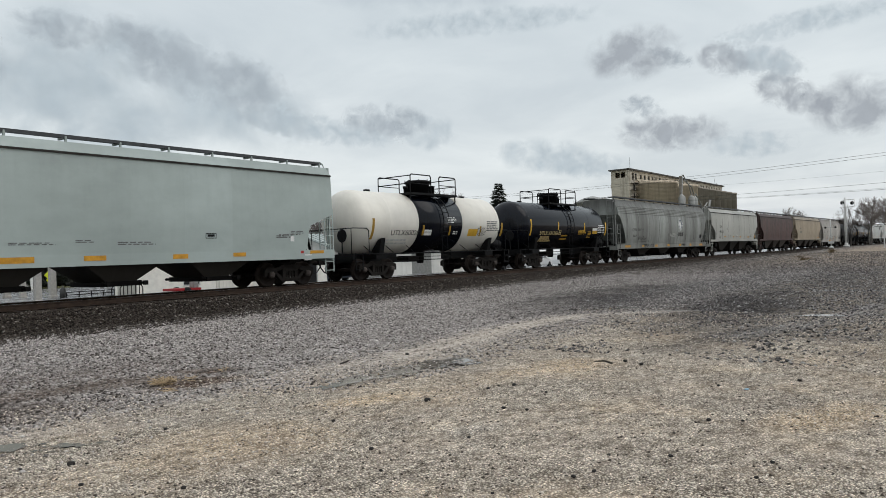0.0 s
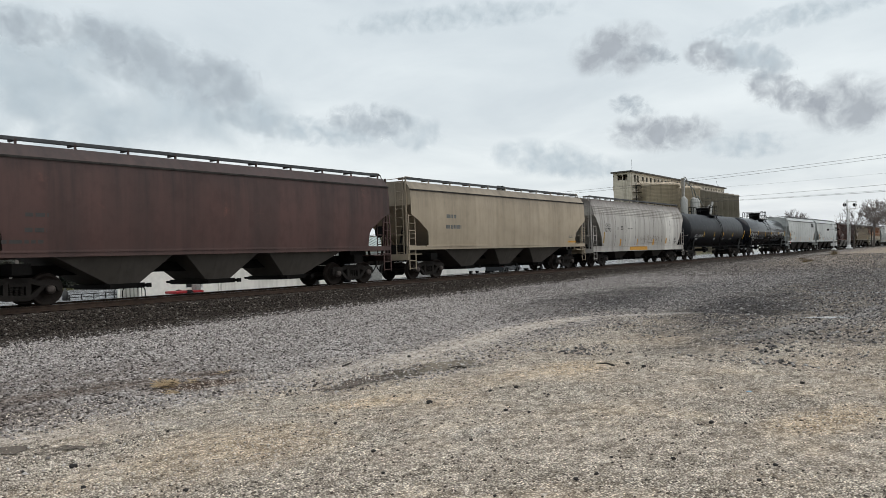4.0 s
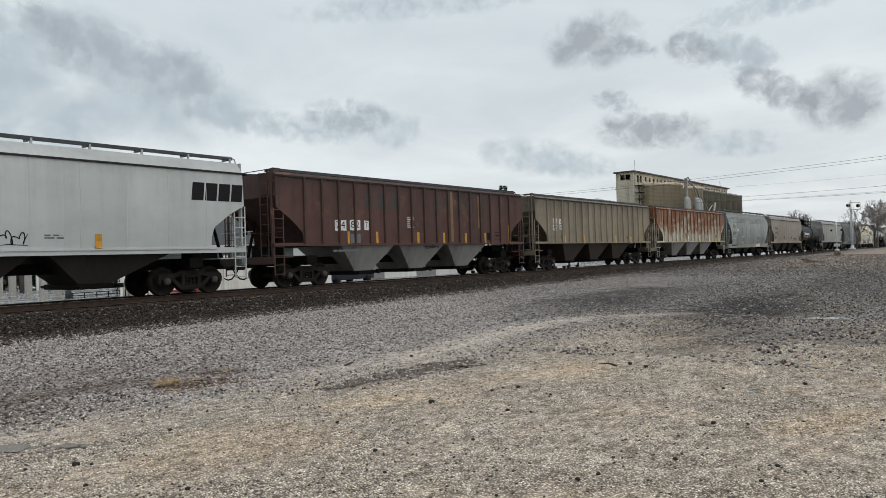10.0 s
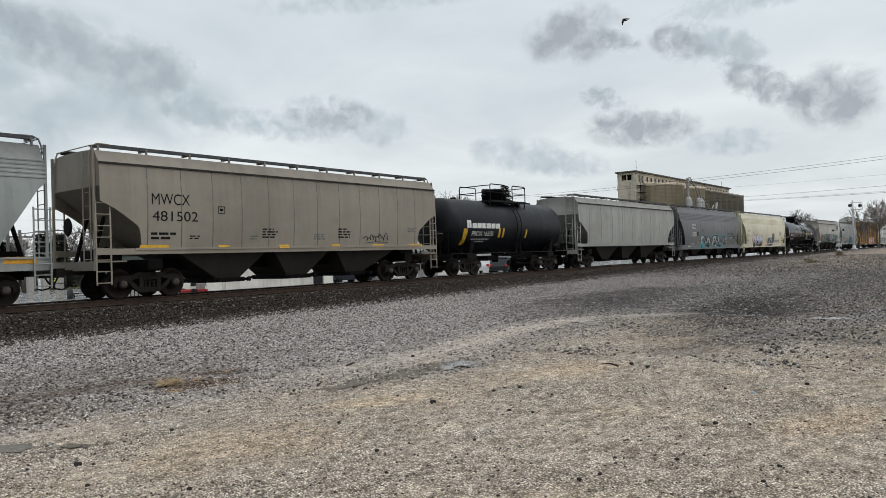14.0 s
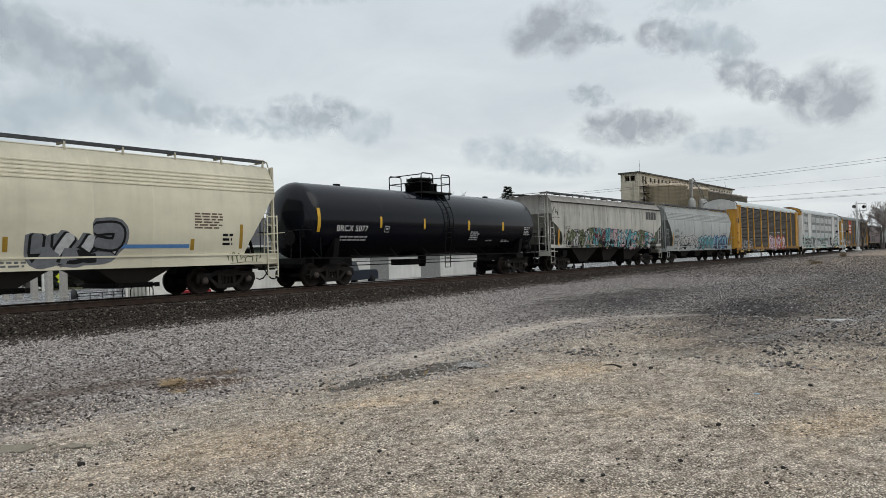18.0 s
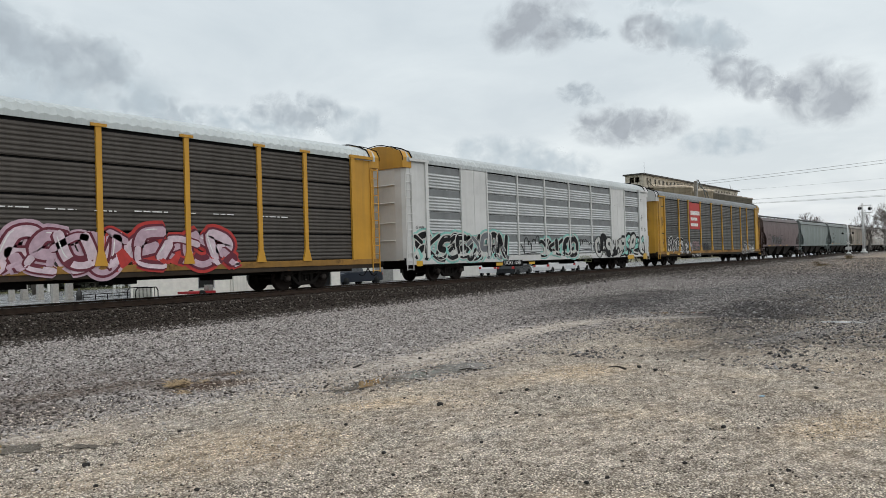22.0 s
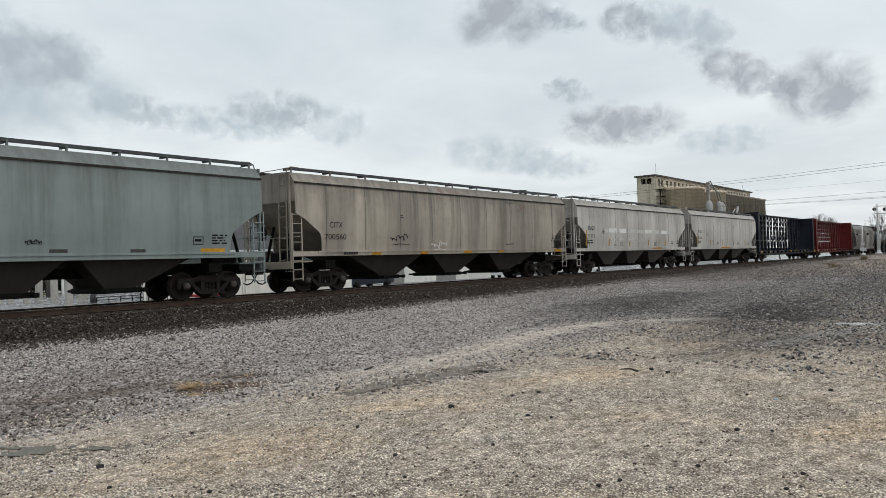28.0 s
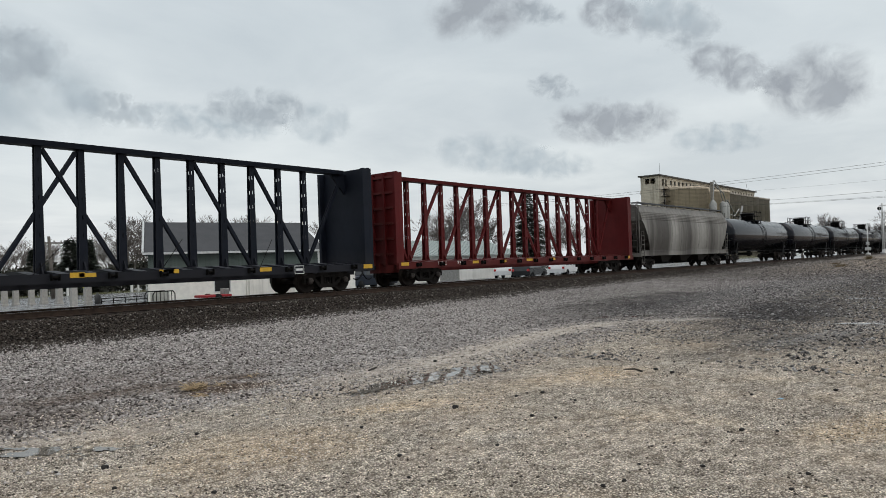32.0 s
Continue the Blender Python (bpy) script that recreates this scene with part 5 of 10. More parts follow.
            for z in (1.9, 2.7, 3.6, 4.4):
                rod(bm, (s * (end + 0.07), -1.0, z), (s * (end + 0.07), 1.0, z), 0.03)
            rod(bm, (s * (end + 0.08), 0, z0), (s * (end + 0.08), 0, z1), 0.04)
        part("end_door", shared(("auto_door", lift, round(end, 2), s), door, frame_mat), None, car, "folding end doors")
        if end_top_mat:
            def cap(bm):
                x0, x1 = sorted((s * (end + 0.09), s * (end - 1.2)))
                prof = [(-H - 0.035, 4.75 + lift), (-H - 0.035, z1 + 0.13), (-H + 0.11, z1 + 0.38), (-1.0, z1 + 0.56), (-0.4, z2 + 0.02), (0, z2 + 0.05), (0.4, z2 + 0.02), (1.0, z1 + 0.56), (H - 0.11, z1 + 0.38), (H + 0.035, z1 + 0.13), (H + 0.035, 4.75 + lift)]
                prism(bm, prof, "x", s * (end + 0.09), s * (end - 0.5))
            def rim(bm):
                prof = [(-H - 0.06, z1 - 0.02), (-H - 0.06, z1 + 0.14), (-H + 0.09, z1 + 0.41), (-1.0, z1 + 0.60), (-0.4, z2 + 0.06), (0, z2 + 0.09), (0.4, z2 + 0.06), (1.0, z1 + 0.60), (H - 0.09, z1 + 0.41), (H + 0.06, z1 + 0.14)]
                for a, b in zip(prof, prof[1:]):
                    rod(bm, (s * (end - 0.5), *a), (s * (end - 0.5), *b), 0.03, 6)
                    rod(bm, (s * (end + 0.1), *a), (s * (end + 0.1), *b), 0.02, 6)
            part("cap_rim", shared(("auto_rim", lift, round(end, 2), s), rim, M["steel_dark"]), None, car, "dark rim round the roof end")
            part("end_cap", shared(("auto_cap", lift, round(end, 2), s), cap, end_top_mat[0 if s < 0 else 1]), None, car, "painted end cap")

        def lad(bm):
            if band and s > 0:
                ladder(bm, 0.55, 2.3, 0.42, 6)
            else:
                ladder(bm, 0.55, 4.9, 0.42, 13)
        part("ladder", shared(("auto_ladder", band and s > 0), lad, frame_mat), None, car, at=(s * (end - 0.24), -H - 0.06, 0))
    def under(bm):
        for x in (-6.2, -4.0, -1.2, 2.0, 5.5):
            box(bm, x, x + 0.9, -1.1, -0.5, 0.52, 0.80)
        rod(bm, (-end + 4, -0.8, 0.66), (end - 4, -0.8, 0.66), 0.03)
    part("brake_gear", shared("auto_under", under, M["steel_dark"]), None, car)
    running_gear(car, L, (L - 19.5) / 2)
    y_at = lambda z: (-H - 0.046 if z < z0 + 0.03 else -H - 0.019)
    return car, y_at, end


def centerbeam_car(Xc, L, paint, label, group="train"):
    """A skeleton centre-beam flat car, unloaded: deck, bulkheads, posts, braces, top chord."""
    car = thing("centerbeam_car", (Xc, TRACK_Y, 0), label, "flat car", group)
    end = L / 2 - 0.75
    z0, z1 = 1.05, 5.0
    def deck(bm):
        for s in (-1, 1):
            y0, y1 = sorted((s * 1.50, s * 1.32))
            box(bm, -end, end, y0, y1, 0.78, z0)
        n = 30
        for k in range(n):
            x = -end + 0.3 + (2 * end - 0.6) * k / (n - 1)
            prism(bm, [(-1.32, z0 - 0.08), (1.32, z0 - 0.08), (1.32, z0 - 0.02), (0.2, z0 + 0.10), (-0.2, z0 + 0.10), (-1.32, z0 - 0.02)], "x", x - 0.16, x + 0.16)
        box(bm, -end, end, -0.30, 0.30, 0.62, z0)
    part("deck", shared(("cb_deck", round(end, 2)), deck, paint), None, car, "skeleton deck with side sills")
    def chord(bm):
        prism(bm, [(-0.22, z1 - 0.16), (0.22, z1 - 0.16), (0.26, z1), (-0.26, z1)], "x", -end + 0.4, end - 0.4)
    part("top_chord", shared(("cb_chord", round(end, 2)), chord, paint), None, car)
    for s in (-1, 1):
        def bulk(bm):
            x0, x1 = sorted((s * (end - 0.05), s * (end - 0.16)))
            box(bm, x0, x1, -1.42, 1.42, z0, z1 + 0.02)
        bh = part("bulkhead", shared(("cb_bulk", round(end, 2), s), bulk, paint), None, car, "tall end bulkhead")
        out = s * (end - 0.05)

        def stile(bm):
            box(bm, *sorted((out, out + s * 0.10)), -0.07, 0.07, z0 - 0.1, z1)
        for y in (-1.35, -0.7, 0, 0.7, 1.35):
            part("bulkhead_post", shared(("cb_stile", round(end, 2), s), stile, paint), None, bh, at=(0, y, 0))

        def ledge(bm):
            box(bm, *sorted((out, out + s * 0.08)), -1.42, 1.42, -0.05, 0.05)
        for z in np.linspace(z0 + 0.4, z1 - 0.2, 6):
            part("bulkhead_rib", shared(("cb_ledge", round(end, 2), s), ledge, paint), None, bh, at=(0, 0, z))

        def cheek(bm):
            box(bm, *sorted((s * (end - 0.16), s * (end - 0.42))), -0.07, 0.07, z0 - 0.1, z1)
        for y in (-1.35, 1.35):
            part("bulkhead_cheek", shared(("cb_cheek", round(end, 2), s), cheek, paint), None, bh, at=(0, y, 0))
        def gusset(bm):
            prism(bm, [(s * (end - 0.16), z1 - 0.1), (s * (end - 1.0), z1 - 0.1), (s * (end - 0.16), z1 - 1.0)], "y", -0.05, 0.05)
        part("gusset", shared(("cb_gusset", round(end, 2), s), gusset, paint), None, car)
    n = 16
    w = 1.24
    xs = [(k - 7.5) * w for k in range(n)]
    def post(bm):
        # twin plates with a row of slots through them
        def half(z):
            return 0.135 + (0.085 - 0.135) * (z - z0) / (z1 - 0.1 - z0)
        slots = [z0 + 1.1 + 0.55 * k for k in range(5)]
        cuts = [z0] + [v for z in slots for v in (z, z + 0.13)] + [z1 - 0.1]
        for y0, y1 in ((-0.10, -0.07), (0.07, 0.10)):
            for s in (-1, 1):
                prism(bm, [(s * half(z0), z0), (s * 0.022, z0), (s * 0.022, z1 - 0.1), (s * half(z1 - 0.1), z1 - 0.1)], "y", y0, y1)
            for a, b in zip(cuts[::2], cuts[1::2]):
                box(bm, -0.022, 0.022, y0, y1, a, b)
        for a, b in zip(cuts[::2], cuts[1::2]):
            box(bm, -0.018, 0.018, -0.07, 0.07, a, b)
        prism(bm, [(-0.30, z0), (0.30, z0), (0.15, z0 + 0.35), (-0.15, z0 + 0.35)], "x", -0.02, 0.02)
    for x in xs:
        part("post", shared("cb_post", post, paint), None, car, "tapered upright post", (x, 0, 0))
    def brace_to(up, run):
        def build(bm):
            a, b = ((0.12, z1 - 0.22), (run - 0.12, z0 + 0.12)) if not up else ((0.12, z0 + 0.12), (run - 0.12, z1 - 0.22))
            d = Vector((b[0] - a[0], 0, b[1] - a[1])).normalized()
            q = Vector((-d.z, 0, d.x)) * 0.058
            o = 0.012 if up else -0.012
            for y0, y1 in ((-0.065, -0.04), (0.04, 0.065)):
                prism(bm, [(a[0] + q.x, a[1] + q.z), (b[0] + q.x, b[1] + q.z), (b[0] - q.x, b[1] - q.z), (a[0] - q.x, a[1] - q.z)], "y", y0 + o, y1 + o)
        return build
    for k in (0, 2, 4, 6):
        part("brace", shared(("cb_brace", True), brace_to(True, 2 * w), paint), None, car, "diagonal brace", (xs[k], 0, 0))
        part("brace", shared(("cb_brace", False), brace_to(False, 2 * w), paint), None, car, "diagonal brace", (xs[15 - k] - 2 * w, 0, 0))
    run = end - 0.2 - 7.5 * w
    part("brace", shared(("cb_end", False, round(end, 2)), brace_to(False, run), paint), None, car, "diagonal brace", (-end + 0.2, 0, 0))
    part("brace", shared(("cb_end", True, round(end, 2)), brace_to(True, run), paint), None, car, "diagonal brace", (xs[15], 0, 0))
    def strap(bm):
        rod(bm, (0, -1.5, 0.98), (1.6, -0.12, 2.1), 0.012, 4)
    for k in (1, 4, 7, 10, 13):
        part("tie_cable", shared("cb_strap", strap, M["steel_dark"]), None, car, "slack tie-down cable", (xs[k] - 0.8, 0, 0))
    def winch(bm):
        lathe(bm, [(0.05, -0.10), (0.05, 0.10)], "x", 8)
        box(bm, -0.12, -0.10, -0.09, 0.05, -0.09, 0.09)
        box(bm, 0.10, 0.12, -0.09, 0.05, -0.09, 0.09)
    for k in range(14):
        x = -end + 1.2 + (2 * end - 2.4) * k / 13
        part("strap_winch", shared("winch", winch, M["steel_dark"]), None, car, "tie-down winch", (x, -1.56, 0.95))
    running_gear(car, L, 2.9)
    return car, (lambda z: -1.50), end


# ---- lettering, stickers and graffiti on the near sides ----
INK = {"k": "black", "w": "white", "y": "yellow", "o": "orange", "g": "grey_ink", "n": "navy"}


def tint(name, rgb, rough=0.55):
    if name not in M:
        M[name] = mat_plain(name, rgb, rough, 0.2)
    return M[name]


def ink(c):
    if c in INK:
        return M[INK[c]]
    named = {"pale": (0.50, 0.50, 0.47), "dull": (0.34, 0.20, 0.02), "cream": (0.72, 0.55, 0.25), "teal": (0.22, 0.50, 0.44), "turq": (0.07, 0.30, 0.34), "pink": (0.46, 0.28, 0.31), "purple": (0.28, 0.25, 0.50),
             "lilac": (0.62, 0.62, 0.72), "red": (0.42, 0.035, 0.03), "blue": (0.08, 0.20, 0.42), "sky": (0.22, 0.42, 0.50), "olive": (0.12, 0.14, 0.06), "maroon": (0.12, 0.015, 0.03), "slate": (0.14, 0.145, 0.155),
             "silver": (0.46, 0.46, 0.46), "brown": (0.13, 0.085, 0.06), "flame": (0.50, 0.10, 0.03), "blush": (0.58, 0.46, 0.51), "rose": (0.47, 0.33, 0.39), "tan": (0.30, 0.20, 0.12), "rusty": (0.19, 0.085, 0.03), "dried": (0.20, 0.12, 0.06), "soot": (0.05, 0.047, 0.045), "green": (0.055, 0.075, 0.055)}
    return tint("paint_" + c, named[c])


class Side:
    """Places marks on the near side of one car, in its own metres."""

    def __init__(self, made):
        self.car, self.y = made[0], made[1]

    def at(self, x, z, lift):
        return (x, self.y(z) - lift, z)

    def text(self, body, x0, x1, z0, z1, c="k"):
        me = text_mesh(body, z1 - z0, ink(c), self.y)
        w = max(v.co.x for v in me.vertices) - min(v.co.x for v in me.vertices)
        o = min(v.co.x for v in me.vertices)
        for v in me.vertices:
            v.co = self.at((v.co.x - o) * (x1 - x0) / w, z0 + v.co.y, 0.007)
        part("lettering", me, None, self.car, at=(x0, 0, 0))

    def bar(self, x0, x1, z0, z1, c="y", name="reflector", lift=0.006):
        lay_bar(self.car, x0, x1, z0, z1, ink(c), self.y, name, "", lift)

    def patch(self, x0, x1, z0, z1, c="pale"):
        """A roller-painted patch with rough edges."""
        bm = bmesh.new()
        rng = random.Random(int(x0 * 97 + z0 * 31))
        n = 10
        lo = [bm.verts.new(self.at(x0 + (x1 - x0) * i / n, z0 + rng.uniform(-0.02, 0.02), 0.004)) for i in range(n + 1)]
        hi = [bm.verts.new(self.at(x0 + (x1 - x0) * i / n, z1 + rng.uniform(-0.02, 0.02), 0.004)) for i in range(n + 1)]
        for i in range(n):
            bm.faces.new((lo[i], lo[i + 1], hi[i + 1], hi[i]))
        part("paint_patch", bm, ink(c), self.car)

    def print_(self, x0, x1, z0, z1, rows, c="g"):
        gap = (z1 - z0) / rows
        lay_lines(self.car, x0, z1 - gap * 0.8, x1 - x0, rows, ink(c), self.y, gap * 0.55, gap, int(x0 * 10))

    def frame_box(self, x0, x1, z0, z1, c="k", fill=True):
        bm = bmesh.new()
        t = 0.025
        for a, b, p, q in ((x0, x1, z0, z0 + t), (x0, x1, z1 - t, z1), (x0, x0 + t, z0 + t, z1 - t), (x1 - t, x1, z0 + t, z1 - t)):
            bm.faces.new([bm.verts.new(self.at(*w, 0.006)) for w in ((a, p), (b, p), (b, q), (a, q))])
        if fill:
            m = (z0 + z1) / 2
            bm.faces.new([bm.verts.new(self.at(*w, 0.006)) for w in ((x0 + 0.07, m - 0.03), (x1 - 0.07, m - 0.03), (x1 - 0.07, m + 0.05), (x0 + 0.07, m + 0.05))])
        part("stencil_box", bm, ink(c), self.car)

    def diamond(self, x, z, r, c="w"):
        bm = bmesh.new()
        bm.faces.new([bm.verts.new(self.at(*w, 0.012)) for w in ((x, z - r), (x + r, z), (x, z + r), (x - r, z))])
        part("placard", bm, ink(c), self.car)

    def ribbon(self, bm, pts, w, lift):
        """A brush stroke along 2D points, with round ends."""
        n = len(pts)
        left, right = [], []
        for i, p in enumerate(pts):
            a, b = pts[max(0, i - 1)], pts[min(n - 1, i + 1)]
            d = Vector((b[0] - a[0], b[1] - a[1]))
            d = d.normalized() if d.length > 1e-6 else Vector((1, 0))
            k = w / 2 * (0.55 if i in (0, n - 1) else 1.0)
            left.append(bm.verts.new(self.at(p[0] - d.y * k, p[1] + d.x * k, lift)))
            right.append(bm.verts.new(self.at(p[0] + d.y * k, p[1] - d.x * k, lift)))
        for i in range(n - 1):
            bm.faces.new((right[i], right[i + 1], left[i + 1], left[i]))

    def scribble(self, x0, x1, z0, z1, c="k", w=0.03, seed=1, loops=None):
        """A fast looping tag."""
        rng = random.Random(seed)
        h = z1 - z0
        n = loops or max(3, int((x1 - x0) / h * 2.6))
        bm = bmesh.new()
        pts, k = [], 0
        ctrl = []
        for i in range(n * 2 + 1):
            u = i / (n * 2)
            ctrl.append((x0 + (x1 - x0) * u + rng.uniform(-0.12, 0.12) * h, (z0 if i % 2 else z1) + (1 if i % 2 else -1) * rng.uniform(0, 0.55) * h))
        for i in range(len(ctrl) - 1):
            p0, p1, p2, p3 = ctrl[max(0, i - 1)], ctrl[i], ctrl[i + 1], ctrl[min(len(ctrl) - 1, i + 2)]
            for s in range(5):
                t = s / 5
                q = []
                for d in (0, 1):
                    q.append(0.5 * (2 * p1[d] + (p2[d] - p0[d]) * t + (2 * p0[d] - 5 * p1[d] + 4 * p2[d] - p3[d]) * t * t + (3 * p1[d] - p0[d] - 3 * p2[d] + p3[d]) * t ** 3))
                q[0] += 0.10 * h * math.sin(6.28 * (i + t) * 0.5)
                pts.append(tuple(q))
        self.ribbon(bm, pts, w, 0.008)
        a = x0 + (x1 - x0) * 0.1
        self.ribbon(bm, [(a, z0 - 0.02), (a + (x1 - x0) * 0.4, z0 + 0.03), (x1, z0)], w * 0.8, 0.009)
        part("graffiti_tag", bm, ink(c), self.car, "quick spray-paint tag")

    GLYPHS = ("02 00 20 22 12 10", "00 02 22 20 00", "22 02 00 20 21 11", "00 02 22 21 01 11 20", "22 02 01 21 20 00", "00 12 20 05 15", "00 02 11 22 20", "02 22 12 10", "00 02 12 21 10 00", "22 01 20 02 00")

    def mural(self, x0, x1, z0, z1, fills, line="k", halo=None, shine=None, n=6, seed=1, fat=0.2):
        """Interlocking angular letters: each bar has its own outline and lies over its neighbours."""
        rng = random.Random(seed)
        z0 = max(z0, 0.80)
        h = z1 - z0
        n = int(n * 1.7) + 1
        cell = (x1 - x0) / n
        edge = bmesh.new()
        paint = [bmesh.new() for _ in fills]
        glint, used = bmesh.new(), 0
        lift = 0.008

        def poly(bm, pts, up):
            bm.faces.new([bm.verts.new(self.at(x, min(max(z, z0), z1), up)) for x, z in pts])

        def bar(a, b, w0, w1, tip, colour):
            nonlocal lift
            d = Vector((b[0] - a[0], b[1] - a[1]))
            if d.length < 0.05:
                return
            d.normalize()
            q = Vector((-d.y, d.x))
            bow = q * rng.uniform(-0.10, 0.10) * h
            m = Vector(((a[0] + b[0]) / 2, (a[1] + b[1]) / 2)) + bow
            A, B = Vector(a), Vector(b)
            for grow, bm in ((0.034, edge), (0.0, paint[colour])):
                k0, k1, km = w0 / 2 + grow, w1 / 2 + grow, (w0 + w1) / 4 + grow
                A2, B2 = A - d * grow, B + d * grow
                poly(bm, [A2 + q * k0, A2 - q * k0, m - q * km, m + q * km], lift)
                poly(bm, [m + q * km, m - q * km, B2 - q * k1, B2 + q * k1], lift)
                if tip:
                    poly(bm, [B2 + q * k1 * 1.9, B2 - q * k1 * 1.9, B2 + d * (k1 * 2.2)], lift)
                lift += 0.0005
            if shine and rng.random() < 0.6:
                e = 0.012
                s0, s1 = q * (w0 * 0.28), q * (w1 * 0.28)
                poly(glint, [A + s0 + q * e, A + s0 - q * e, m + s0 - q * e, m + s0 + q * e], lift + 0.0004)
                if rng.random() < 0.5:
                    poly(glint, [m + s1 + q * e, m + s1 - q * e, B + s1 - q * e, B + s1 + q * e], lift + 0.0004)
        for i in range(n):
            cx = x0 + cell * (i + 0.5) + rng.uniform(-0.15, 0.15) * cell
            lean = rng.uniform(-0.25, 0.35) * cell
            lo, hi = z0 + rng.uniform(0.02, 0.16) * h, z1 - rng.uniform(0.02, 0.24) * h
            c = rng.randrange(len(fills))
            w = min(fat, 0.19) * h * rng.uniform(0.7, 1.1)
            half = cell * rng.uniform(0.42, 0.62)
            mid = lo + (hi - lo) * rng.uniform(0.35, 0.65)
            ends = [((cx - half, lo), (cx - half + lean, hi)), ((cx + half * 0.7, lo), (cx + half * 0.7 + lean, hi)),
                    ((cx - half, mid), (cx + half, mid + rng.uniform(-0.2, 0.2) * h)), ((cx - half + lean, hi), (cx + half + lean, hi - rng.uniform(0, 0.25) * h)),
                    ((cx - half, lo + 0.05 * h), (cx + half * 1.2, lo + rng.uniform(0, 0.3) * h)), ((cx - half, lo), (cx + half + lean, hi))]
            rng.shuffle(ends)
            for a, b in ends[:rng.randrange(4, 7)]:
                if rng.random() < 0.4:
                    a, b = b, a
                bar(a, b, w * rng.uniform(0.8, 1.3), w * rng.uniform(0.5, 1.1), rng.random() < 0.3, c if rng.random() < 0.75 else rng.randrange(len(fills)))
        # quick thin strokes over the letters
        for i in range(n):
            a = x0 + cell * (i + rng.uniform(0, 0.7))
            for k in range(3):
                z = z0 + h * rng.uniform(0.1, 0.8)
                pts = [(a, z)]
                for _ in range(6):
                    pts.append((pts[-1][0] + cell * rng.uniform(-0.15, 0.35), min(max(pts[-1][1] + h * rng.uniform(-0.22, 0.22), z0 + 0.03), z1 - 0.03)))
                self.ribbon(edge if k < 2 else glint, pts, 0.028, lift + 0.001 + 0.0004 * k)
        if halo:
            bm = bmesh.new()
            for k in range(n):
                m = 22
                cx, rx = x0 + cell * (k + 0.5) + rng.uniform(-0.2, 0.2), cell * rng.uniform(0.5, 0.95)
                cz, rz = (z0 + z1) / 2 + rng.uniform(-0.15, 0.15) * h, h * rng.uniform(0.28, 0.5)
                ring = [(cx + rx * math.cos(6.283 * i / m) * rng.uniform(0.75, 1.1), min(max(cz + rz * math.sin(6.283 * i / m) * rng.uniform(0.75, 1.1), z0), z1)) for i in range(m)]
                mid = bm.verts.new(self.at(cx, cz, 0.004 + 0.0003 * (k % 9)))
                vs = [bm.verts.new(self.at(x, z, 0.004 + 0.0003 * (k % 9))) for x, z in ring]
                for i in range(m):
                    bm.faces.new((mid, vs[i], vs[(i + 1) % m]))
            tagged(part("graffiti_background", bm, ink(halo), self.car), "sprayed background cloud", kind="stuff")
        tagged(part("graffiti_outline", edge, ink(line), self.car), kind="stuff")
        for bm, f in zip(paint, fills):
            if bm.verts:
                tagged(part("graffiti_fill", bm, ink(f), self.car), kind="stuff")
        if glint.verts and shine:
            tagged(part("graffiti_highlight", glint, ink(shine), self.car), kind="stuff")

    def bubble(self, x0, x1, z0, z1, top, low, line="k", rim="w", splash=None, n=3, seed=1):
        """Fat rounded letters: outline, pale rim, two-tone fill, small dark counters."""
        rng = random.Random(seed)
        h, cell = z1 - z0, (x1 - x0) / n
        names = (("graffiti_outline", line, 0.075), ("graffiti_rim", rim, 0.035), ("graffiti_fill", top, 0.0))
        layers = [bmesh.new() for _ in names]
        lower, holes, drops = bmesh.new(), bmesh.new(), bmesh.new()
        for i in range(n):
            cx, cz = x0 + cell * (i + 0.5), (z0 + z1) / 2 + rng.uniform(-0.04, 0.04) * h
            a0, m = rng.uniform(0, 6), 36

            def ring(grow, low_only=False):
                out = []
                for k in range(m):
                    a = 6.283 * k / m
                    r = 1 + 0.10 * math.sin(2 * a + a0) + 0.08 * math.sin(3 * a + 2 * a0) + 0.05 * math.sin(5 * a + a0)
                    sq = 1 / max(abs(math.cos(a)), abs(math.sin(a))) ** 0.75
                    x, z = cx + (cell * 0.43 * r * sq + grow) * math.cos(a), cz + (h * 0.36 * r * sq + grow) * math.sin(a)
                    out.append((x, min(z, cz - 0.02 * h * math.sin(a * 3)) if low_only else z))
                return out

            def fan(bm, pts, c, up):
                mid = bm.verts.new(self.at(c[0], c[1], up))
                vs = [bm.verts.new(self.at(x, z, up)) for x, z in pts]
                for k in range(len(vs)):
                    bm.faces.new((mid, vs[k], vs[(k + 1) % len(vs)]))
            up = 0.008 + 0.004 * i
            for bm, (_, _, grow), d in zip(layers, names, (0, 0.0008, 0.0016)):
                fan(bm, ring(grow), (cx, cz), up + d)
            fan(lower, ring(0.0, True), (cx, cz - 0.12 * h), up + 0.0022)
            if rng.random() < 0.9:
                fan(holes, [(cx + 0.10 * cell * math.cos(6.283 * k / 10), cz + 0.12 * h * math.sin(6.283 * k / 10)) for k in range(10)], (cx, cz), up + 0.003)
                fan(holes, [(cx + 0.3 * cell + 0.025 * math.cos(6.283 * k / 6), cz - 0.32 * h + 0.2 * h * math.sin(6.283 * k / 6)) for k in range(6)], (cx + 0.3 * cell, cz - 0.32 * h), up + 0.003)
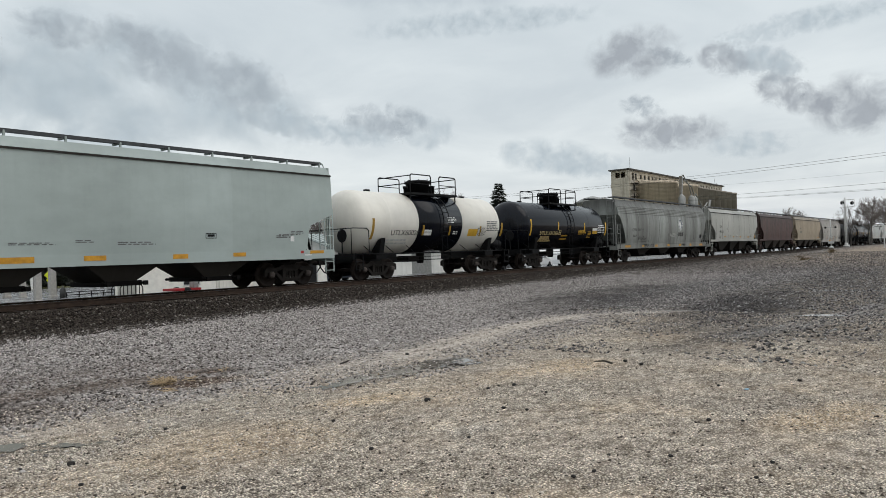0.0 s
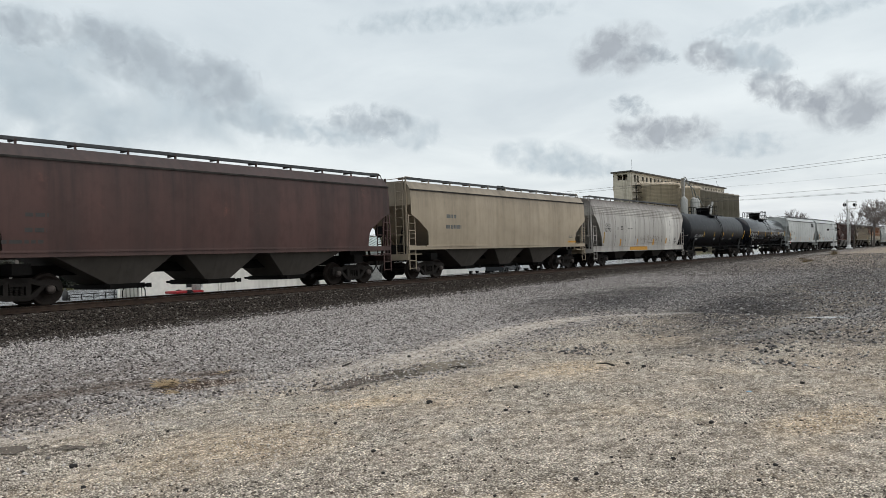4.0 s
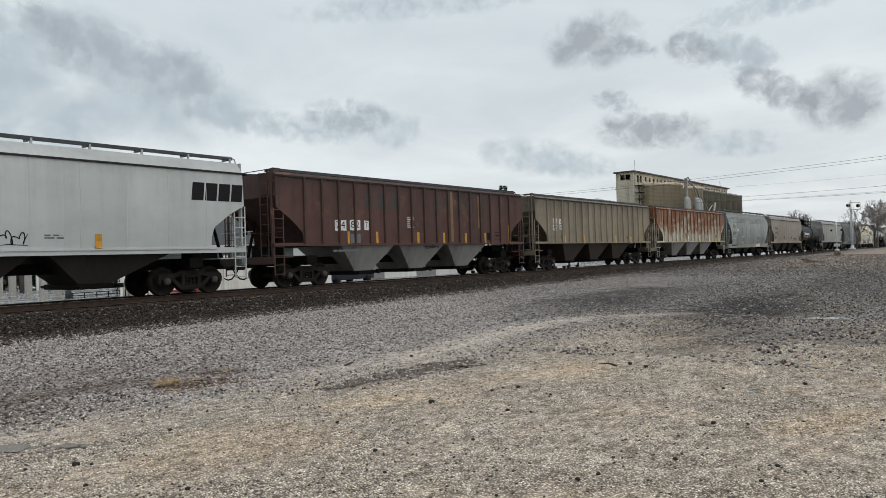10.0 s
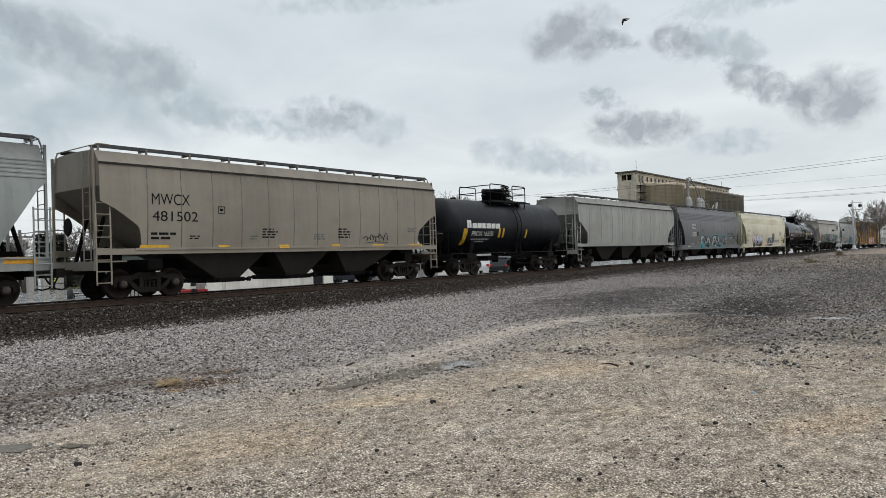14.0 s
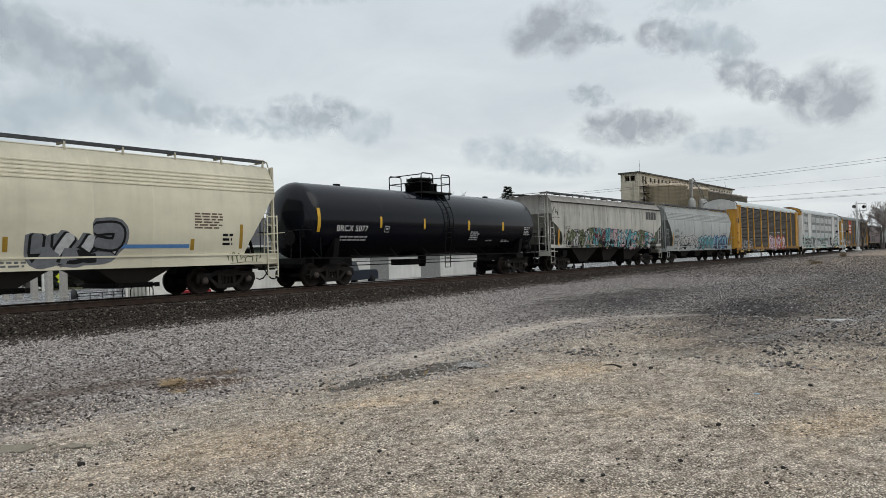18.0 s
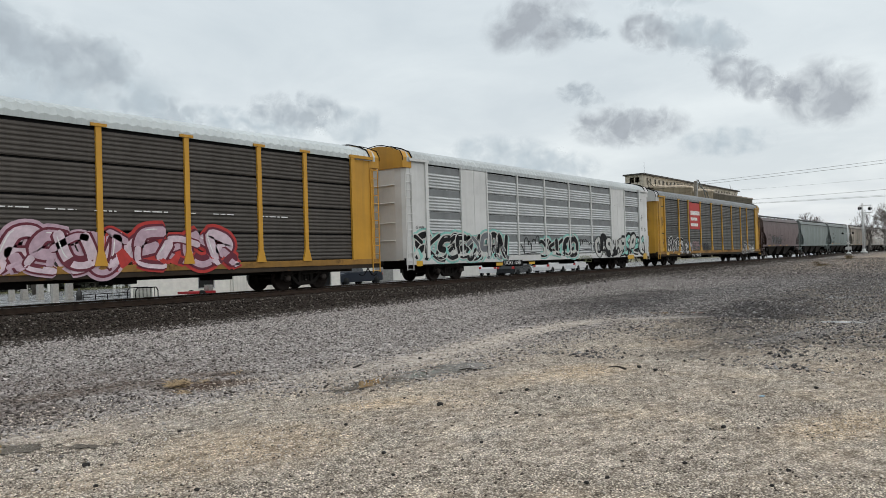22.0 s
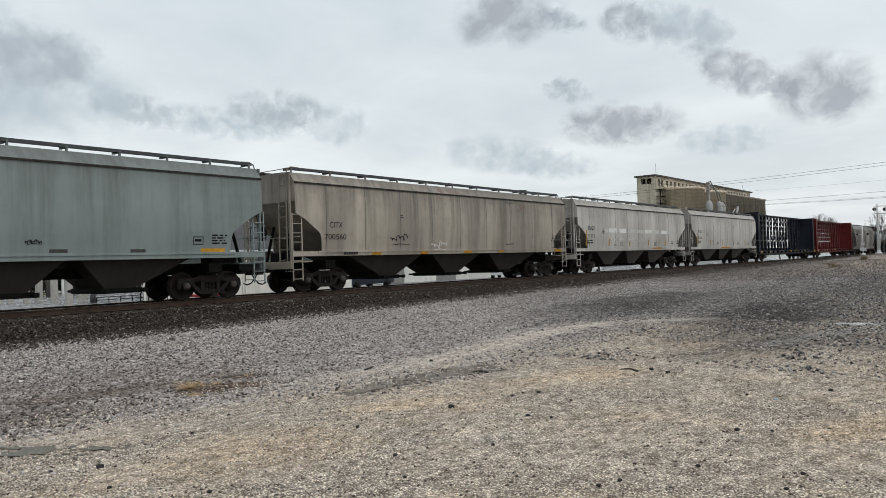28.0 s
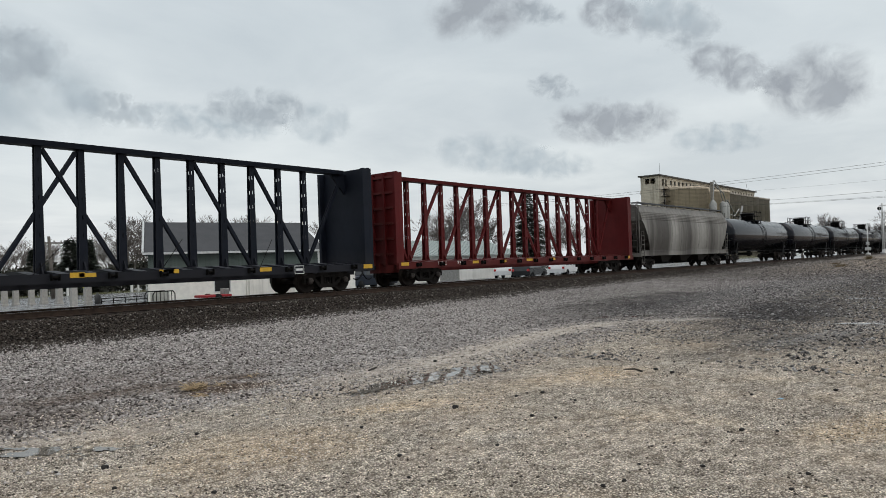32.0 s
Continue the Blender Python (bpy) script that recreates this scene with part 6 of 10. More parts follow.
        if splash:
            for k in range(16):
                a, r = rng.uniform(0, 6.283), rng.uniform(0.9, 1.12)
                x, z = (x0 + x1) / 2 + (x1 - x0) * 0.5 * r * math.cos(a), (z0 + z1) / 2 + h * 0.5 * r * math.sin(a)
                s = rng.uniform(0.06, 0.16)
                vs = [bm_v for bm_v in (drops.verts.new(self.at(x + s * math.cos(a + q) * w, z + s * math.sin(a + q) * w, 0.005)) for q, w in ((0, 1.5), (1.6, 0.45), (3.14, 1.0), (4.7, 0.45)))]
                drops.faces.new(vs)
            part("graffiti_splash", drops, ink(splash), self.car)
        else:
            drops.free()
        for bm, (name, colour, _) in zip(layers, names):
            part(name, bm, ink(colour), self.car)
        part("graffiti_shade", lower, ink(low), self.car)
        part("graffiti_counter", holes, ink(line), self.car)

    STROKES = (((0.92, 0.82, 0.5, 1.0, 0.08, 0.76, 0.5, 0.5, 0.92, 0.24, 0.5, 0.0, 0.05, 0.2),),
               ((0.5, 1.0, 0.1, 0.75, 0.1, 0.25, 0.5, 0.0, 0.9, 0.25, 0.9, 0.75, 0.5, 1.0),),
               ((0.12, 0.0, 0.15, 1.0, 0.8, 0.95, 0.82, 0.55, 0.2, 0.48), (0.4, 0.48, 0.95, 0.0)),
               ((0.0, 0.0, 0.4, 1.0, 0.92, 0.0), (0.2, 0.36, 0.75, 0.4)),
               ((0.95, 1.0, 0.2, 0.96, 0.1, 0.5, 0.75, 0.52), (0.1, 0.5, 0.18, 0.05, 0.95, 0.0)),
               ((0.1, 0.0, 0.14, 1.0, 0.8, 0.05, 0.9, 1.0),),
               ((0.1, 0.0, 0.1, 1.0), (0.9, 1.0, 0.2, 0.5, 0.95, 0.0)),
               ((0.08, 1.0, 0.1, 0.2, 0.5, 0.0, 0.88, 0.2, 0.9, 1.0),))

    def throw_up(self, x0, x1, z0, z1, fills, line="k", halo=None, shine="w", n=5, seed=1, fat=0.28):
        """Fat curved strokes laid tightly over one another, each with its outline, over a sprayed backing."""
        rng = random.Random(seed)
        n = int(n * 1.35 + 0.5)
        cell, h = (x1 - x0) / n, z1 - z0
        fat = min(fat, cell * 0.46, h * 0.26)
        for i in range(n):
            lean, flip = rng.uniform(-0.25, 0.35) * h, rng.random() < 0.45
            wide, low, high = rng.uniform(1.35, 1.75), rng.uniform(0, 0.10) * h, rng.uniform(0, 0.20) * h
            strokes = list(self.STROKES[rng.randrange(len(self.STROKES))])
            if rng.random() < 0.7:
                a = rng.choice((0.0, 1.0))
                strokes.append((0.5, 0.45 + 0.2 * a, 1.05, a, 1.45, a + rng.uniform(-0.1, 0.1)))
            for m, stroke in enumerate(strokes):
                w = fat * (1.0 if m < 2 and len(stroke) != 6 else 0.62)
                ctrl = []
                for k in range(0, len(stroke), 2):
                    u, v = stroke[k], stroke[k + 1]
                    u = 1 - u if flip else u
                    x = x0 + cell * (i + 0.5) + (u - 0.5) * (cell * wide - w) + lean * (v - 0.5)
                    x = min(max(x, x0 - 0.1), x1 + 0.1)
                    z = z0 + fat * 0.62 + low + v * (h - fat * 1.24 - low - high) + rng.uniform(-0.05, 0.05) * h
                    ctrl.append((x, min(max(z, z0 + fat * 0.6), z1 - fat * 0.5)))
                pts = []
                for j in range(len(ctrl) - 1):
                    p0, p1, p2, p3 = ctrl[max(0, j - 1)], ctrl[j], ctrl[j + 1], ctrl[min(len(ctrl) - 1, j + 2)]
                    for q in range(6):
                        t = q / 6
                        x, z = (0.5 * (2 * p1[d] + (p2[d] - p0[d]) * t + (2 * p0[d] - 5 * p1[d] + 4 * p2[d] - p3[d]) * t * t + (3 * p1[d] - p0[d] - 3 * p2[d] + p3[d]) * t ** 3) for d in (0, 1))
                        pts.append((x, max(z, z0 + fat * 0.6)))
                pts.append(ctrl[-1])
                up = 0.009 + 0.0030 * ((i * 2 + m) % 5)
                edge, fill = bmesh.new(), bmesh.new()
                if halo:
                    back = bmesh.new()
                    self.ribbon(back, pts, w * 1.8, 0.0052 + 0.00035 * ((i * 2 + m) % 7))
                    part("graffiti_halo", back, ink(halo), self.car)
                self.ribbon(edge, pts, w * 1.26, up)
                self.ribbon(fill, pts, w * 0.84, up + 0.0014)
                part("graffiti_outline", edge, ink(line), self.car)
                part("graffiti_fill", fill, ink(fills[(i + m) % len(fills)]), self.car)
                if shine and m == 0:
                    bm = bmesh.new()
                    self.ribbon(bm, [(x - w * 0.2, z + w * 0.2) for x, z in pts[2:max(5, len(pts) // 3)]], w * 0.10, up + 0.0026)
                    part("graffiti_shine", bm, ink(shine), self.car)

    def outline_tag(self, x0, x1, z0, z1, c="w", n=5, seed=1):
        """Dark letters drawn round with one pale line."""
        self.throw_up(x0, x1, z0, z1, ("k",), c, None, None, n, seed, 0.24)

    def blocks(self, x0, x1, z0, z1, n, c="k", slant=0.0):
        """A company emblem, as plain slabs of its size and colour."""
        w = (x1 - x0) / n
        for k in range(n):
            lay_bar(self.car, x0 + k * w + w * 0.06, x0 + (k + 1) * w - w * 0.06, z0, z1, ink(c), self.y, "emblem", "", 0.007, slant)


# ---- the train, in the order in which it passes ----
CUTS = [-0.06, 0.819, 1.4525, 2.073, 3.075, 3.932, 4.80, 5.695, 6.575, 7.476, 8.362, 9.235, 10.11, 11.0, 11.88, 12.765, 13.553, 14.381, 15.0, 15.86, 16.737,
        17.668, 18.562, 19.434, 20.292, 21.65, 23.008, 24.406, 25.235, 26.08, 26.912, 27.926, 28.81, 29.70, 30.884, 32.052, 32.96, 33.93, 34.89, 35.855, 36.815, 37.775]
TRAIN = []
BUILT = {}


def slot(i):
    """Middle and length over couplers of the i-th car (from 1)."""
    a, b = CUTS[i - 1] * 21.0, CUTS[i] * 21.0
    return (a + b) / 2, b - a


def tone(r, g, b, k=1.2):
    m = (r + g + b) / 3
    return tuple(min(0.85, c * k) for c in lin(*(m + (c - m) * 0.8 for c in (r, g, b))))


def add(made):
    TRAIN.append(made[0])
    BUILT[len(TRAIN)] = made
    return made


def hop(i, style, paint, label, **kw):
    x, L = slot(i)
    return add(hopper_car(x, L, style, paint, label, **kw))


BLACK_GLOSS = Graph("black_tank_paint")
_n = BLACK_GLOSS.noise(BLACK_GLOSS.coords((0.5, 1, 1)), 1.2, 5)
_r = BLACK_GLOSS.noise(BLACK_GLOSS.coords((6, 3, 0.3)), 1.2, 5)
BLACK_GLOSS = BLACK_GLOSS.done(BLACK_GLOSS.mix(_r, (0.0026, 0.0034, 0.0060), (0.0056, 0.0068, 0.0108)), BLACK_GLOSS.mix(_n, (0.09,) * 3, (0.20,) * 3), 0.0, 0.22)
BLACK_DULL = mat_car("black_satin_tank", (0.0080, 0.0095, 0.0128), 0.1, 0.1, 0, 0.38, 0.0, spec=0.19, dirt_rgb=(0.012, 0.011, 0.010))
WHITE_TANK = mat_car("cream_white_tank", (0.78, 0.75, 0.68), 0.03, 0.10, 0, 0.38, 0.0, dirt_rgb=(0.30, 0.24, 0.17))


def build_train():
    grey = mat_car("pale_green_grey", tone(164, 177, 173, 1.08), 0.04, 0.06, 0, 0.4, 0.15, seed=1)
    hop(1, "smooth", grey, "clean pale green-grey covered hopper car with smooth sides")
    x, L = slot(2)
    add(tank_car(x, L, 1.43, 2.58, WHITE_TANK, "cream-white tank car with a broad black middle band", inset=0.3, bands=((None, -1.72, WHITE_TANK), (-1.72, 1.72, BLACK_GLOSS), (1.72, None, WHITE_TANK))))
    x, L = slot(3)
    add(tank_car(x, L, 1.43, 2.58, BLACK_GLOSS, "glossy black tank car with yellow stencils", inset=0.3))
    hop(4, "acf", mat_car("dirty_grey_hopper", tone(154, 158, 152, 1.1), 0.3, 0.8, 0.05, 0.45, 0.6, bands=0.5, seed=2), "grime-streaked grey covered hopper car with a blue diamond emblem", seams=9)
    hop(5, "trinity", mat_car("light_grey_hopper", tone(172, 172, 164, 1.08), 0.08, 0.12, 0, 0.45, 0.2, seed=3), "light grey covered hopper car with black markings", seams=8)
    hop(6, "trinity", mat_car("brown_red_hopper", tone(92, 62, 57, 1.1), 0.35, 0.9, 0.38, 0.5, 0.5, bands=0.45, rust_rgb=(0.17, 0.075, 0.058), dirt_rgb=(0.035, 0.026, 0.024), seed=4), "faded maroon-brown covered hopper car, heavily sooted", bay_mat=M["bay_worn"])
    hop(7, "trinity", mat_car("tan_rust_hopper", tone(176, 158, 132, 1.05), 0.15, 0.35, 0.25, 0.5, 0.4, rust_rgb=(0.30, 0.13, 0.04), seed=5), "tan covered hopper car with orange rust blooms", bay_mat=M["bay_worn"])
    hop(8, "acf", mat_car("streaky_white_hopper", tone(214, 210, 202, 1.1), 0.18, 0.8, 0.10, 0.5, 0.9, bands=0.36, dirt_rgb=(0.12, 0.10, 0.088), seed=6), "dirty off-white covered hopper car with dark run-off streaks", seams=9)
    x, L = slot(9)
    add(tank_car(x, L, 1.55, 2.68, BLACK_DULL, "long satin-black tank car with white stencils"))
    x, L = slot(10)
    add(tank_car(x, L, 1.55, 2.68, BLACK_GLOSS, "long glossy black tank car with scrawled tags"))
    for i in (11, 12):
        hop(i, "trinity", mat_car("clean_light_grey", tone(184, 188, 186, 1.02), 0.06, 0.16, 0, 0.40, 0.15, seed=i), "light grey covered hopper car with a bold black emblem", seams=11, crease=True)
    hop(13, "ribbed", mat_car("maroon_ribbed", tone(100, 64, 57, 1.1), 0.3, 0.8, 0.48, 0.6, 0.5, bands=0.3, rust_rgb=(0.15, 0.075, 0.042), dirt_rgb=(0.040, 0.030, 0.026), seed=7), "faded maroon ribbed covered hopper car, rust-stained", ribs=17, bay_mat=M["bay_grey"])
    hop(14, "ribbed", mat_car("olive_tan_ribbed", tone(146, 132, 110, 1.12), 0.28, 0.85, 0.30, 0.6, 0.4, seed=8), "brownish-grey ribbed covered hopper car", ribs=17, bay_mat=M["bay_brown"])
    hop(15, "ribbed", mat_car("rust_white_ribbed", tone(190, 180, 158, 1.02), 0.12, 0.6, 0.98, 0.6, 0.1, 0.36, rust_rgb=(0.155, 0.038, 0.004), seed=9), "white ribbed covered hopper car largely eaten by orange rust", ribs=17, bay_mat=M["bay_grey"])
    hop(16, "acf", mat_car("mid_grey_hopper", tone(146, 153, 149, 1.08), 0.14, 0.38, 0.0, 0.42, 0.6, bands=0.25, seed=10), "mid-grey covered hopper car with black markings", seams=9)
    hop(17, "trinity", mat_car("taupe_hopper", tone(150, 140, 124, 1.05), 0.12, 0.2, 0.0, 0.5, 0.3, seed=11), "taupe covered hopper car with yellow sill reflectors", seams=12)
    x, L = slot(18)
    add(tank_car(x, L, 1.43, 2.58, BLACK_DULL, "short black tank car with a white emblem"))
    hop(19, "trinity", mat_car("grey_white_hopper", tone(164, 164, 156, 1.05), 0.2, 0.3, 0.0, 0.5, 0.4, seed=12), "light grey covered hopper car, slightly soiled", seams=9)
    hop(20, "acf", mat_car("dark_grey_hopper", tone(108, 110, 113, 1.05), 0.15, 0.25, 0.0, 0.42, 0.3, seed=13), "dark grey covered hopper car with turquoise graffiti", seams=5)
    hop(21, "acf", mat_car("cream_hopper", tone(212, 204, 176, 1.08), 0.05, 0.12, 0.0, 0.45, 0.2, seed=14), "cream covered hopper car with purple bubble graffiti")
    x, L = slot(22)
    add(tank_car(x, L, 1.55, 2.68, BLACK_GLOSS, "long black tank car with white stencils"))
    hop(23, "trinity", mat_car("graffiti_white_hopper", tone(190, 187, 176, 1.12), 0.22, 0.6, 0.0, 0.5, 0.8, dirt_rgb=(0.115, 0.10, 0.088), seed=15), "off-white covered hopper car with a long graffiti mural", seams=8)
    hop(24, "acf", mat_car("pale_grey_hopper", tone(166, 171, 168, 1.08), 0.1, 0.3, 0.0, 0.45, 0.4, seed=16), "pale grey covered hopper car with blue and white graffiti", seams=7)
    gold = mat_car("golden_yellow", (0.60, 0.31, 0.035), 0.05, 0.28, 0.22, 0.5, 0.05, rust_rgb=(0.16, 0.06, 0.012), seed=17)
    gold2 = mat_car("dull_golden_yellow", (0.60, 0.33, 0.04), 0.10, 0.4, 0.24, 0.5, 0.1, rust_rgb=(0.14, 0.06, 0.015), seed=18)
    rust_sill = mat_car("rusty_black_sill", (0.040, 0.026, 0.016), 0.4, 0.5, 0.55, 0.7, 0.0, rust_rgb=(0.13, 0.055, 0.012), dirt_rgb=(0.012, 0.010, 0.009), seed=19, spec=0.15)
    strip = mat_car("rust_bitten_yellow", (0.50, 0.25, 0.035), 0.45, 0.6, 0.62, 0.6, 0.0, rust_rgb=(0.055, 0.026, 0.010), seed=47)
    # screen zinc again, its flat bands' darker reflection painted in as a darker base
    M["dull_zinc"] = mat_car("zinc_band_dim_reflection", (0.24, 0.255, 0.26), 0.15, 0.3, 0, 0.45, 0.0, seed=46)
    scr_brown = mat_car("brown_grey_screen", (0.105, 0.097, 0.090), 0.4, 0.6, 0, 0.6, 0.2, dirt_rgb=(0.035, 0.031, 0.028), seed=20, spec=0.15)
    scr_grey = mat_car("galvanised_screen", (0.58, 0.60, 0.605), 0.12, 0.15, 0, 0.38, 0.0, seed=21)
    scr_old = mat_car("weathered_grey_screen", (0.135, 0.142, 0.14), 0.35, 0.7, 0.12, 0.55, 0.2, seed=22)
    zinc = mat_car("zinc_roof", (0.50, 0.54, 0.54), 0.05, 0.1, 0, 0.35, 0.0, seed=23)
    zinc2 = mat_car("dull_zinc_roof", (0.20, 0.212, 0.215), 0.1, 0.2, 0, 0.4, 0.0, seed=24)
    zinc_b = mat_car("bright_zinc_roof", (0.46, 0.49, 0.49), 0.05, 0.1, 0, 0.35, 0.0, seed=44)
    silver = mat_car("silver_white", (0.66, 0.66, 0.645), 0.06, 0.10, 0, 0.4, 0.0, seed=25)
    white_cap = mat_car("white_cap", (0.62, 0.62, 0.60), 0.1, 0.2, 0, 0.5, 0.0, seed=26)
    posts = [-9.25, -7.08, -4.2, -1.32, 1.56, 4.43, 7.3, 9.42]
    x, L = slot(25)
    add(autorack_car(x, L, gold, scr_brown, zinc, "golden-yellow autorack car with brown-grey side screens and graffiti", posts, rust_sill, (white_cap, gold), strip=strip))
    x, L = slot(26)
    add(autorack_car(x, L, silver, scr_grey, zinc_b, "silver-white autorack car with galvanised screens and black graffiti", posts, M["steel_dark"], (gold, silver),
                     blank=((-9.3, -7.0), (7.2, 9.5)), narrow_posts=True, lift=0.2, band=True, strip_low=0.80))
    x, L = slot(27)
    add(autorack_car(x, L, gold2, scr_old, zinc2, "dull yellow autorack car with grey screens and a red panel", posts, rust_sill, (white_cap, gold2), slit=0.03, strip=strip))
    hop(28, "trinity", mat_car("maroon_grey_hopper", tone(114, 95, 95, 1.05), 0.25, 0.5, 0.1, 0.5, 0.5, rust_rgb=(0.16, 0.05, 0.045), seed=27), "sooty maroon-grey covered hopper car", seams=8)
    green = mat_car("sea_green_hopper", tone(124, 137, 134, 1.08), 0.12, 0.55, 0.0, 0.5, 0.4, seed=28)
    hop(29, "trinity", green, "sea-green covered hopper car with dark streaks")
    hop(30, "trinity", green, "sea-green covered hopper car with dark streaks")
    hop(31, "trinity", mat_car("tan_rusty_hopper", tone(178, 166, 149, 1.12), 0.26, 0.7, 0.30, 0.5, 0.5, 0.15, bands=0.4, rust_rgb=(0.12, 0.052, 0.022), seed=29), "tan covered hopper car with rust blooms and dark streaks", seams=9)
    hop(32, "trinity", mat_car("warm_grey_hopper", tone(192, 187, 179, 1.1), 0.12, 0.5, 0.0, 0.5, 0.5, bands=0.22, dirt_rgb=(0.10, 0.085, 0.072), seed=30), "warm light grey covered hopper car", seams=9, bay_mat=M["bay_worn"])
    hop(33, "trinity", mat_car("warm_grey_hopper_b", tone(190, 186, 179, 1.1), 0.12, 0.45, 0.0, 0.5, 0.4, bands=0.3, dirt_rgb=(0.12, 0.105, 0.09), seed=31), "warm light grey covered hopper car", seams=9, bay_mat=M["bay_worn"])
    x, L = slot(34)
    add(centerbeam_car(x, L, mat_car("blue_black", (0.0085, 0.0115, 0.020), 0.2, 0.2, 0.0, 0.5, 0.0, seed=32, spec=0.15, dirt_rgb=(0.015, 0.015, 0.017)), "empty blue-black centerbeam flat car"))
    x, L = slot(35)
    add(centerbeam_car(x, L, mat_car("oxide_red", (0.115, 0.0095, 0.010), 0.2, 0.4, 0.0, 0.5, 0.0, seed=33, spec=0.18, dirt_rgb=(0.03, 0.006, 0.006)), "empty oxide-red centerbeam flat car"))
    hop(36, "acf", mat_car("soot_banded_hopper", tone(156, 152, 144, 1.08), 0.25, 0.7, 0.05, 0.5, 0.4, bands=0.92, dirt_rgb=(0.050, 0.042, 0.036), seed=34), "grey covered hopper car with broad soot stains", seams=9)
    for i in range(37, len(CUTS)):
        x, L = slot(i)
        add(tank_car(x, L, 1.55, 2.68, BLACK_GLOSS, "long glossy black tank car at the tail of the train"))


M["bay_worn"] = mat_car("worn_bay_sheet", (0.105, 0.094, 0.084), 0.4, 0.6, 0.1, 0.65, 0.0, dirt_rgb=(0.025, 0.022, 0.020), seed=44, spec=0.15)
# near-black sheet, the default for hopper bays whatever the body paint
M["bay_dark"] = mat_car("dark_bay_sheet", (0.036, 0.033, 0.030), 0.3, 0.4, 0.0, 0.7, 0.0, dirt_rgb=(0.012, 0.011, 0.010), seed=43, spec=0.12)
M["bay_grey"] = mat_car("grey_bay_sheet", (0.40, 0.39, 0.37), 0.3, 0.6, 0.1, 0.6, 0.0, seed=40)
M["bay_brown"] = mat_car("brown_bay_sheet", (0.060, 0.043, 0.032), 0.4, 0.5, 0.1, 0.6, 0.0, seed=41)
build_train()


def build_marks():
    s = Side(BUILT[1])
    s.bar(-3.66, -2.78, 1.15, 1.32, "o")
    s.bar(-1.42, -0.75, 1.17, 1.32, "o")
    s.bar(1.45, 2.00, 1.16, 1.31, "o")
    s.bar(3.77, 4.30, 1.18, 1.32, "o")
    s.frame_box(2.67, 3.09, 1.82, 2.00, "k")
    s.print_(-3.44, -2.12, 1.64, 1.73, 2, "g")
    s.print_(-1.65, -0.99, 1.70, 1.80, 2, "g")
    s.print_(-0.39, 0.95, 1.62, 1.74, 2, "g")
    s.print_(5.79, 6.61, 1.82, 1.99, 2, "g")
    s.bar(7.32, 8.03, 1.22, 1.34, "o")
    s.bar(6.85, 7.00, 1.24, 1.34, "red")
    s.bar(7.04, 7.40, 0.97, 1.20, "w", "placard")
    s.print_(6.36, 7.00, 1.93, 2.11, 3, "g")
    s.print_(5.67, 6.04, 1.82, 1.94, 2, "g")
    s.bar(6.35, 6.53, 1.70, 1.90, "w", "placard")
    s = Side(BUILT[2])
    s.text("UTLX600284", -3.59, -1.42, 1.95, 2.19, "k")
    s.print_(-4.13, -2.14, 1.52, 1.81, 2, "w")
    s.bar(-4.87, -4.72, 1.77, 2.68, "dull")
    s.bar(-1.41, -1.28, 1.95, 2.42, "dull")
    s.bar(0.64, 0.78, 1.95, 2.42, "dull")
    s.bar(3.29, 3.41, 1.91, 2.42, "dull")
    s.bar(5.28, 5.46, 1.91, 2.63, "dull")
    s.bar(2.28, 3.10, 1.91, 2.27, "y", "placard")
    s.bar(-1.26, -0.69, 1.95, 2.21, "w", "placard")
    s.print_(0.50, 1.28, 2.55, 2.86, 4, "w")
    s.print_(0.99, 1.37, 1.98, 2.18, 2, "w")
    s.text("POTASSIUM", 3.09, 3.78, 2.23, 2.35, "k")
    s.text("HYDROXIDE", 3.10, 3.90, 2.08, 2.20, "k")
    s.text("SOLUTION", 3.13, 3.82, 1.94, 2.06, "k")
    s.print_(3.91, 5.05, 2.16, 2.72, 6, "g")
    s.diamond(4.65, 1.38, 0.18, "w")
    s = Side(BUILT[3])
    s.text("UTLX 631266", -3.55, -1.36, 1.98, 2.21, "cream")
    s.print_(-3.39, -1.88, 1.57, 1.92, 3, "cream")
    s.frame_box(-1.25, -0.97, 1.98, 2.25, "cream")
    s.bar(-4.73, -4.59, 1.95, 2.89, "y")
    s.bar(-1.46, -1.32, 2.29, 2.78, "y")
    s.bar(2.08, 2.21, 2.32, 2.78, "y")
    s.bar(5.28, 5.44, 1.96, 2.85, "y")
    s.bar(-0.85, -0.03, 1.70, 1.98, "y", "placard")
    s.print_(1.33, 2.54, 2.01, 2.32, 4, "y")
    s.bar(3.34, 4.08, 2.27, 2.44, "w", "placard")
    s.bar(3.37, 4.11, 2.06, 2.27, "y", "placard")
    s.print_(4.18, 5.20, 2.10, 2.67, 5, "w")
    s.diamond(5.33, 1.44, 0.18, "w")
    s.print_(2.71, 3.30, 1.78, 2.23, 5, "y")
    s = Side(BUILT[4])
    s.text("DMIX 6044", -7.43, -5.77, 2.27, 2.50, "soot")
    s.frame_box(-5.56, -5.33, 2.27, 2.51, "soot")
    s.print_(-7.29, -6.47, 1.85, 2.01, 2, "soot")
    s.bar(-8.55, -7.59, 1.08, 1.23, "o")
    s.bar(-5.47, -4.99, 1.08, 1.22, "o")
    s.bar(-2.80, -2.27, 1.07, 1.23, "o")
    s.bar(-0.08, 0.45, 1.08, 1.24, "o")
    s.bar(2.62, 3.15, 1.06, 1.24, "o")
    s.bar(5.27, 5.76, 1.06, 1.24, "o")
    s.bar(7.90, 8.76, 1.05, 1.22, "o")
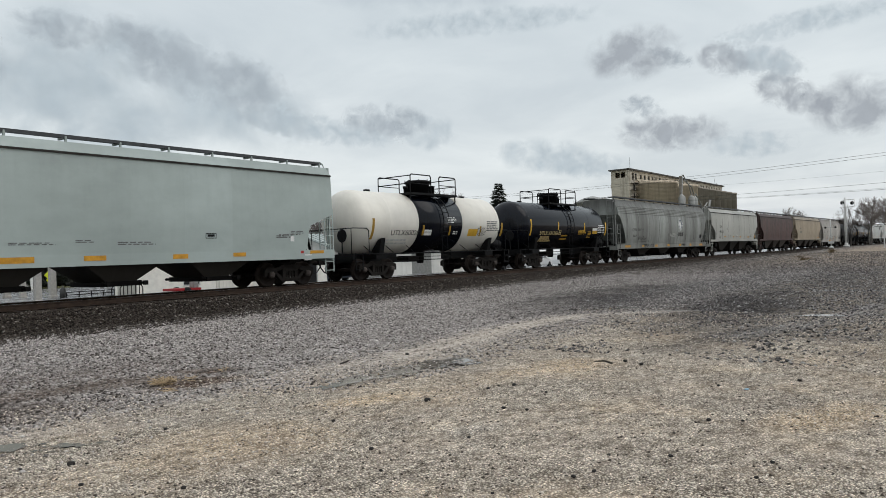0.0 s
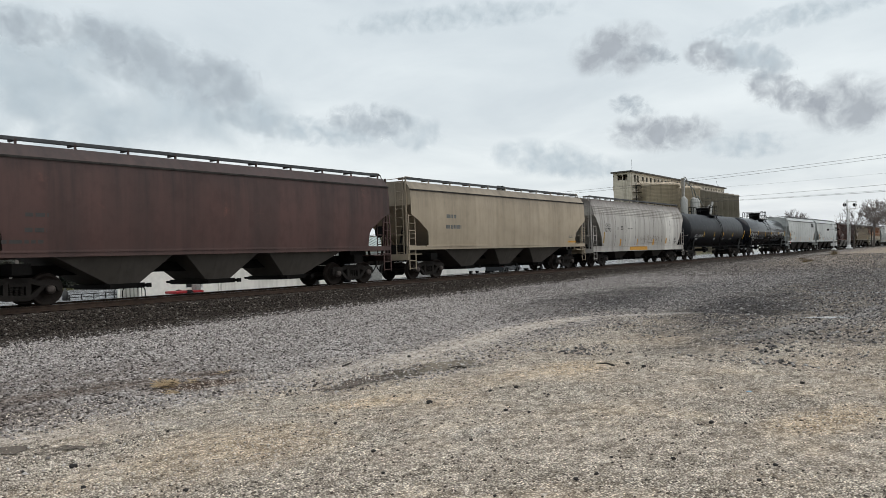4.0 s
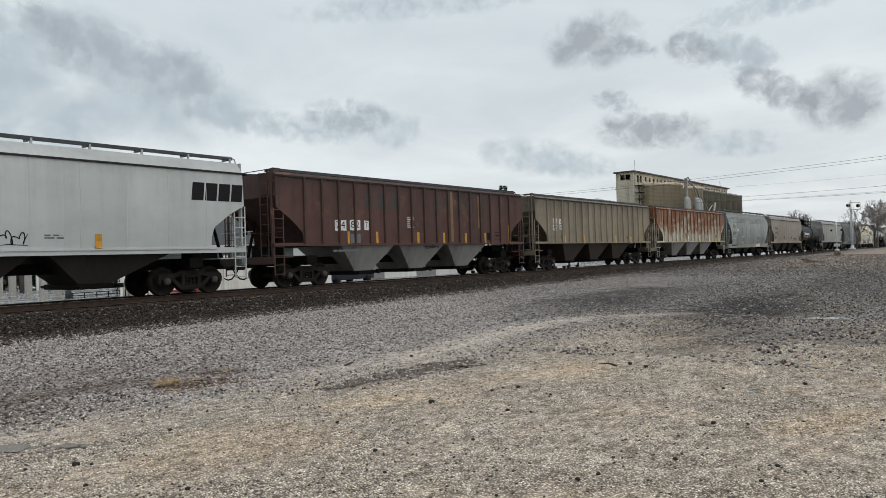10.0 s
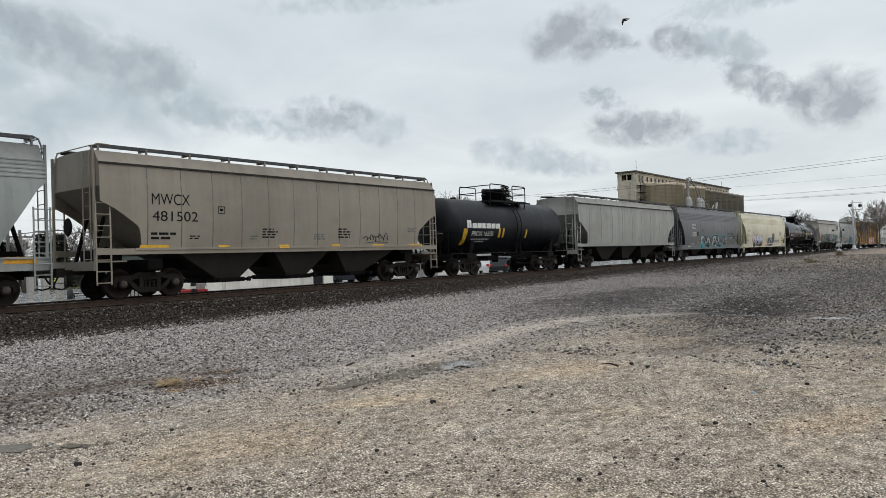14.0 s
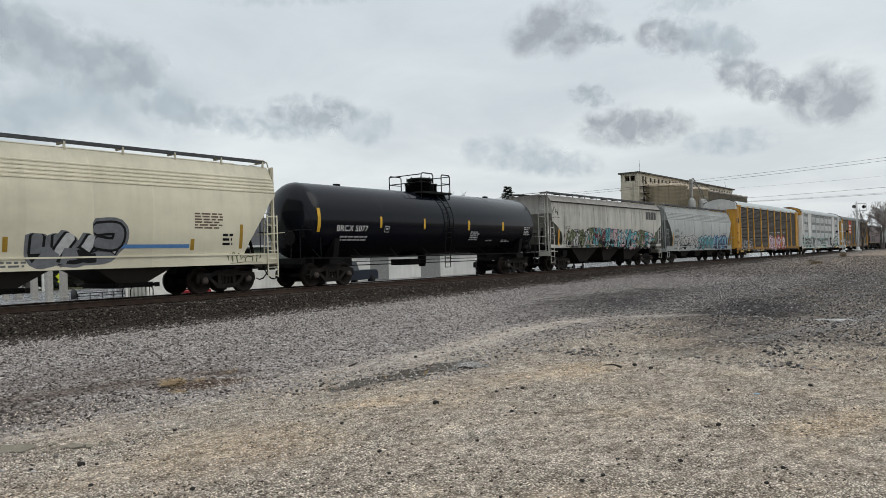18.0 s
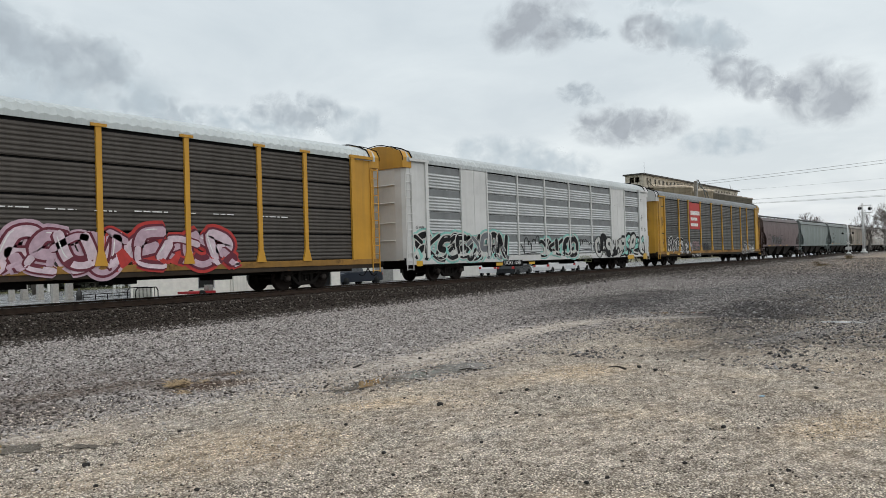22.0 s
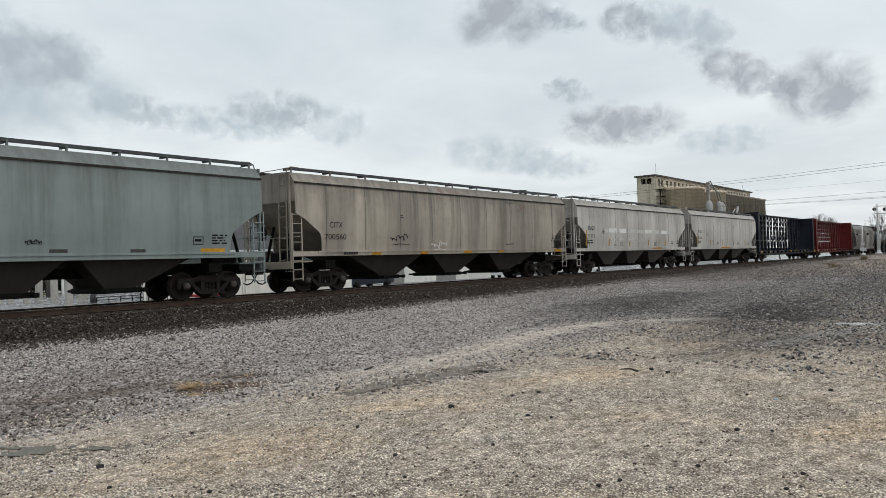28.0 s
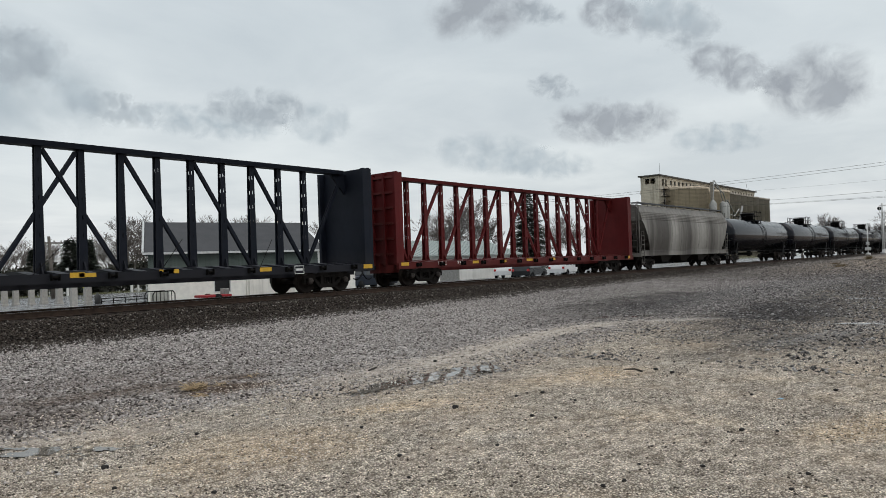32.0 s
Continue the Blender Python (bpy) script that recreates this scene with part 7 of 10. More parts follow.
    s.diamond(2.77, 2.91, 0.56, "w")
    s.diamond(2.76, 2.91, 0.49, "n")
    s.diamond(2.62, 2.80, 0.37, "w")
    s.blocks(2.17, 3.45, 1.89, 2.21, 3, "soot")
    s.scribble(-6.26, -4.61, 1.48, 1.91, "soot", .03, 3)
    s.scribble(-4.93, -4.01, 1.04, 1.33, "k", .03, 4)
    s.scribble(-3.82, -2.96, 1.05, 1.33, "k", .03, 5)
    s.scribble(3.21, 4.21, 1.04, 1.30, "k", .03, 6)
    s.scribble(0.28, 1.57, 1.85, 2.16, "pale", .03, 7)
    s.bar(7.74, 8.17, 1.74, 2.05, "k", "placard")
    s = Side(BUILT[5])
    s.text("CBFX", -5.79, -4.90, 2.67, 2.93, "k")
    s.text("490507", -5.88, -4.39, 2.20, 2.46, "k")
    s.print_(-5.85, -5.13, 1.85, 1.96, 1, "g")
    s.print_(-5.86, -5.14, 1.67, 1.80, 1, "g")
    s.frame_box(-3.44, -3.20, 2.55, 2.79, "k")
    s.bar(-4.20, -3.71, 1.79, 1.89, "o")
    s.bar(-1.30, -0.83, 1.78, 1.88, "o")
    s.bar(1.19, 1.69, 1.75, 1.88, "o")
    s.bar(4.19, 4.71, 1.74, 1.88, "o")
    s.bar(6.85, 7.29, 1.75, 1.98, "o")
    s.print_(-2.34, -1.91, 1.78, 2.00, 4, "g")
    s.print_(0.00, 0.40, 1.78, 2.03, 4, "g")
    s.print_(5.15, 5.99, 1.79, 2.07, 3, "g")
    s.bar(0.07, 0.37, 1.92, 2.03, "w", "patch")
    s.print_(2.93, 3.29, 1.78, 1.88, 2, "g")
    s = Side(BUILT[6])
    s.print_(-6.51, -5.64, 2.47, 2.67, 1, "soot")
    s.print_(-6.53, -5.71, 2.03, 2.26, 1, "soot")
    s.print_(-7.12, -5.73, 1.73, 1.91, 1, "soot")
    s = Side(BUILT[7])
    s.print_(-6.03, -5.06, 2.82, 3.14, 1, "g")
    s.print_(-6.08, -4.62, 2.31, 2.64, 1, "g")
    s.bar(6.42, 7.47, 1.64, 1.75, "o")
    s.print_(6.46, 7.05, 1.93, 2.08, 2, "g")
    s = Side(BUILT[8])
    s.text("CSYX", -6.90, -6.09, 2.66, 2.91, "k")
    s.text("12773", -6.97, -6.03, 2.35, 2.60, "k")
    s.bar(-7.17, -7.01, 1.56, 2.32, "dull")
    s.bar(-4.43, -4.23, 1.38, 1.85, "o")
    s.bar(-1.41, -1.27, 1.40, 1.85, "o")
    s.bar(1.66, 1.95, 1.40, 1.85, "o")
    s.bar(4.37, 4.58, 1.48, 1.93, "o")
    s.bar(-2.63, 0.69, 1.03, 1.29, "o", "patch")
    s.print_(-4.99, -4.68, 2.50, 2.67, 2, "g")
    s.print_(-4.40, -3.89, 2.49, 2.78, 3, "k")
    s.print_(-3.21, -2.29, 2.54, 2.67, 1, "g")
    s.scribble(-0.93, 3.08, 1.54, 2.23, "brown", .025, 11)
    s.print_(6.25, 6.71, 1.46, 1.97, 4, "k")
    s = Side(BUILT[9])
    s.text("ADMX 28389", -6.94, -5.34, 2.01, 2.24, "silver")
    s.frame_box(-5.13, -4.84, 2.00, 2.27, "silver")
    s.print_(-6.94, -5.67, 1.73, 1.95, 2, "silver")
    s.bar(-4.56, -4.42, 2.04, 2.50, "y")
    s.bar(-1.55, -1.43, 2.03, 2.49, "y")
    s.bar(1.18, 1.31, 2.04, 2.51, "y")
    s.bar(4.35, 4.49, 2.03, 2.48, "y")
    s.bar(8.34, 8.51, 1.90, 2.69, "y")
    s.print_(1.26, 1.86, 1.71, 1.95, 3, "silver")
    s.print_(3.62, 4.49, 1.76, 1.94, 2, "silver")
    s.bar(-1.28, -0.99, 1.78, 1.95, "silver", "placard")
    s.frame_box(7.00, 7.58, 1.66, 1.93, "silver")
    s = Side(BUILT[10])
    s.text("SHQX 9781", -7.00, -4.93, 1.87, 2.09, "w")
    s.print_(-6.88, -5.10, 1.60, 1.82, 2, "silver")
    s.frame_box(-4.58, -4.29, 1.89, 2.14, "silver")
    s.bar(-7.98, -7.82, 2.01, 2.92, "y")
    s.bar(-4.68, -4.57, 2.30, 2.65, "y")
    s.bar(-1.49, -1.35, 2.17, 2.73, "y")
    s.bar(1.14, 1.26, 2.28, 2.64, "y")
    s.bar(4.82, 4.97, 2.33, 2.70, "y")
    s.bar(7.88, 8.08, 2.18, 2.76, "y")
    s.scribble(-7.79, -6.99, 2.16, 2.60, "silver", .025, 21)
    s.scribble(-6.93, -4.64, 2.20, 2.49, "silver", .022, 22)
    s.scribble(-4.06, -1.61, 1.85, 2.30, "slate", .035, 23)
    s.scribble(-0.05, 1.03, 2.00, 2.50, "silver", .025, 24)
    s.scribble(1.46, 4.61, 2.01, 2.57, "silver", .022, 25)
    s.scribble(4.88, 6.41, 2.16, 2.77, "silver", .025, 26)
    s.scribble(1.85, 6.08, 1.57, 1.94, "slate", .025, 27)
    s.scribble(-0.08, 1.01, 3.07, 3.57, "silver", .02, 28)
    s.bar(6.61, 7.79, 2.17, 2.67, "green", "placard")
    s.print_(6.66, 7.77, 2.20, 2.64, 5, "pale")
    s = Side(BUILT[11])
    s.text("GACX", -7.11, -6.28, 2.64, 2.87, "k")
    s.text("7467", -7.12, -6.49, 2.21, 2.44, "k")
    s.frame_box(-5.38, -5.11, 2.41, 2.66, "k")
    s.print_(-7.16, -6.20, 1.64, 1.91, 2, "k")
    s.bar(-7.72, -7.56, 1.61, 2.53, "o")
    s.bar(-4.71, -4.57, 1.58, 2.03, "o")
    s.bar(-1.76, -1.59, 1.55, 2.01, "o")
    s.bar(1.34, 1.49, 1.54, 2.00, "o")
    s.bar(4.29, 4.44, 1.55, 1.98, "o")
    s.bar(7.27, 7.39, 1.59, 2.46, "o")
    s.blocks(5.58, 7.23, 3.43, 4.00, 4, "k", .12)
    s.bar(-7.44, -7.26, 1.29, 1.42, "red", "placard")
    s.bar(-7.44, -7.06, 1.16, 1.29, "w", "placard")
    s = Side(BUILT[12])
    s.text("GACX", -6.72, -5.78, 2.49, 2.76, "k")
    s.text("7453", -6.73, -6.00, 2.16, 2.42, "k")
    s.frame_box(-5.44, -5.16, 2.25, 2.49, "k")
    s.print_(-6.73, -5.62, 1.80, 2.05, 2, "k")
    s.bar(-6.98, -6.74, 1.62, 2.50, "o")
    s.bar(-3.47, -3.28, 1.59, 1.98, "o")
    s.bar(0.08, 0.27, 1.57, 2.02, "o")
    s.bar(3.19, 3.40, 1.57, 1.99, "o")
    s.scribble(-2.74, -1.77, 1.53, 2.01, "k", .03, 31)
    s.scribble(0.34, 1.35, 1.67, 2.07, "k", .03, 32)
    s.print_(-4.39, -3.46, 1.86, 2.02, 2, "g")
    s.print_(1.77, 2.31, 1.84, 1.99, 2, "g")
    s.print_(-0.62, -0.03, 1.84, 1.98, 2, "g")
    s.blocks(6.35, 8.39, 3.14, 3.74, 4, "k", .12)
    s = Side(BUILT[13])
    s.blocks(-3.91, -3.43, 3.17, 3.80, 1, "soot")
    s.blocks(-3.15, -2.53, 3.18, 3.81, 1, "soot")
    s.blocks(-2.24, -1.62, 3.17, 3.83, 1, "soot")
    s.blocks(0.69, 1.19, 3.19, 3.82, 1, "soot")
    s.blocks(1.70, 1.88, 3.19, 3.81, 1, "soot")
    s.blocks(2.50, 3.02, 3.15, 3.78, 1, "soot")
    s.blocks(3.37, 3.84, 3.18, 3.78, 1, "soot")
    s.patch(-3.79, -3.58, 3.31, 3.65, "brown")
    s.patch(-2.97, -2.71, 3.34, 3.63, "brown")
    s.patch(-2.07, -1.80, 3.35, 3.66, "brown")
    s.patch(-5.67, -5.03, 2.19, 2.62, "w")
    s.patch(-4.83, -4.22, 2.22, 2.64, "w")
    s.patch(-3.99, -3.71, 2.23, 2.62, "w")
    s.text("74", -5.59, -5.10, 2.29, 2.58, "k")
    s.text("82", -4.76, -4.29, 2.32, 2.60, "k")
    s.text("7", -3.91, -3.78, 2.31, 2.59, "k")
    s.patch(2.02, 2.22, 1.69, 4.2, "dried")
    s.bar(-4.98, -4.86, 1.66, 2.16, "o")
    s.bar(-3.28, -3.15, 1.67, 2.16, "o")
    s.bar(-0.55, -0.39, 1.65, 2.16, "o")
    s.bar(1.38, 1.53, 1.66, 2.15, "o")
    s.bar(3.17, 3.31, 1.66, 2.14, "o")
    s.bar(4.87, 5.01, 1.65, 2.16, "o")
    s.bar(7.16, 7.33, 1.66, 2.59, "o")
    s.patch(-4.83, -4.23, 1.68, 2.05, "slate")
    s.print_(-1.23, -0.69, 2.35, 2.86, 6, "pale")
    s.patch(4.34, 4.46, 2.4, 4.02, "dried")
    s.patch(5.11, 5.48, 1.80, 2.18, "k")
    s.frame_box(5.82, 6.31, 1.83, 2.21, "k")
    s.print_(-5.80, -4.41, 1.31, 1.45, 1, "slate")
    s.scribble(-0.12, 1.05, 1.42, 1.57, "k", .03, 41)
    s = Side(BUILT[14])
    s.patch(-6.47, -6.00, 2.79, 3.09, "w")
    s.patch(-5.73, -5.45, 2.76, 3.07, "w")
    s.patch(-6.51, -5.99, 2.37, 2.70, "w")
    s.patch(-5.68, -5.25, 2.42, 2.72, "w")
    s.text("AE", -6.42, -6.03, 2.82, 3.04, "k")
    s.text("X", -5.66, -5.48, 2.79, 3.02, "k")
    s.text("192", -6.49, -6.01, 2.42, 2.66, "k")
    s.text("90", -5.65, -5.27, 2.47, 2.68, "k")
    s.bar(-5.05, -4.93, 1.63, 2.11, "y")
    s.bar(-2.51, -2.37, 1.63, 2.11, "y")
    s.bar(2.25, 2.40, 1.61, 2.10, "y")
    s.bar(4.80, 4.96, 1.62, 2.04, "y")
    s.bar(7.04, 7.20, 1.61, 2.38, "y")
    s.frame_box(4.14, 4.57, 1.78, 2.08, "k")
    s.print_(-6.38, -6.14, 1.83, 2.07, 2, "soot")
    s.print_(-5.58, -5.33, 1.86, 2.11, 2, "soot")
    s = Side(BUILT[15])
    s.text("AEX", -7.14, -6.81, 3.04, 3.24, "k")
    s.text("14880", -7.20, -6.69, 2.54, 2.76, "k")
    s.bar(-7.23, -6.71, 1.78, 2.04, "y")
    s.bar(-4.83, -4.28, 1.60, 1.75, "y")
    s.bar(-2.28, -1.70, 1.60, 1.75, "y")
    s.bar(1.52, 2.11, 1.59, 1.74, "y")
    s.bar(4.13, 4.67, 1.60, 1.76, "y")
    s.bar(6.45, 7.06, 1.61, 1.86, "y")
    s.bar(-7.38, -7.27, 1.65, 2.60, "w")
    s.bar(-4.19, -4.05, 1.62, 2.16, "w")
    s.bar(-1.58, -1.44, 1.63, 2.15, "w")
    s.bar(1.28, 1.42, 1.63, 2.16, "w")
    s.bar(3.98, 4.10, 1.62, 2.11, "w")
    s.bar(7.06, 7.21, 1.63, 2.61, "w")
    s.frame_box(5.77, 6.24, 1.95, 2.22, "k")
    s.frame_box(-4.74, -4.48, 2.56, 2.81, "k")
    s.print_(-6.33, -6.10, 1.94, 2.17, 3, "g")
    s.print_(-0.42, 0.28, 1.96, 2.07, 2, "g")
    s.scribble(7.34, 8.20, 2.87, 3.45, "brown", .03, 45)
    s = Side(BUILT[16])
    s.patch(-6.43, -5.02, 2.30, 3.38, "silver")
    s.text("AEQX", -6.25, -5.25, 2.97, 3.34, "k")
    s.text("816931", -6.29, -5.20, 2.28, 2.62, "k")
    s.patch(-4.98, -4.29, 2.63, 2.92, "pale")
    s.patch(-3.25, -2.29, 1.48, 2.16, "silver")
    s.patch(-6.53, -5.29, 1.86, 1.99, "silver")
    s.patch(2.92, 3.48, 1.65, 2.30, "silver")
    s.frame_box(-4.09, -3.81, 2.04, 2.30, "k")
    s.bar(-7.33, -6.37, 1.21, 1.37, "o")
    s.blocks(-6.35, -5.17, 1.15, 1.29, 12, "k")
    s.bar(-4.92, -4.58, 1.12, 1.31, "k", "placard")
    s.bar(-4.86, -4.65, 1.15, 1.27, "w", "placard")
    s.bar(-3.73, -3.27, 1.13, 1.27, "o")
    s.bar(-0.38, 0.32, 1.18, 1.32, "o")
    s.bar(1.53, 2.03, 1.21, 1.37, "o")
    s.bar(6.42, 7.28, 1.18, 1.37, "o")
    s.patch(2.43, 4.16, 1.04, 1.37, "w")
    s.frame_box(4.91, 5.50, 1.68, 2.04, "k")
    s.scribble(-2.69, -2.33, 1.68, 2.14, "k", .03, 51)
    s.scribble(2.97, 3.44, 1.71, 2.16, "k", .035, 52)
    s = Side(BUILT[17])
    s.text("MWCX", -6.32, -4.98, 2.95, 3.32, "k")
    s.text("481502", -6.31, -4.69, 2.43, 2.76, "k")
    s.frame_box(-3.91, -3.64, 2.71, 2.97, "k")
    s.print_(-6.35, -5.41, 1.82, 2.10, 2, "k")
    s.print_(-4.99, -4.60, 1.84, 1.99, 2, "k")
    s.bar(-6.72, -5.73, 1.50, 1.67, "y")
    s.bar(-3.89, -3.44, 1.50, 1.65, "y")
    s.bar(-1.28, -0.83, 1.51, 1.65, "y")
    s.bar(1.35, 1.80, 1.48, 1.65, "y")
    s.bar(3.88, 4.43, 1.49, 1.64, "y")
    s.print_(-2.06, -1.33, 1.88, 2.26, 4, "k")
    s.print_(1.68, 2.41, 1.88, 2.31, 4, "k")
    s.print_(-2.59, -2.19, 1.82, 2.00, 2, "g")
    s.print_(0.39, 1.07, 1.82, 2.07, 3, "g")
    s.scribble(3.11, 4.64, 1.71, 2.13, "k", .035, 55)
    s.bar(6.04, 6.99, 1.48, 1.64, "y")
    s.bar(3.69, 4.18, 1.50, 1.64, "y")
    s.print_(5.94, 6.63, 2.16, 2.38, 3, "g")
    s = Side(BUILT[18])
    s.blocks(-4.08, -1.53, 2.42, 2.68, 6, "w", .1)
    s.blocks(-4.51, -4.13, 2.43, 2.82, 2, "w")
    s.text("PROX 16878", -4.04, -2.12, 2.03, 2.27, "w")
    s.print_(-4.00, -2.33, 1.69, 1.92, 2, "silver")
    s.bar(-4.78, -4.45, 1.57, 2.39, "y")
    s.bar(-1.61, -1.43, 1.95, 2.44, "y")
    s.bar(-1.23, -1.06, 1.95, 2.44, "y")
    s.bar(1.12, 1.27, 1.95, 2.40, "y")
    s = Side(BUILT[20])
    s.patch(-5.62, -4.67, 2.76, 3.12, "pale")
    s.bar(-4.67, -4.60, 2.78, 3.12, "k", "patch")
    s.text("HKRX", -5.59, -4.71, 2.80, 3.07, "k")
    s.patch(-5.61, -4.46, 2.12, 2.45, "pale")
    s.bar(-4.46, -4.08, 2.13, 2.47, "k", "patch")
    s.text("500543", -5.58, -4.49, 2.17, 2.42, "k")
    s.frame_box(-3.11, -2.86, 2.46, 2.73, "k")
    s.print_(-5.65, -4.77, 1.27, 1.52, 2, "pale")
    s.bar(-4.10, -3.67, 1.44, 1.57, "o")
    s.bar(3.88, 4.44, 1.42, 1.59, "o")
    s.bar(7.16, 7.62, 1.36, 1.58, "o")
    s.patch(-6.51, -5.82, 1.17, 1.29, "pale")
    s.throw_up(-3.29, 3.94, 1.06, 2.24, ("silver", "slate"), "k", "turq", "w", 7, 61, 0.34)
    s.scribble(-2.48, -2.14, 1.79, 1.97, "k", .03, 62)
    s.scribble(4.33, 6.36, 2.10, 2.61, "k", .04, 63)
    s.scribble(3.14, 3.70, 1.84, 2.04, "k", .03, 64)
    s.frame_box(5.33, 5.82, 1.85, 2.14, "w")
    s.print_(6.16, 6.77, 1.84, 2.19, 3, "k")
    s = Side(BUILT[21])
    s.text("ACFX", -7.50, -6.68, 2.62, 2.86, "brown")
    s.text("37216", -7.51, -6.69, 2.16, 2.42, "brown")
    s.frame_box(-5.47, -5.19, 2.40, 2.67, "brown")
    s.print_(-7.54, -6.83, 1.61, 1.83, 2, "brown")
    s.bar(-7.82, -7.70, 1.53, 2.44, "dull")
    s.bar(-5.78, -5.66, 1.50, 1.94, "dull")
    s.bar(-0.06, 0.07, 1.51, 1.92, "dull")
    s.bar(5.55, 5.69, 1.50, 1.87, "dull")
    s.bar(7.45, 7.58, 1.54, 2.38, "dull")
    s.bubble(-5.54, -1.70, 0.94, 2.44, "lilac", "purple", "k", "w", "flame", 3, 71)
    s.throw_up(0.70, 3.00, 1.0, 2.40, ("slate", "silver"), "k", "slate", None, 2, 75, 0.50)
    s.bar(2.83, 5.51, 1.58, 1.70, "blue", "stripe")
    s.print_(5.68, 6.84, 2.20, 2.76, 6, "brown")
    s.print_(6.77, 7.19, 1.63, 2.09, 3, "k")
    s.scribble(6.95, 8.48, 1.04, 1.48, "olive", .03, 73)
    s.scribble(-1.96, -1.45, 1.02, 1.86, "flame", .05, 74)
    s.scribble(-4.46, -3.76, 2.02, 2.43, "flame", .05, 75)
    s.print_(-0.46, 0.61, 1.07, 1.27, 2, "g")
    s = Side(BUILT[22])
    s.text("BRCX 5077", -7.03, -5.26, 2.21, 2.45, "w")
    s.print_(-6.78, -5.14, 1.80, 2.05, 2, "silver")
    s.bar(-8.08, -7.92, 2.16, 3.10, "y")
    s.bar(-4.54, -4.41, 2.37, 2.85, "y")
    s.bar(-1.62, -1.50, 2.35, 2.83, "y")
    s.bar(1.82, 1.98, 2.34, 2.81, "y")
    s.bar(4.88, 5.04, 2.35, 2.81, "y")
    s.frame_box(-4.24, -3.94, 2.18, 2.45, "silver")
    s.print_(2.10, 2.97, 1.83, 2.30, 5, "silver")
    s.print_(3.63, 4.27, 1.78, 1.89, 1, "silver")
    s.print_(5.06, 5.99, 1.75, 1.89, 2, "silver")
    s.print_(7.08, 7.74, 2.11, 2.58, 5, "silver")
    s = Side(BUILT[23])
    s.text("GACX", -7.02, -6.27, 2.50, 2.73, "k")
    s.text("8123", -7.04, -6.33, 2.00, 2.26, "k")
    s.frame_box(-5.38, -5.12, 2.25, 2.52, "k")
    s.blocks(5.45, 7.42, 3.38, 3.95, 4, "soot", .12)
    s.bar(-7.70, -7.53, 1.55, 2.50, "o")
    s.scribble(-8.46, -7.55, 3.19, 3.88, "k", .045, 81)
    s.print_(-7.08, -6.58, 1.61, 1.82, 2, "g")
    s.mural(-6.57, -3.86, 1.37, 2.54, ("olive", "silver", "olive"), "k", "tan", "w", 4, 82)
    s.mural(-3.98, -0.89, 1.32, 2.67, ("turq", "maroon", "olive"), "k", "pink", "w", 4, 83)
    s.mural(-1.03, 2.77, 1.26, 2.63, ("silver", "turq", "pink"), "k", None, "w", 4, 84)
    s.mural(2.59, 7.15, 1.19, 2.65, ("turq", "olive", "silver"), "k", "pink", "w", 4, 85)
    s.bar(-4.68, -4.52, 1.53, 2.03, "o")
    s.bar(-1.70, -1.51, 1.49, 2.01, "o")
    s.bar(1.33, 1.51, 1.51, 1.97, "o")
    s.bar(4.43, 4.59, 1.45, 1.96, "o")
    s = Side(BUILT[24])
    s.text("ACFX", -6.74, -5.91, 2.52, 2.74, "k")
    s.text("69831", -6.77, -5.79, 2.03, 2.27, "k")
    s.frame_box(-5.47, -5.18, 2.28, 2.54, "k")
    s.print_(-6.80, -5.12, 1.53, 1.79, 2, "g")
    s.bar(-7.20, -7.07, 1.40, 2.37, "o")
    s.blocks(-6.74, -6.05, 1.11, 1.24, 7, "g")
    s.throw_up(-5.93, -1.31, 1.0, 2.37, ("pale", "silver"), "k", "pale", None, 5, 91, 0.36)
    s.throw_up(-1.24, 2.65, 1.0, 2.36, ("turq", "sky"), "k", "slate", "w", 5, 92, 0.32)
    s.throw_up(2.84, 7.04, 1.0, 2.39, ("sky", "blue"), "k", "n", "w", 5, 93, 0.34)
    s.bar(-4.88, -4.70, 1.42, 1.90, "o")
    s.bar(-2.42, -2.25, 1.44, 1.88, "o")
    s.bar(-0.12, 0.06, 1.41, 1.86, "o")
    s.bar(1.98, 2.17, 1.41, 1.86, "o")
    s.print_(5.53, 6.85, 2.38, 2.53, 2, "g")
    s = Side(BUILT[25])
    s.bar(-7.80, -4.58, 0.64, 0.92, "k", "patch")
    s.text("TTGX", -7.67, -7.15, 0.72, 0.88, "w")
    s.text("964116", -6.13, -5.09, 0.72, 0.90, "w")
    s.text("R1", -3.88, -3.43, 0.71, 0.89, "w")
    s.outline_tag(-11.75, -7.86, 0.79, 2.14, "silver", 5, 101)
    s.bar(-12.16, -11.14, 0.68, 0.81, "y")
    s.bar(-9.49, -8.99, 0.73, 0.88, "y")
    s.bar(-6.84, -6.29, 0.84, 0.97, "y")
    s.bar(-4.58, -4.07, 0.70, 0.84, "y")
    s.bar(-13.16, -12.28, 3.62, 3.92, "brown", "emblem")
    s.scribble(-13.13, -12.41, 2.16, 2.80, "k", .05, 102)
    s.scribble(-13.13, -12.39, 1.45, 1.84, "k", .05, 103)
    s.throw_up(-1.12, 2.07, 0.76, 2.38, ("blush", "rose"), "maroon", "rose", "w", 3, 104, 0.40)
    s.throw_up(1.90, 6.12, 0.76, 2.40, ("blush", "rose"), "maroon", "red", "w", 4, 105, 0.40)
    s.print_(-1.10, -0.35, 2.74, 2.80, 1, "w")
    s.print_(0.03, 0.94, 2.72, 2.78, 1, "w")
    s.print_(1.41, 2.25, 2.71, 2.77, 1, "w")
    s.print_(2.63, 3.84, 2.73, 2.80, 1, "w")
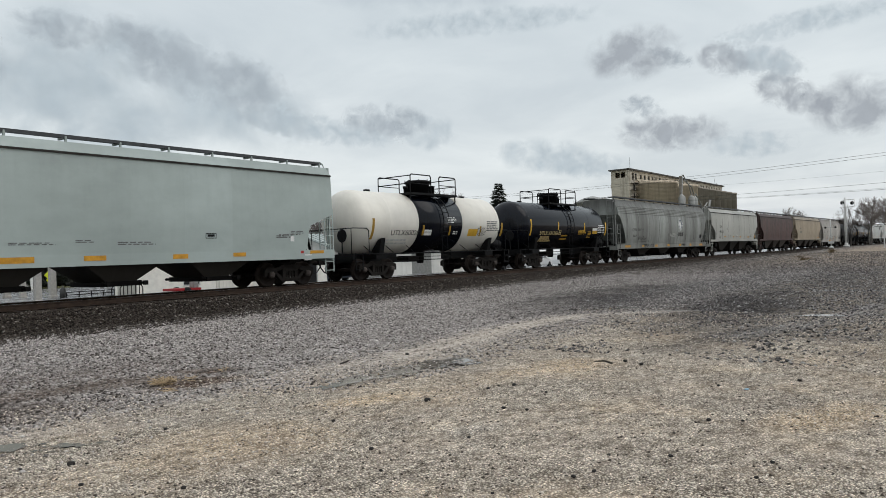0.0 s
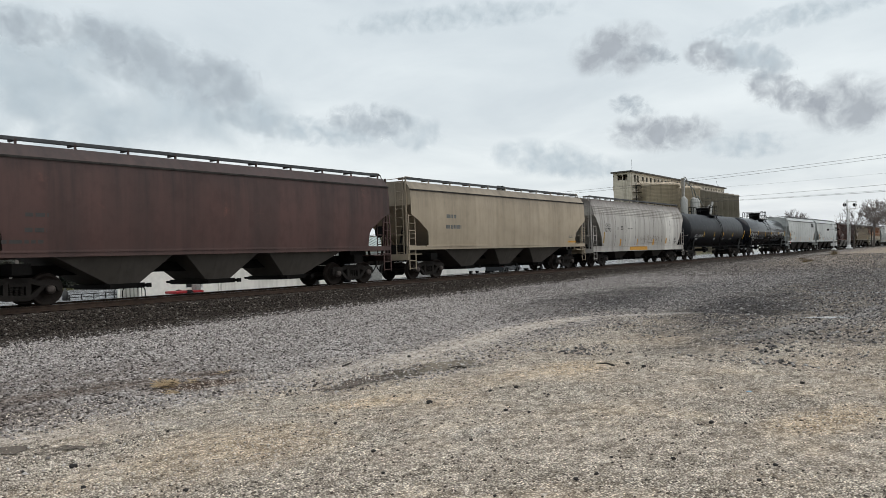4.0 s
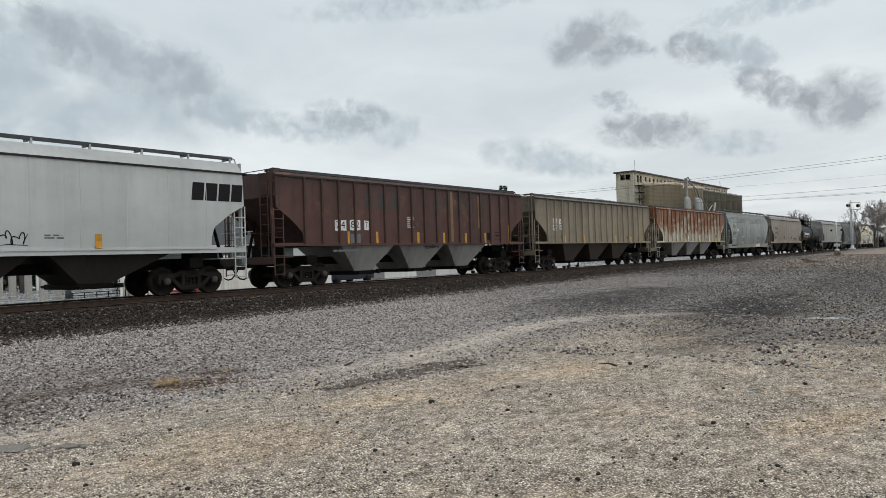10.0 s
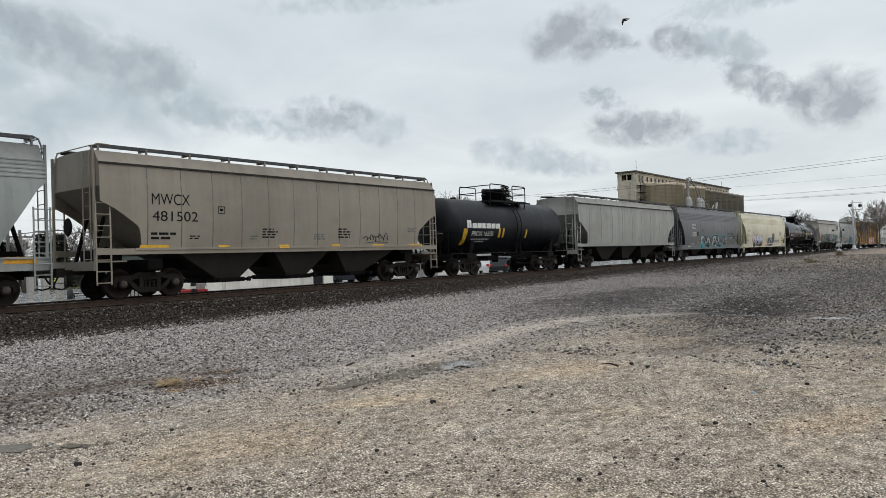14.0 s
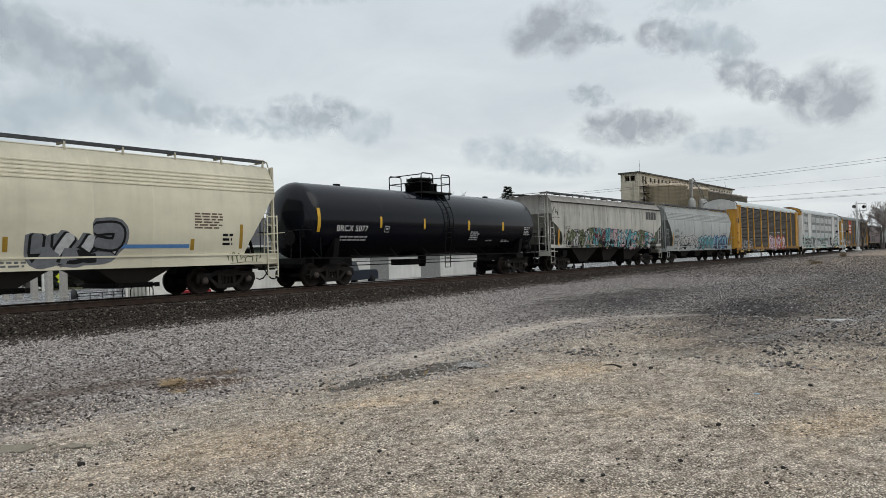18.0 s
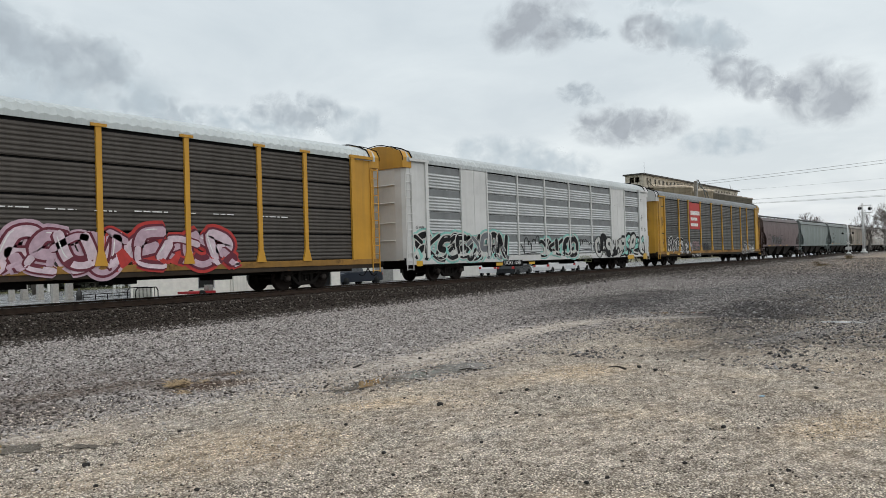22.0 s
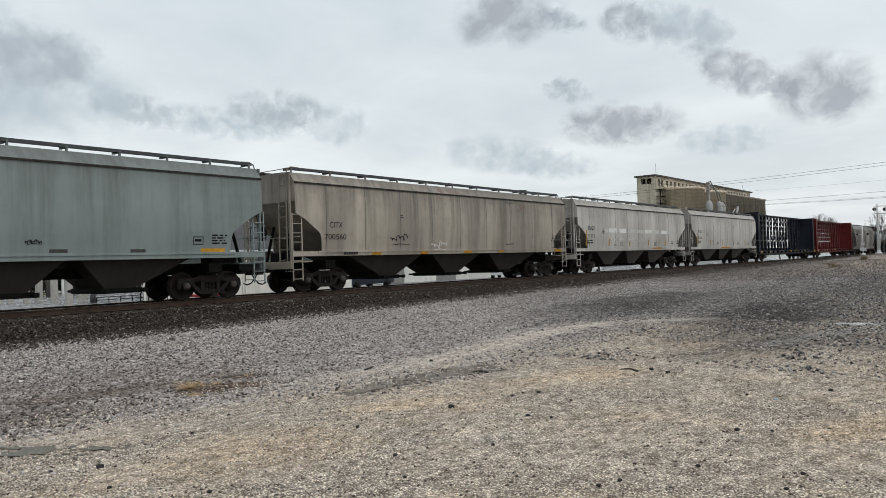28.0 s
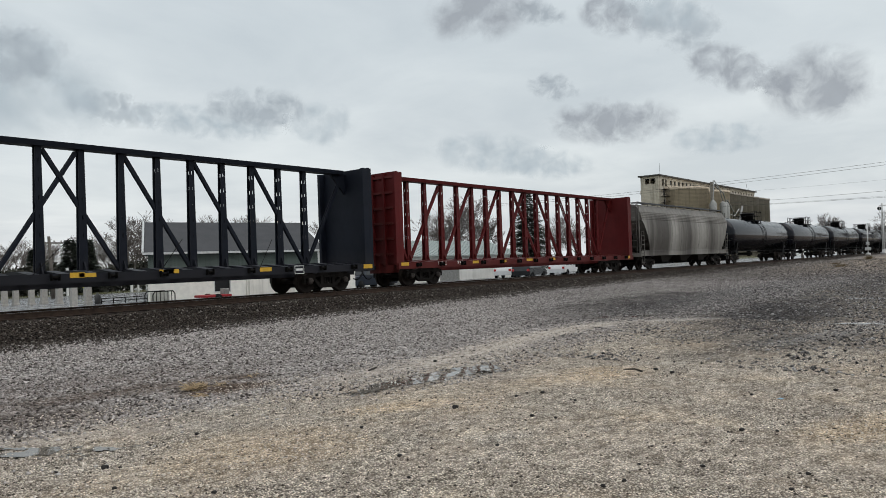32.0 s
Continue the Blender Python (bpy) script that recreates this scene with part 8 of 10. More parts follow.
    s.print_(4.34, 4.80, 2.72, 2.79, 1, "w")
    s.print_(5.40, 6.39, 2.73, 2.79, 1, "w")
    s.print_(7.27, 8.74, 2.70, 2.77, 1, "w")
    s.bar(-13.08, -12.20, 3.59, 4.07, "brown", "emblem")
    s = Side(BUILT[26])
    s.text("G 1098", -12.69, -12.12, 2.43, 2.56, "k")
    s.bar(-5.80, -3.90, 0.60, 0.86, "k", "patch")
    s.text("UCRY 1098", -5.65, -4.11, 0.64, 0.83, "w")
    s.throw_up(-12.73, -8.83, 0.76, 2.42, ("k",), "pale", "teal", "w", 4, 111, 0.40)
    s.throw_up(-9.31, -5.45, 0.76, 2.46, ("k", "k", "slate"), "pale", "teal", "w", 4, 112, 0.42)
    s.scribble(-3.90, -1.85, 1.20, 2.20, "k", .06, 113)
    s.scribble(2.40, 4.72, 1.33, 2.04, "k", .06, 114)
    s.throw_up(-1.86, 2.39, 0.76, 2.31, ("k",), "pale", "teal", None, 4, 115, 0.44)
    s.bar(-12.76, -12.32, 0.73, 0.97, "y")
    s.bar(-6.43, -5.85, 0.60, 0.75, "y")
    s.bar(-3.23, -2.61, 0.60, 0.73, "y")
    s.scribble(2.48, 4.30, 0.59, 1.02, "olive", .04, 116)
    s.throw_up(4.98, 8.70, 0.76, 2.40, ("pale", "k"), "k", None, None, 4, 117, 0.34)
    s.throw_up(8.60, 12.45, 0.76, 2.45, ("pale", "teal"), "k", "k", None, 4, 118, 0.36)
    s.text("BI", 12.72, 13.02, 2.62, 2.84, "k")
    s.print_(11.95, 12.50, 3.38, 3.78, 4, "soot")
    s.print_(11.92, 12.55, 2.66, 2.98, 3, "soot")
    s.print_(11.95, 12.45, 4.78, 4.95, 2, "soot")
    s.bar(9.72, 10.73, 0.67, 0.94, "y")
    s.bar(12.37, 13.09, 0.63, 1.04, "y")
    s = Side(BUILT[27])
    s.patch(-6.77, -4.05, 2.93, 5.14, "red")
    s.blocks(-6.54, -4.34, 4.12, 4.46, 8, "w")
    s.blocks(-6.53, -4.96, 3.66, 3.91, 7, "w")
    s.blocks(-6.55, -4.79, 3.17, 3.42, 7, "w")
    s.bar(-6.60, -4.32, 0.56, 0.86, "k", "patch")
    s.text("TTGX", -6.52, -5.82, 0.64, 0.83, "w")
    s.text("996357", -5.52, -4.42, 0.64, 0.86, "w")
    s.throw_up(-9.0, -6.41, 0.76, 2.10, ("silver", "slate"), "k", None, None, 4, 121, 0.26)
    s.outline_tag(-11.62, -8.60, 0.95, 2.25, "w", 4, 128)
    s.print_(-12.86, -12.30, 4.50, 4.66, 1, "soot")
    s.bar(-12.80, -12.30, 1.75, 1.80, "k", "placard")
    s.scribble(-11.83, -9.43, 2.54, 3.55, "soot", .04, 122)
    s.scribble(-6.40, -4.41, 1.25, 1.90, "pink", .05, 123)
    s.bar(-12.68, -12.19, 1.17, 1.36, "y", "placard")
    s.bar(-12.09, -11.59, 0.83, 1.03, "y")
    s.bar(-9.82, -9.32, 0.80, 0.92, "y")
    s.frame_box(-12.86, -12.08, 2.36, 2.62, "k")
    s.scribble(-12.82, -12.56, 2.81, 4.29, "soot", .03, 124)
    s.scribble(-12.82, -12.12, 1.48, 2.27, "brown", .03, 125)
    s.outline_tag(7.50, 11.74, 0.64, 1.88, "w", 4, 126)
    s.outline_tag(-3.55, -2.29, 1.09, 1.79, "slate", 4, 127)
    s.bar(5.55, 6.66, 0.67, 0.87, "k", "patch")
    s = Side(BUILT[28])
    s.throw_up(-4.6, -0.6, 1.58, 2.62, ("slate", "soot"), "k", None, None, 6, 132, 0.24)
    s.text("CEFX", -6.13, -5.21, 2.50, 2.75, "k")
    s.text("350854", -6.16, -5.06, 2.09, 2.28, "k")
    s.bar(-6.08, -5.09, 1.41, 1.52, "y")
    s.bar(-3.96, -3.50, 1.41, 1.53, "y")
    s.bar(-1.08, -0.56, 1.39, 1.52, "y")
    s.bar(1.74, 2.28, 1.38, 1.51, "y")
    s.scribble(-1.62, 1.59, 1.71, 2.53, "soot", .05, 132)
    s.print_(-4.26, -2.98, 2.56, 2.67, 1, "k")
    s.print_(-0.87, 0.45, 2.58, 2.71, 1, "k")
    s = Side(BUILT[29])
    s = Side(BUILT[30])
    s.text("FURX", -5.92, -5.01, 2.92, 3.24, "k")
    s.text("855224", -5.93, -4.46, 2.35, 2.66, "k")
    s.print_(-5.97, -4.38, 1.77, 2.07, 2, "k")
    s.bar(-6.32, -5.36, 1.62, 1.72, "o")
    s.bar(-3.45, -2.98, 1.61, 1.71, "o")
    s.bar(-1.11, -0.64, 1.59, 1.70, "o")
    s.bar(5.57, 6.48, 1.58, 1.70, "o")
    s.bar(0.88, 1.37, 1.60, 1.70, "soot")
    s.bar(3.20, 3.68, 1.59, 1.69, "soot")
    s.frame_box(5.28, 5.66, 1.82, 2.09, "k")
    s.print_(5.98, 6.63, 1.83, 2.18, 4, "k")
    s.scribble(-3.89, -3.66, 2.74, 2.89, "k", .025, 141)
    s.scribble(0.24, 0.69, 1.84, 1.98, "k", .025, 142)
    s.print_(-6.44, -6.16, 1.80, 1.94, 2, "k")
    s = Side(BUILT[31])
    s.text("CITX", -8.25, -7.57, 2.48, 2.71, "k")
    s.text("700560", -8.50, -7.38, 2.02, 2.24, "k")
    s.bar(-5.95, -5.40, 1.39, 1.51, "o")
    s.bar(-2.91, -2.40, 1.39, 1.52, "o")
    s.bar(0.23, 0.86, 1.39, 1.52, "o")
    s.bar(3.17, 3.60, 1.40, 1.52, "o")
    s.bar(8.67, 9.40, 1.39, 1.54, "o")
    s.scribble(-4.89, -3.63, 1.81, 2.37, "k", .04, 151)
    s.scribble(-2.19, -1.02, 1.58, 1.97, "w", .035, 152)
    s.blocks(-7.53, -6.74, 1.41, 1.53, 6, "soot")
    s.print_(-4.25, -3.96, 2.94, 3.12, 2, "soot")
    s.scribble(8.30, 8.74, 1.62, 2.39, "k", .03, 153)
    s.patch(3.82, 4.54, 1.80, 3.99, "soot")
    s = Side(BUILT[32])
    s.text("BNGX", -7.33, -6.40, 2.69, 2.93, "k")
    s.text("31312", -7.34, -6.43, 2.23, 2.45, "k")
    s.print_(-7.36, -6.51, 1.84, 2.12, 2, "k")
    s.frame_box(-5.39, -5.12, 2.46, 2.72, "k")
    s.patch(-5.03, -4.61, 2.57, 2.80, "pale")
    s.patch(-4.50, -3.36, 2.57, 2.83, "w")
    s.patch(-2.98, -1.97, 2.55, 2.84, "w")
    s.patch(-1.62, -0.57, 2.54, 2.80, "pale")
    s.patch(-0.26, 0.85, 2.55, 2.79, "pale")
    s.patch(1.09, 2.17, 2.55, 2.82, "w")
    s.patch(2.53, 3.52, 2.54, 2.82, "pale")
    s.patch(3.87, 4.98, 2.56, 2.79, "w")
    s.patch(5.17, 5.96, 2.58, 2.79, "pale")
    s.bar(-7.55, -7.41, 1.70, 2.67, "dull")
    s.bar(-4.50, -4.35, 1.70, 2.16, "dull")
    s.bar(-1.43, -1.29, 1.69, 2.11, "dull")
    s.bar(1.62, 1.77, 1.72, 2.14, "dull")
    s.bar(4.70, 4.83, 1.68, 2.09, "dull")
    s.scribble(-4.25, -3.37, 1.96, 2.17, "w", .03, 161)
    s.scribble(-3.06, -2.08, 2.00, 2.22, "w", .03, 162)
    s.scribble(-1.57, -0.59, 2.00, 2.20, "w", .03, 163)
    s.scribble(-0.21, 0.74, 2.01, 2.19, "w", .03, 164)
    s.frame_box(5.76, 6.24, 1.72, 2.00, "k")
    s.bar(2.37, 4.01, 1.46, 1.56, "o", "patch")
    s.print_(-3.76, -3.29, 1.68, 1.85, 3, "g")
    s.print_(-2.79, -2.34, 1.68, 1.94, 4, "g")
    s.print_(2.71, 3.22, 1.67, 1.95, 4, "g")
    s.print_(6.85, 7.59, 1.82, 2.10, 3, "k")
    s = Side(BUILT[33])
    s.text("BNGX", -7.19, -6.27, 2.69, 2.94, "k")
    s.text("31686", -7.21, -6.29, 2.23, 2.44, "k")
    s.print_(-7.22, -6.38, 1.85, 2.11, 2, "k")
    s.frame_box(-5.24, -4.99, 2.46, 2.71, "k")
    s.bar(-7.40, -7.27, 1.71, 2.67, "dull")
    s.bar(-4.36, -4.21, 1.71, 2.16, "dull")
    s.bar(-1.24, -1.10, 1.70, 2.17, "dull")
    s.bar(1.82, 1.95, 1.70, 2.15, "dull")
    s.bar(4.84, 4.97, 1.71, 2.15, "dull")
    s.frame_box(5.90, 6.34, 1.73, 2.02, "k")
    s.bar(-1.64, 0.81, 1.42, 1.56, "o", "patch")
    s.print_(-3.58, -3.18, 1.69, 1.84, 3, "g")
    s.print_(-2.64, -2.19, 1.69, 1.97, 4, "g")
    s.print_(2.80, 3.29, 1.69, 1.97, 4, "g")
    s.print_(-4.05, -3.41, 1.96, 2.11, 2, "g")
    s.print_(6.98, 7.72, 1.84, 2.12, 3, "k")
    s.scribble(-5.79, -4.76, 1.72, 2.11, "silver", .03, 171)
    s = Side(BUILT[34])
    s.text("NOKL", -8.76, -8.21, 0.89, 1.07, "w")
    s.text("733577", -7.60, -6.84, 0.90, 1.07, "w")
    s.bar(-11.37, -10.88, 0.94, 1.06, "y")
    s.bar(-8.28, -8.01, 0.91, 1.05, "y")
    s.bar(-3.75, -3.24, 0.92, 1.05, "y")
    s.bar(-0.13, 0.35, 0.93, 1.05, "y")
    s.bar(2.43, 2.96, 0.95, 1.08, "y")
    s.print_(-6.41, -5.69, 0.88, 1.04, 2, "g")
    s.bar(-4.04, -3.56, 0.92, 1.06, "y")
    s.bar(-0.39, 0.02, 0.92, 1.07, "y")
    s.bar(2.30, 2.78, 0.95, 1.08, "y")
    s.bar(6.04, 6.55, 0.90, 1.04, "y")
    s.bar(11.07, 11.57, 0.87, 1.04, "y")
    s.frame_box(7.57, 8.01, 0.76, 1.07, "w")
    s = Side(BUILT[35])
    s.text("NOKL", -8.94, -8.28, 0.90, 1.06, "w")
    s.text("733", -7.53, -7.06, 0.89, 1.06, "w")
    s.bar(-11.39, -10.90, 0.92, 1.06, "y")
    s.bar(-6.34, -5.85, 0.91, 1.04, "y")
    s.bar(-4.00, -3.48, 0.91, 1.04, "y")
    s.bar(-1.59, -1.01, 0.93, 1.06, "y")
    s.bar(0.82, 1.36, 0.93, 1.06, "y")
    s.bar(10.36, 11.01, 0.86, 1.03, "y")


build_marks()


# ---- across the line ----
def at_bearing(deg, dist, z=0.0):
    return (dist * math.cos(radians(deg)), dist * math.sin(radians(deg)), z)


LOT_Z = -0.80
TIN = mat_plain("grey_sheet_iron", (0.30, 0.30, 0.285), 0.5, 0.3, 0.3)
SLAB = mat_plain("tarred_roof_slab", (0.075, 0.070, 0.064), 0.85, 0.3)
VOID = mat_plain("dark_opening", (0.012, 0.012, 0.013), 0.6, 0.3)


def mat_concrete(name, lo, hi, stain, bands, runs):
    """Old poured concrete: level lift lines, damp stains that run down, spalled blotches."""
    g = Graph(name)
    w = g.n.new("ShaderNodeTexWave")
    w.bands_direction = "Z"
    g.l.new(g.world_coords(), w.inputs["Vector"])
    w.inputs["Scale"].default_value, w.inputs["Distortion"].default_value, w.inputs["Detail"].default_value = 0.62, 1.8, 6
    run = g.noise(g.coords((0.8, 0.8, 0.05)), 1.2, 7, 0.66)
    big = g.noise(g.coords((0.08, 0.08, 0.14)), 1.0, 5)
    spall = g.noise(g.coords((0.3, 0.3, 0.5)), 1.0, 8, 0.68)
    c = g.mix(g.ramp(big, 0.35, 0.7), lo, hi)
    c = g.mix(g.math("MULTIPLY", g.ramp(w.outputs["Fac"], 0.5, 0.95), bands), c, stain)
    c = g.mix(g.math("MULTIPLY", g.ramp(run, 0.5, 0.70), runs), c, stain)
    c = g.mix(g.math("MULTIPLY", g.ramp(spall, 0.56, 0.70), 0.45), c, tuple(v * 0.6 for v in stain))
    g.bump(w.outputs["Fac"], 0.4, 0.05)
    return g.done(c, 0.92, 0.0, 0.1)


CONCRETE = mat_concrete("weathered_concrete", (0.43, 0.39, 0.315), (0.60, 0.55, 0.455), (0.17, 0.145, 0.115), 0.2, 0.6)
CONCRETE_DARK = mat_concrete("grey_concrete", (0.27, 0.245, 0.21), (0.40, 0.365, 0.315), (0.13, 0.112, 0.095), 0.3, 0.7)
CONCRETE_SILO = mat_concrete("silo_concrete", (0.56, 0.475, 0.37), (0.70, 0.60, 0.475), (0.30, 0.24, 0.175), 0.34, 0.6)


def build_elevator():
    el = thing("grain_elevator", (252, 105, LOT_Z), "old weathered concrete grain elevator with round silos", "grain elevator")
    ya, yb, z1, t = 1.3, 8.2, 31.0, 0.4
    # workhouse end wall pierced by a broad window hole, then the side with its openings
    bm = bmesh.new()
    box(bm, 0, t, ya, 2.6, 0, z1)
    box(bm, 0, t, 6.5, yb, 0, z1)
    box(bm, 0, t, 2.6, 6.5, 0, 28.2)
    box(bm, 0, t, 2.6, 6.5, 30.2, z1)
    box(bm, 0, t, 4.4, 4.7, 28.2, 30.2)
    box(bm, t, 9, yb - 0.4, yb, 0, z1)
    box(bm, t, 9, ya, ya + 0.4, 0, 27.4)
    box(bm, t, 9, ya, ya + 0.4, 30.0, z1)
    for x0, x1 in ((t, 3.4), (5.0, 6.2), (7.8, 9.0)):
        box(bm, x0, x1, ya, ya + 0.4, 27.4, 30.0)
    part("workhouse_wall", bm, CONCRETE, el, "tall concrete workhouse with window holes")
    bm = bmesh.new()
    box(bm, 0.5, 8.9, ya + 0.5, yb - 0.5, 20, 20.4)
    part("inner_floor", bm, CONCRETE_DARK, el)
    for x, z in ((4.2, 24.0), (4.2, 20.4), (7.0, 24.0), (4.2, 16.8)):
        bm = bmesh.new()
        box(bm, x, x + 1.3, ya - 0.02, ya - 0.004, z, z + 1.9)
        part("window", bm, VOID, el, "dark glassless window hole")
    bm = bmesh.new()
    box(bm, -0.7, 117, ya - 0.7, yb + 0.7, z1, z1 + 0.5)
    part("gallery_roof", bm, SLAB, el, "long overhanging flat roof slab")
    bm = bmesh.new()
    box(bm, 9, 116, ya + 0.1, yb, 24, 28.2)
    box(bm, 9, 116, ya + 0.1, yb, 29.9, z1)
    n = 27
    for k in range(n):
        x = 9 + 107 * k / n
        box(bm, x, x + 2.1, ya + 0.1, yb, 28.2, 29.9)
    part("gallery", bm, CONCRETE, el, "long gallery above the silos")
    for k in range(n):
        bm = bmesh.new()
        x = 9 + 107 * k / n
        box(bm, x + 2.15, x + 107 / n - 0.05, ya + 0.4, ya + 0.5, 28.25, 29.85)
        part("gallery_window", bm, VOID, el)

    def silo(bm):
        lathe(bm, [(12.4, 0), (12.4, 25.9), (12.7, 25.9), (12.7, 27.0), (12.2, 27.1), (0, 27.4)], "z", 64)
    for x, y in ((18.6, 2.9), (43.0, 2.9)):
        part("silo", shared("silo", silo, CONCRETE_SILO), None, el, "round poured-concrete silo", (x, y, 0))

    def silo_rail(bm):
        for k in range(36):
            w = k * math.pi / 18
            rod(bm, (12.5 * math.cos(w), 12.5 * math.sin(w), 27.0), (12.5 * math.cos(w), 12.5 * math.sin(w), 28.0), 0.035, 4)
        pipe(bm, [(12.5 * math.cos(k * math.pi / 18), 12.5 * math.sin(k * math.pi / 18), 28.0) for k in range(37)], 0.03, 4)
    for x in (18.6, 43.0):
        part("silo_rail", shared("silo_rail", silo_rail, M["wheel"]), None, el, "thin rusty rail round the silo top", (x, 2.9, 0))

    def silo_low(bm):
        lathe(bm, [(6.5, 0), (6.5, 26.4), (6.7, 26.4), (6.7, 27.2), (0, 27.3)], "z", 36)
    for k in range(7):
        part("silo", shared("silo_low", silo_low, CONCRETE_DARK), None, el, "smaller grey silo", (60 + k * 8.7, 0.3, 0))
    # stair tower, leg casing, dust bins between the banks
    bm = bmesh.new()
    box(bm, 15.9, 16.9, -12.9, -11.9, 0, 28.4)
    part("elevator_leg", bm, CONCRETE_DARK, el, "tall elevator leg casing")
    def bin_(bm):
        lathe(bm, [(0.4, 8), (1.3, 11), (1.3, 20.0), (0.7, 21), (0.3, 21.3)], "z", 20)
    for x, y in ((13.4, -13.6), (22.4, -14.2), (26.2, -14.0)):
        part("dust_bin", shared("dust_bin", bin_, TIN), None, el, "pale sheet-iron bin", (x, y, 0))
    for pts, rad in ((((16, -13.1, 28.8), (14.5, -13.6, 25), (13.4, -13.6, 21.4)), 0.2), (((17, -13.1, 28.8), (20.5, -14.0, 25), (22.4, -14.2, 21.4)), 0.2),
                     (((17, -13.2, 27), (23, -14.2, 24.5), (26.2, -14.0, 21.4)), 0.2), (((28, -14, 22), (36, -13.5, 18), (44, -13, 10)), 0.28), (((24, -14.5, 17), (34, -14.5, 16), (40, -14.5, 19)), 0.22), (((40, -14, 12), (45.5, -14, 20.2)), 0.5)):
        bm = bmesh.new()
        pipe(bm, list(pts), rad, 8)
        part("spout", bm, TIN, el, "grain spout pipe")
    bm = bmesh.new()
    for k in range(9):
        box(bm, 1.0, 8.0, -0.3, 1.2, 6 + 2.5 * k, 6.1 + 2.5 * k)
        rod(bm, (1.2 if k % 2 else 7.8, -0.2, 6 + 2.5 * k), (7.8 if k % 2 else 1.2, -0.2, 8.5 + 2.5 * k), 0.07)
    for x in (1.0, 8.0):
        rod(bm, (x, -0.3, 0), (x, -0.3, 29.5), 0.08)
    part("fire_stair", bm, M["wheel"], el, "rusty outside stair")
    bm = bmesh.new()
    rod(bm, (8, 4, 31), (8, 4, 36.5), 0.05)
    rod(bm, (114, 4, 31), (112.5, 4, 35), 0.06)
    rod(bm, (114, 4, 31), (116, 4, 33), 0.06)
    part("aerial", bm, M["steel_dark"], el)
    def bay(bm):
        lathe(bm, [(3.6, 0), (3.6, 20.5), (3.8, 20.5), (3.8, 21), (0, 21.6)], "z", 24)
    part("annex_bin", shared("annex_bin", bay, CONCRETE), None, el, "small round bin beside the workhouse", (-1, 14, 0))
    tank = thing("grain_bin", (227.3, 109.4, LOT_Z), "low domed steel grain bin", "grain bin")
    bm = bmesh.new()
    lathe(bm, [(6.0, 0), (6.0, 17.9), (6.3, 18.0), (3.6, 19.4), (0.6, 20.2), (0.0, 20.2)], "z", 36)
    part("shell", bm, TIN, tank)
    bm = bmesh.new()
    for k in range(12):
        w = k * math.pi / 6
        rod(bm, (6.2 * math.cos(w), 6.2 * math.sin(w), 18.0), (6.2 * math.cos(w), 6.2 * math.sin(w), 19.0), 0.05)
    part("roof_rail", bm, M["steel_dark"], tank)


def mat_shingle(name, rgb):
    g = Graph(name)
    p = g.coords()
    b = g.n.new("ShaderNodeTexBrick")
    g.l.new(g.coords((1, 1, 1), "Generated"), b.inputs["Vector"])
    b.inputs["Scale"].default_value = 40
    n = g.noise(p, 0.8, 6)
    f = g.noise(p, 14, 4)
    c = g.mix(g.ramp(n, 0.3, 0.7), tuple(x * 0.8 for x in rgb), tuple(x * 1.2 for x in rgb))
    c = g.mix(g.math("MULTIPLY", f, 0.5), c, tuple(x * 0.55 for x in rgb))
    g.bump(f, 0.4, 0.02)
    return g.done(c, 0.85)


def stain_wall(name, rgb, streak=0.5):
    return mat_car(name, rgb, 0.05, streak, 0, 0.85, 0.0, dirt_rgb=(0.10, 0.075, 0.055), seed=60)


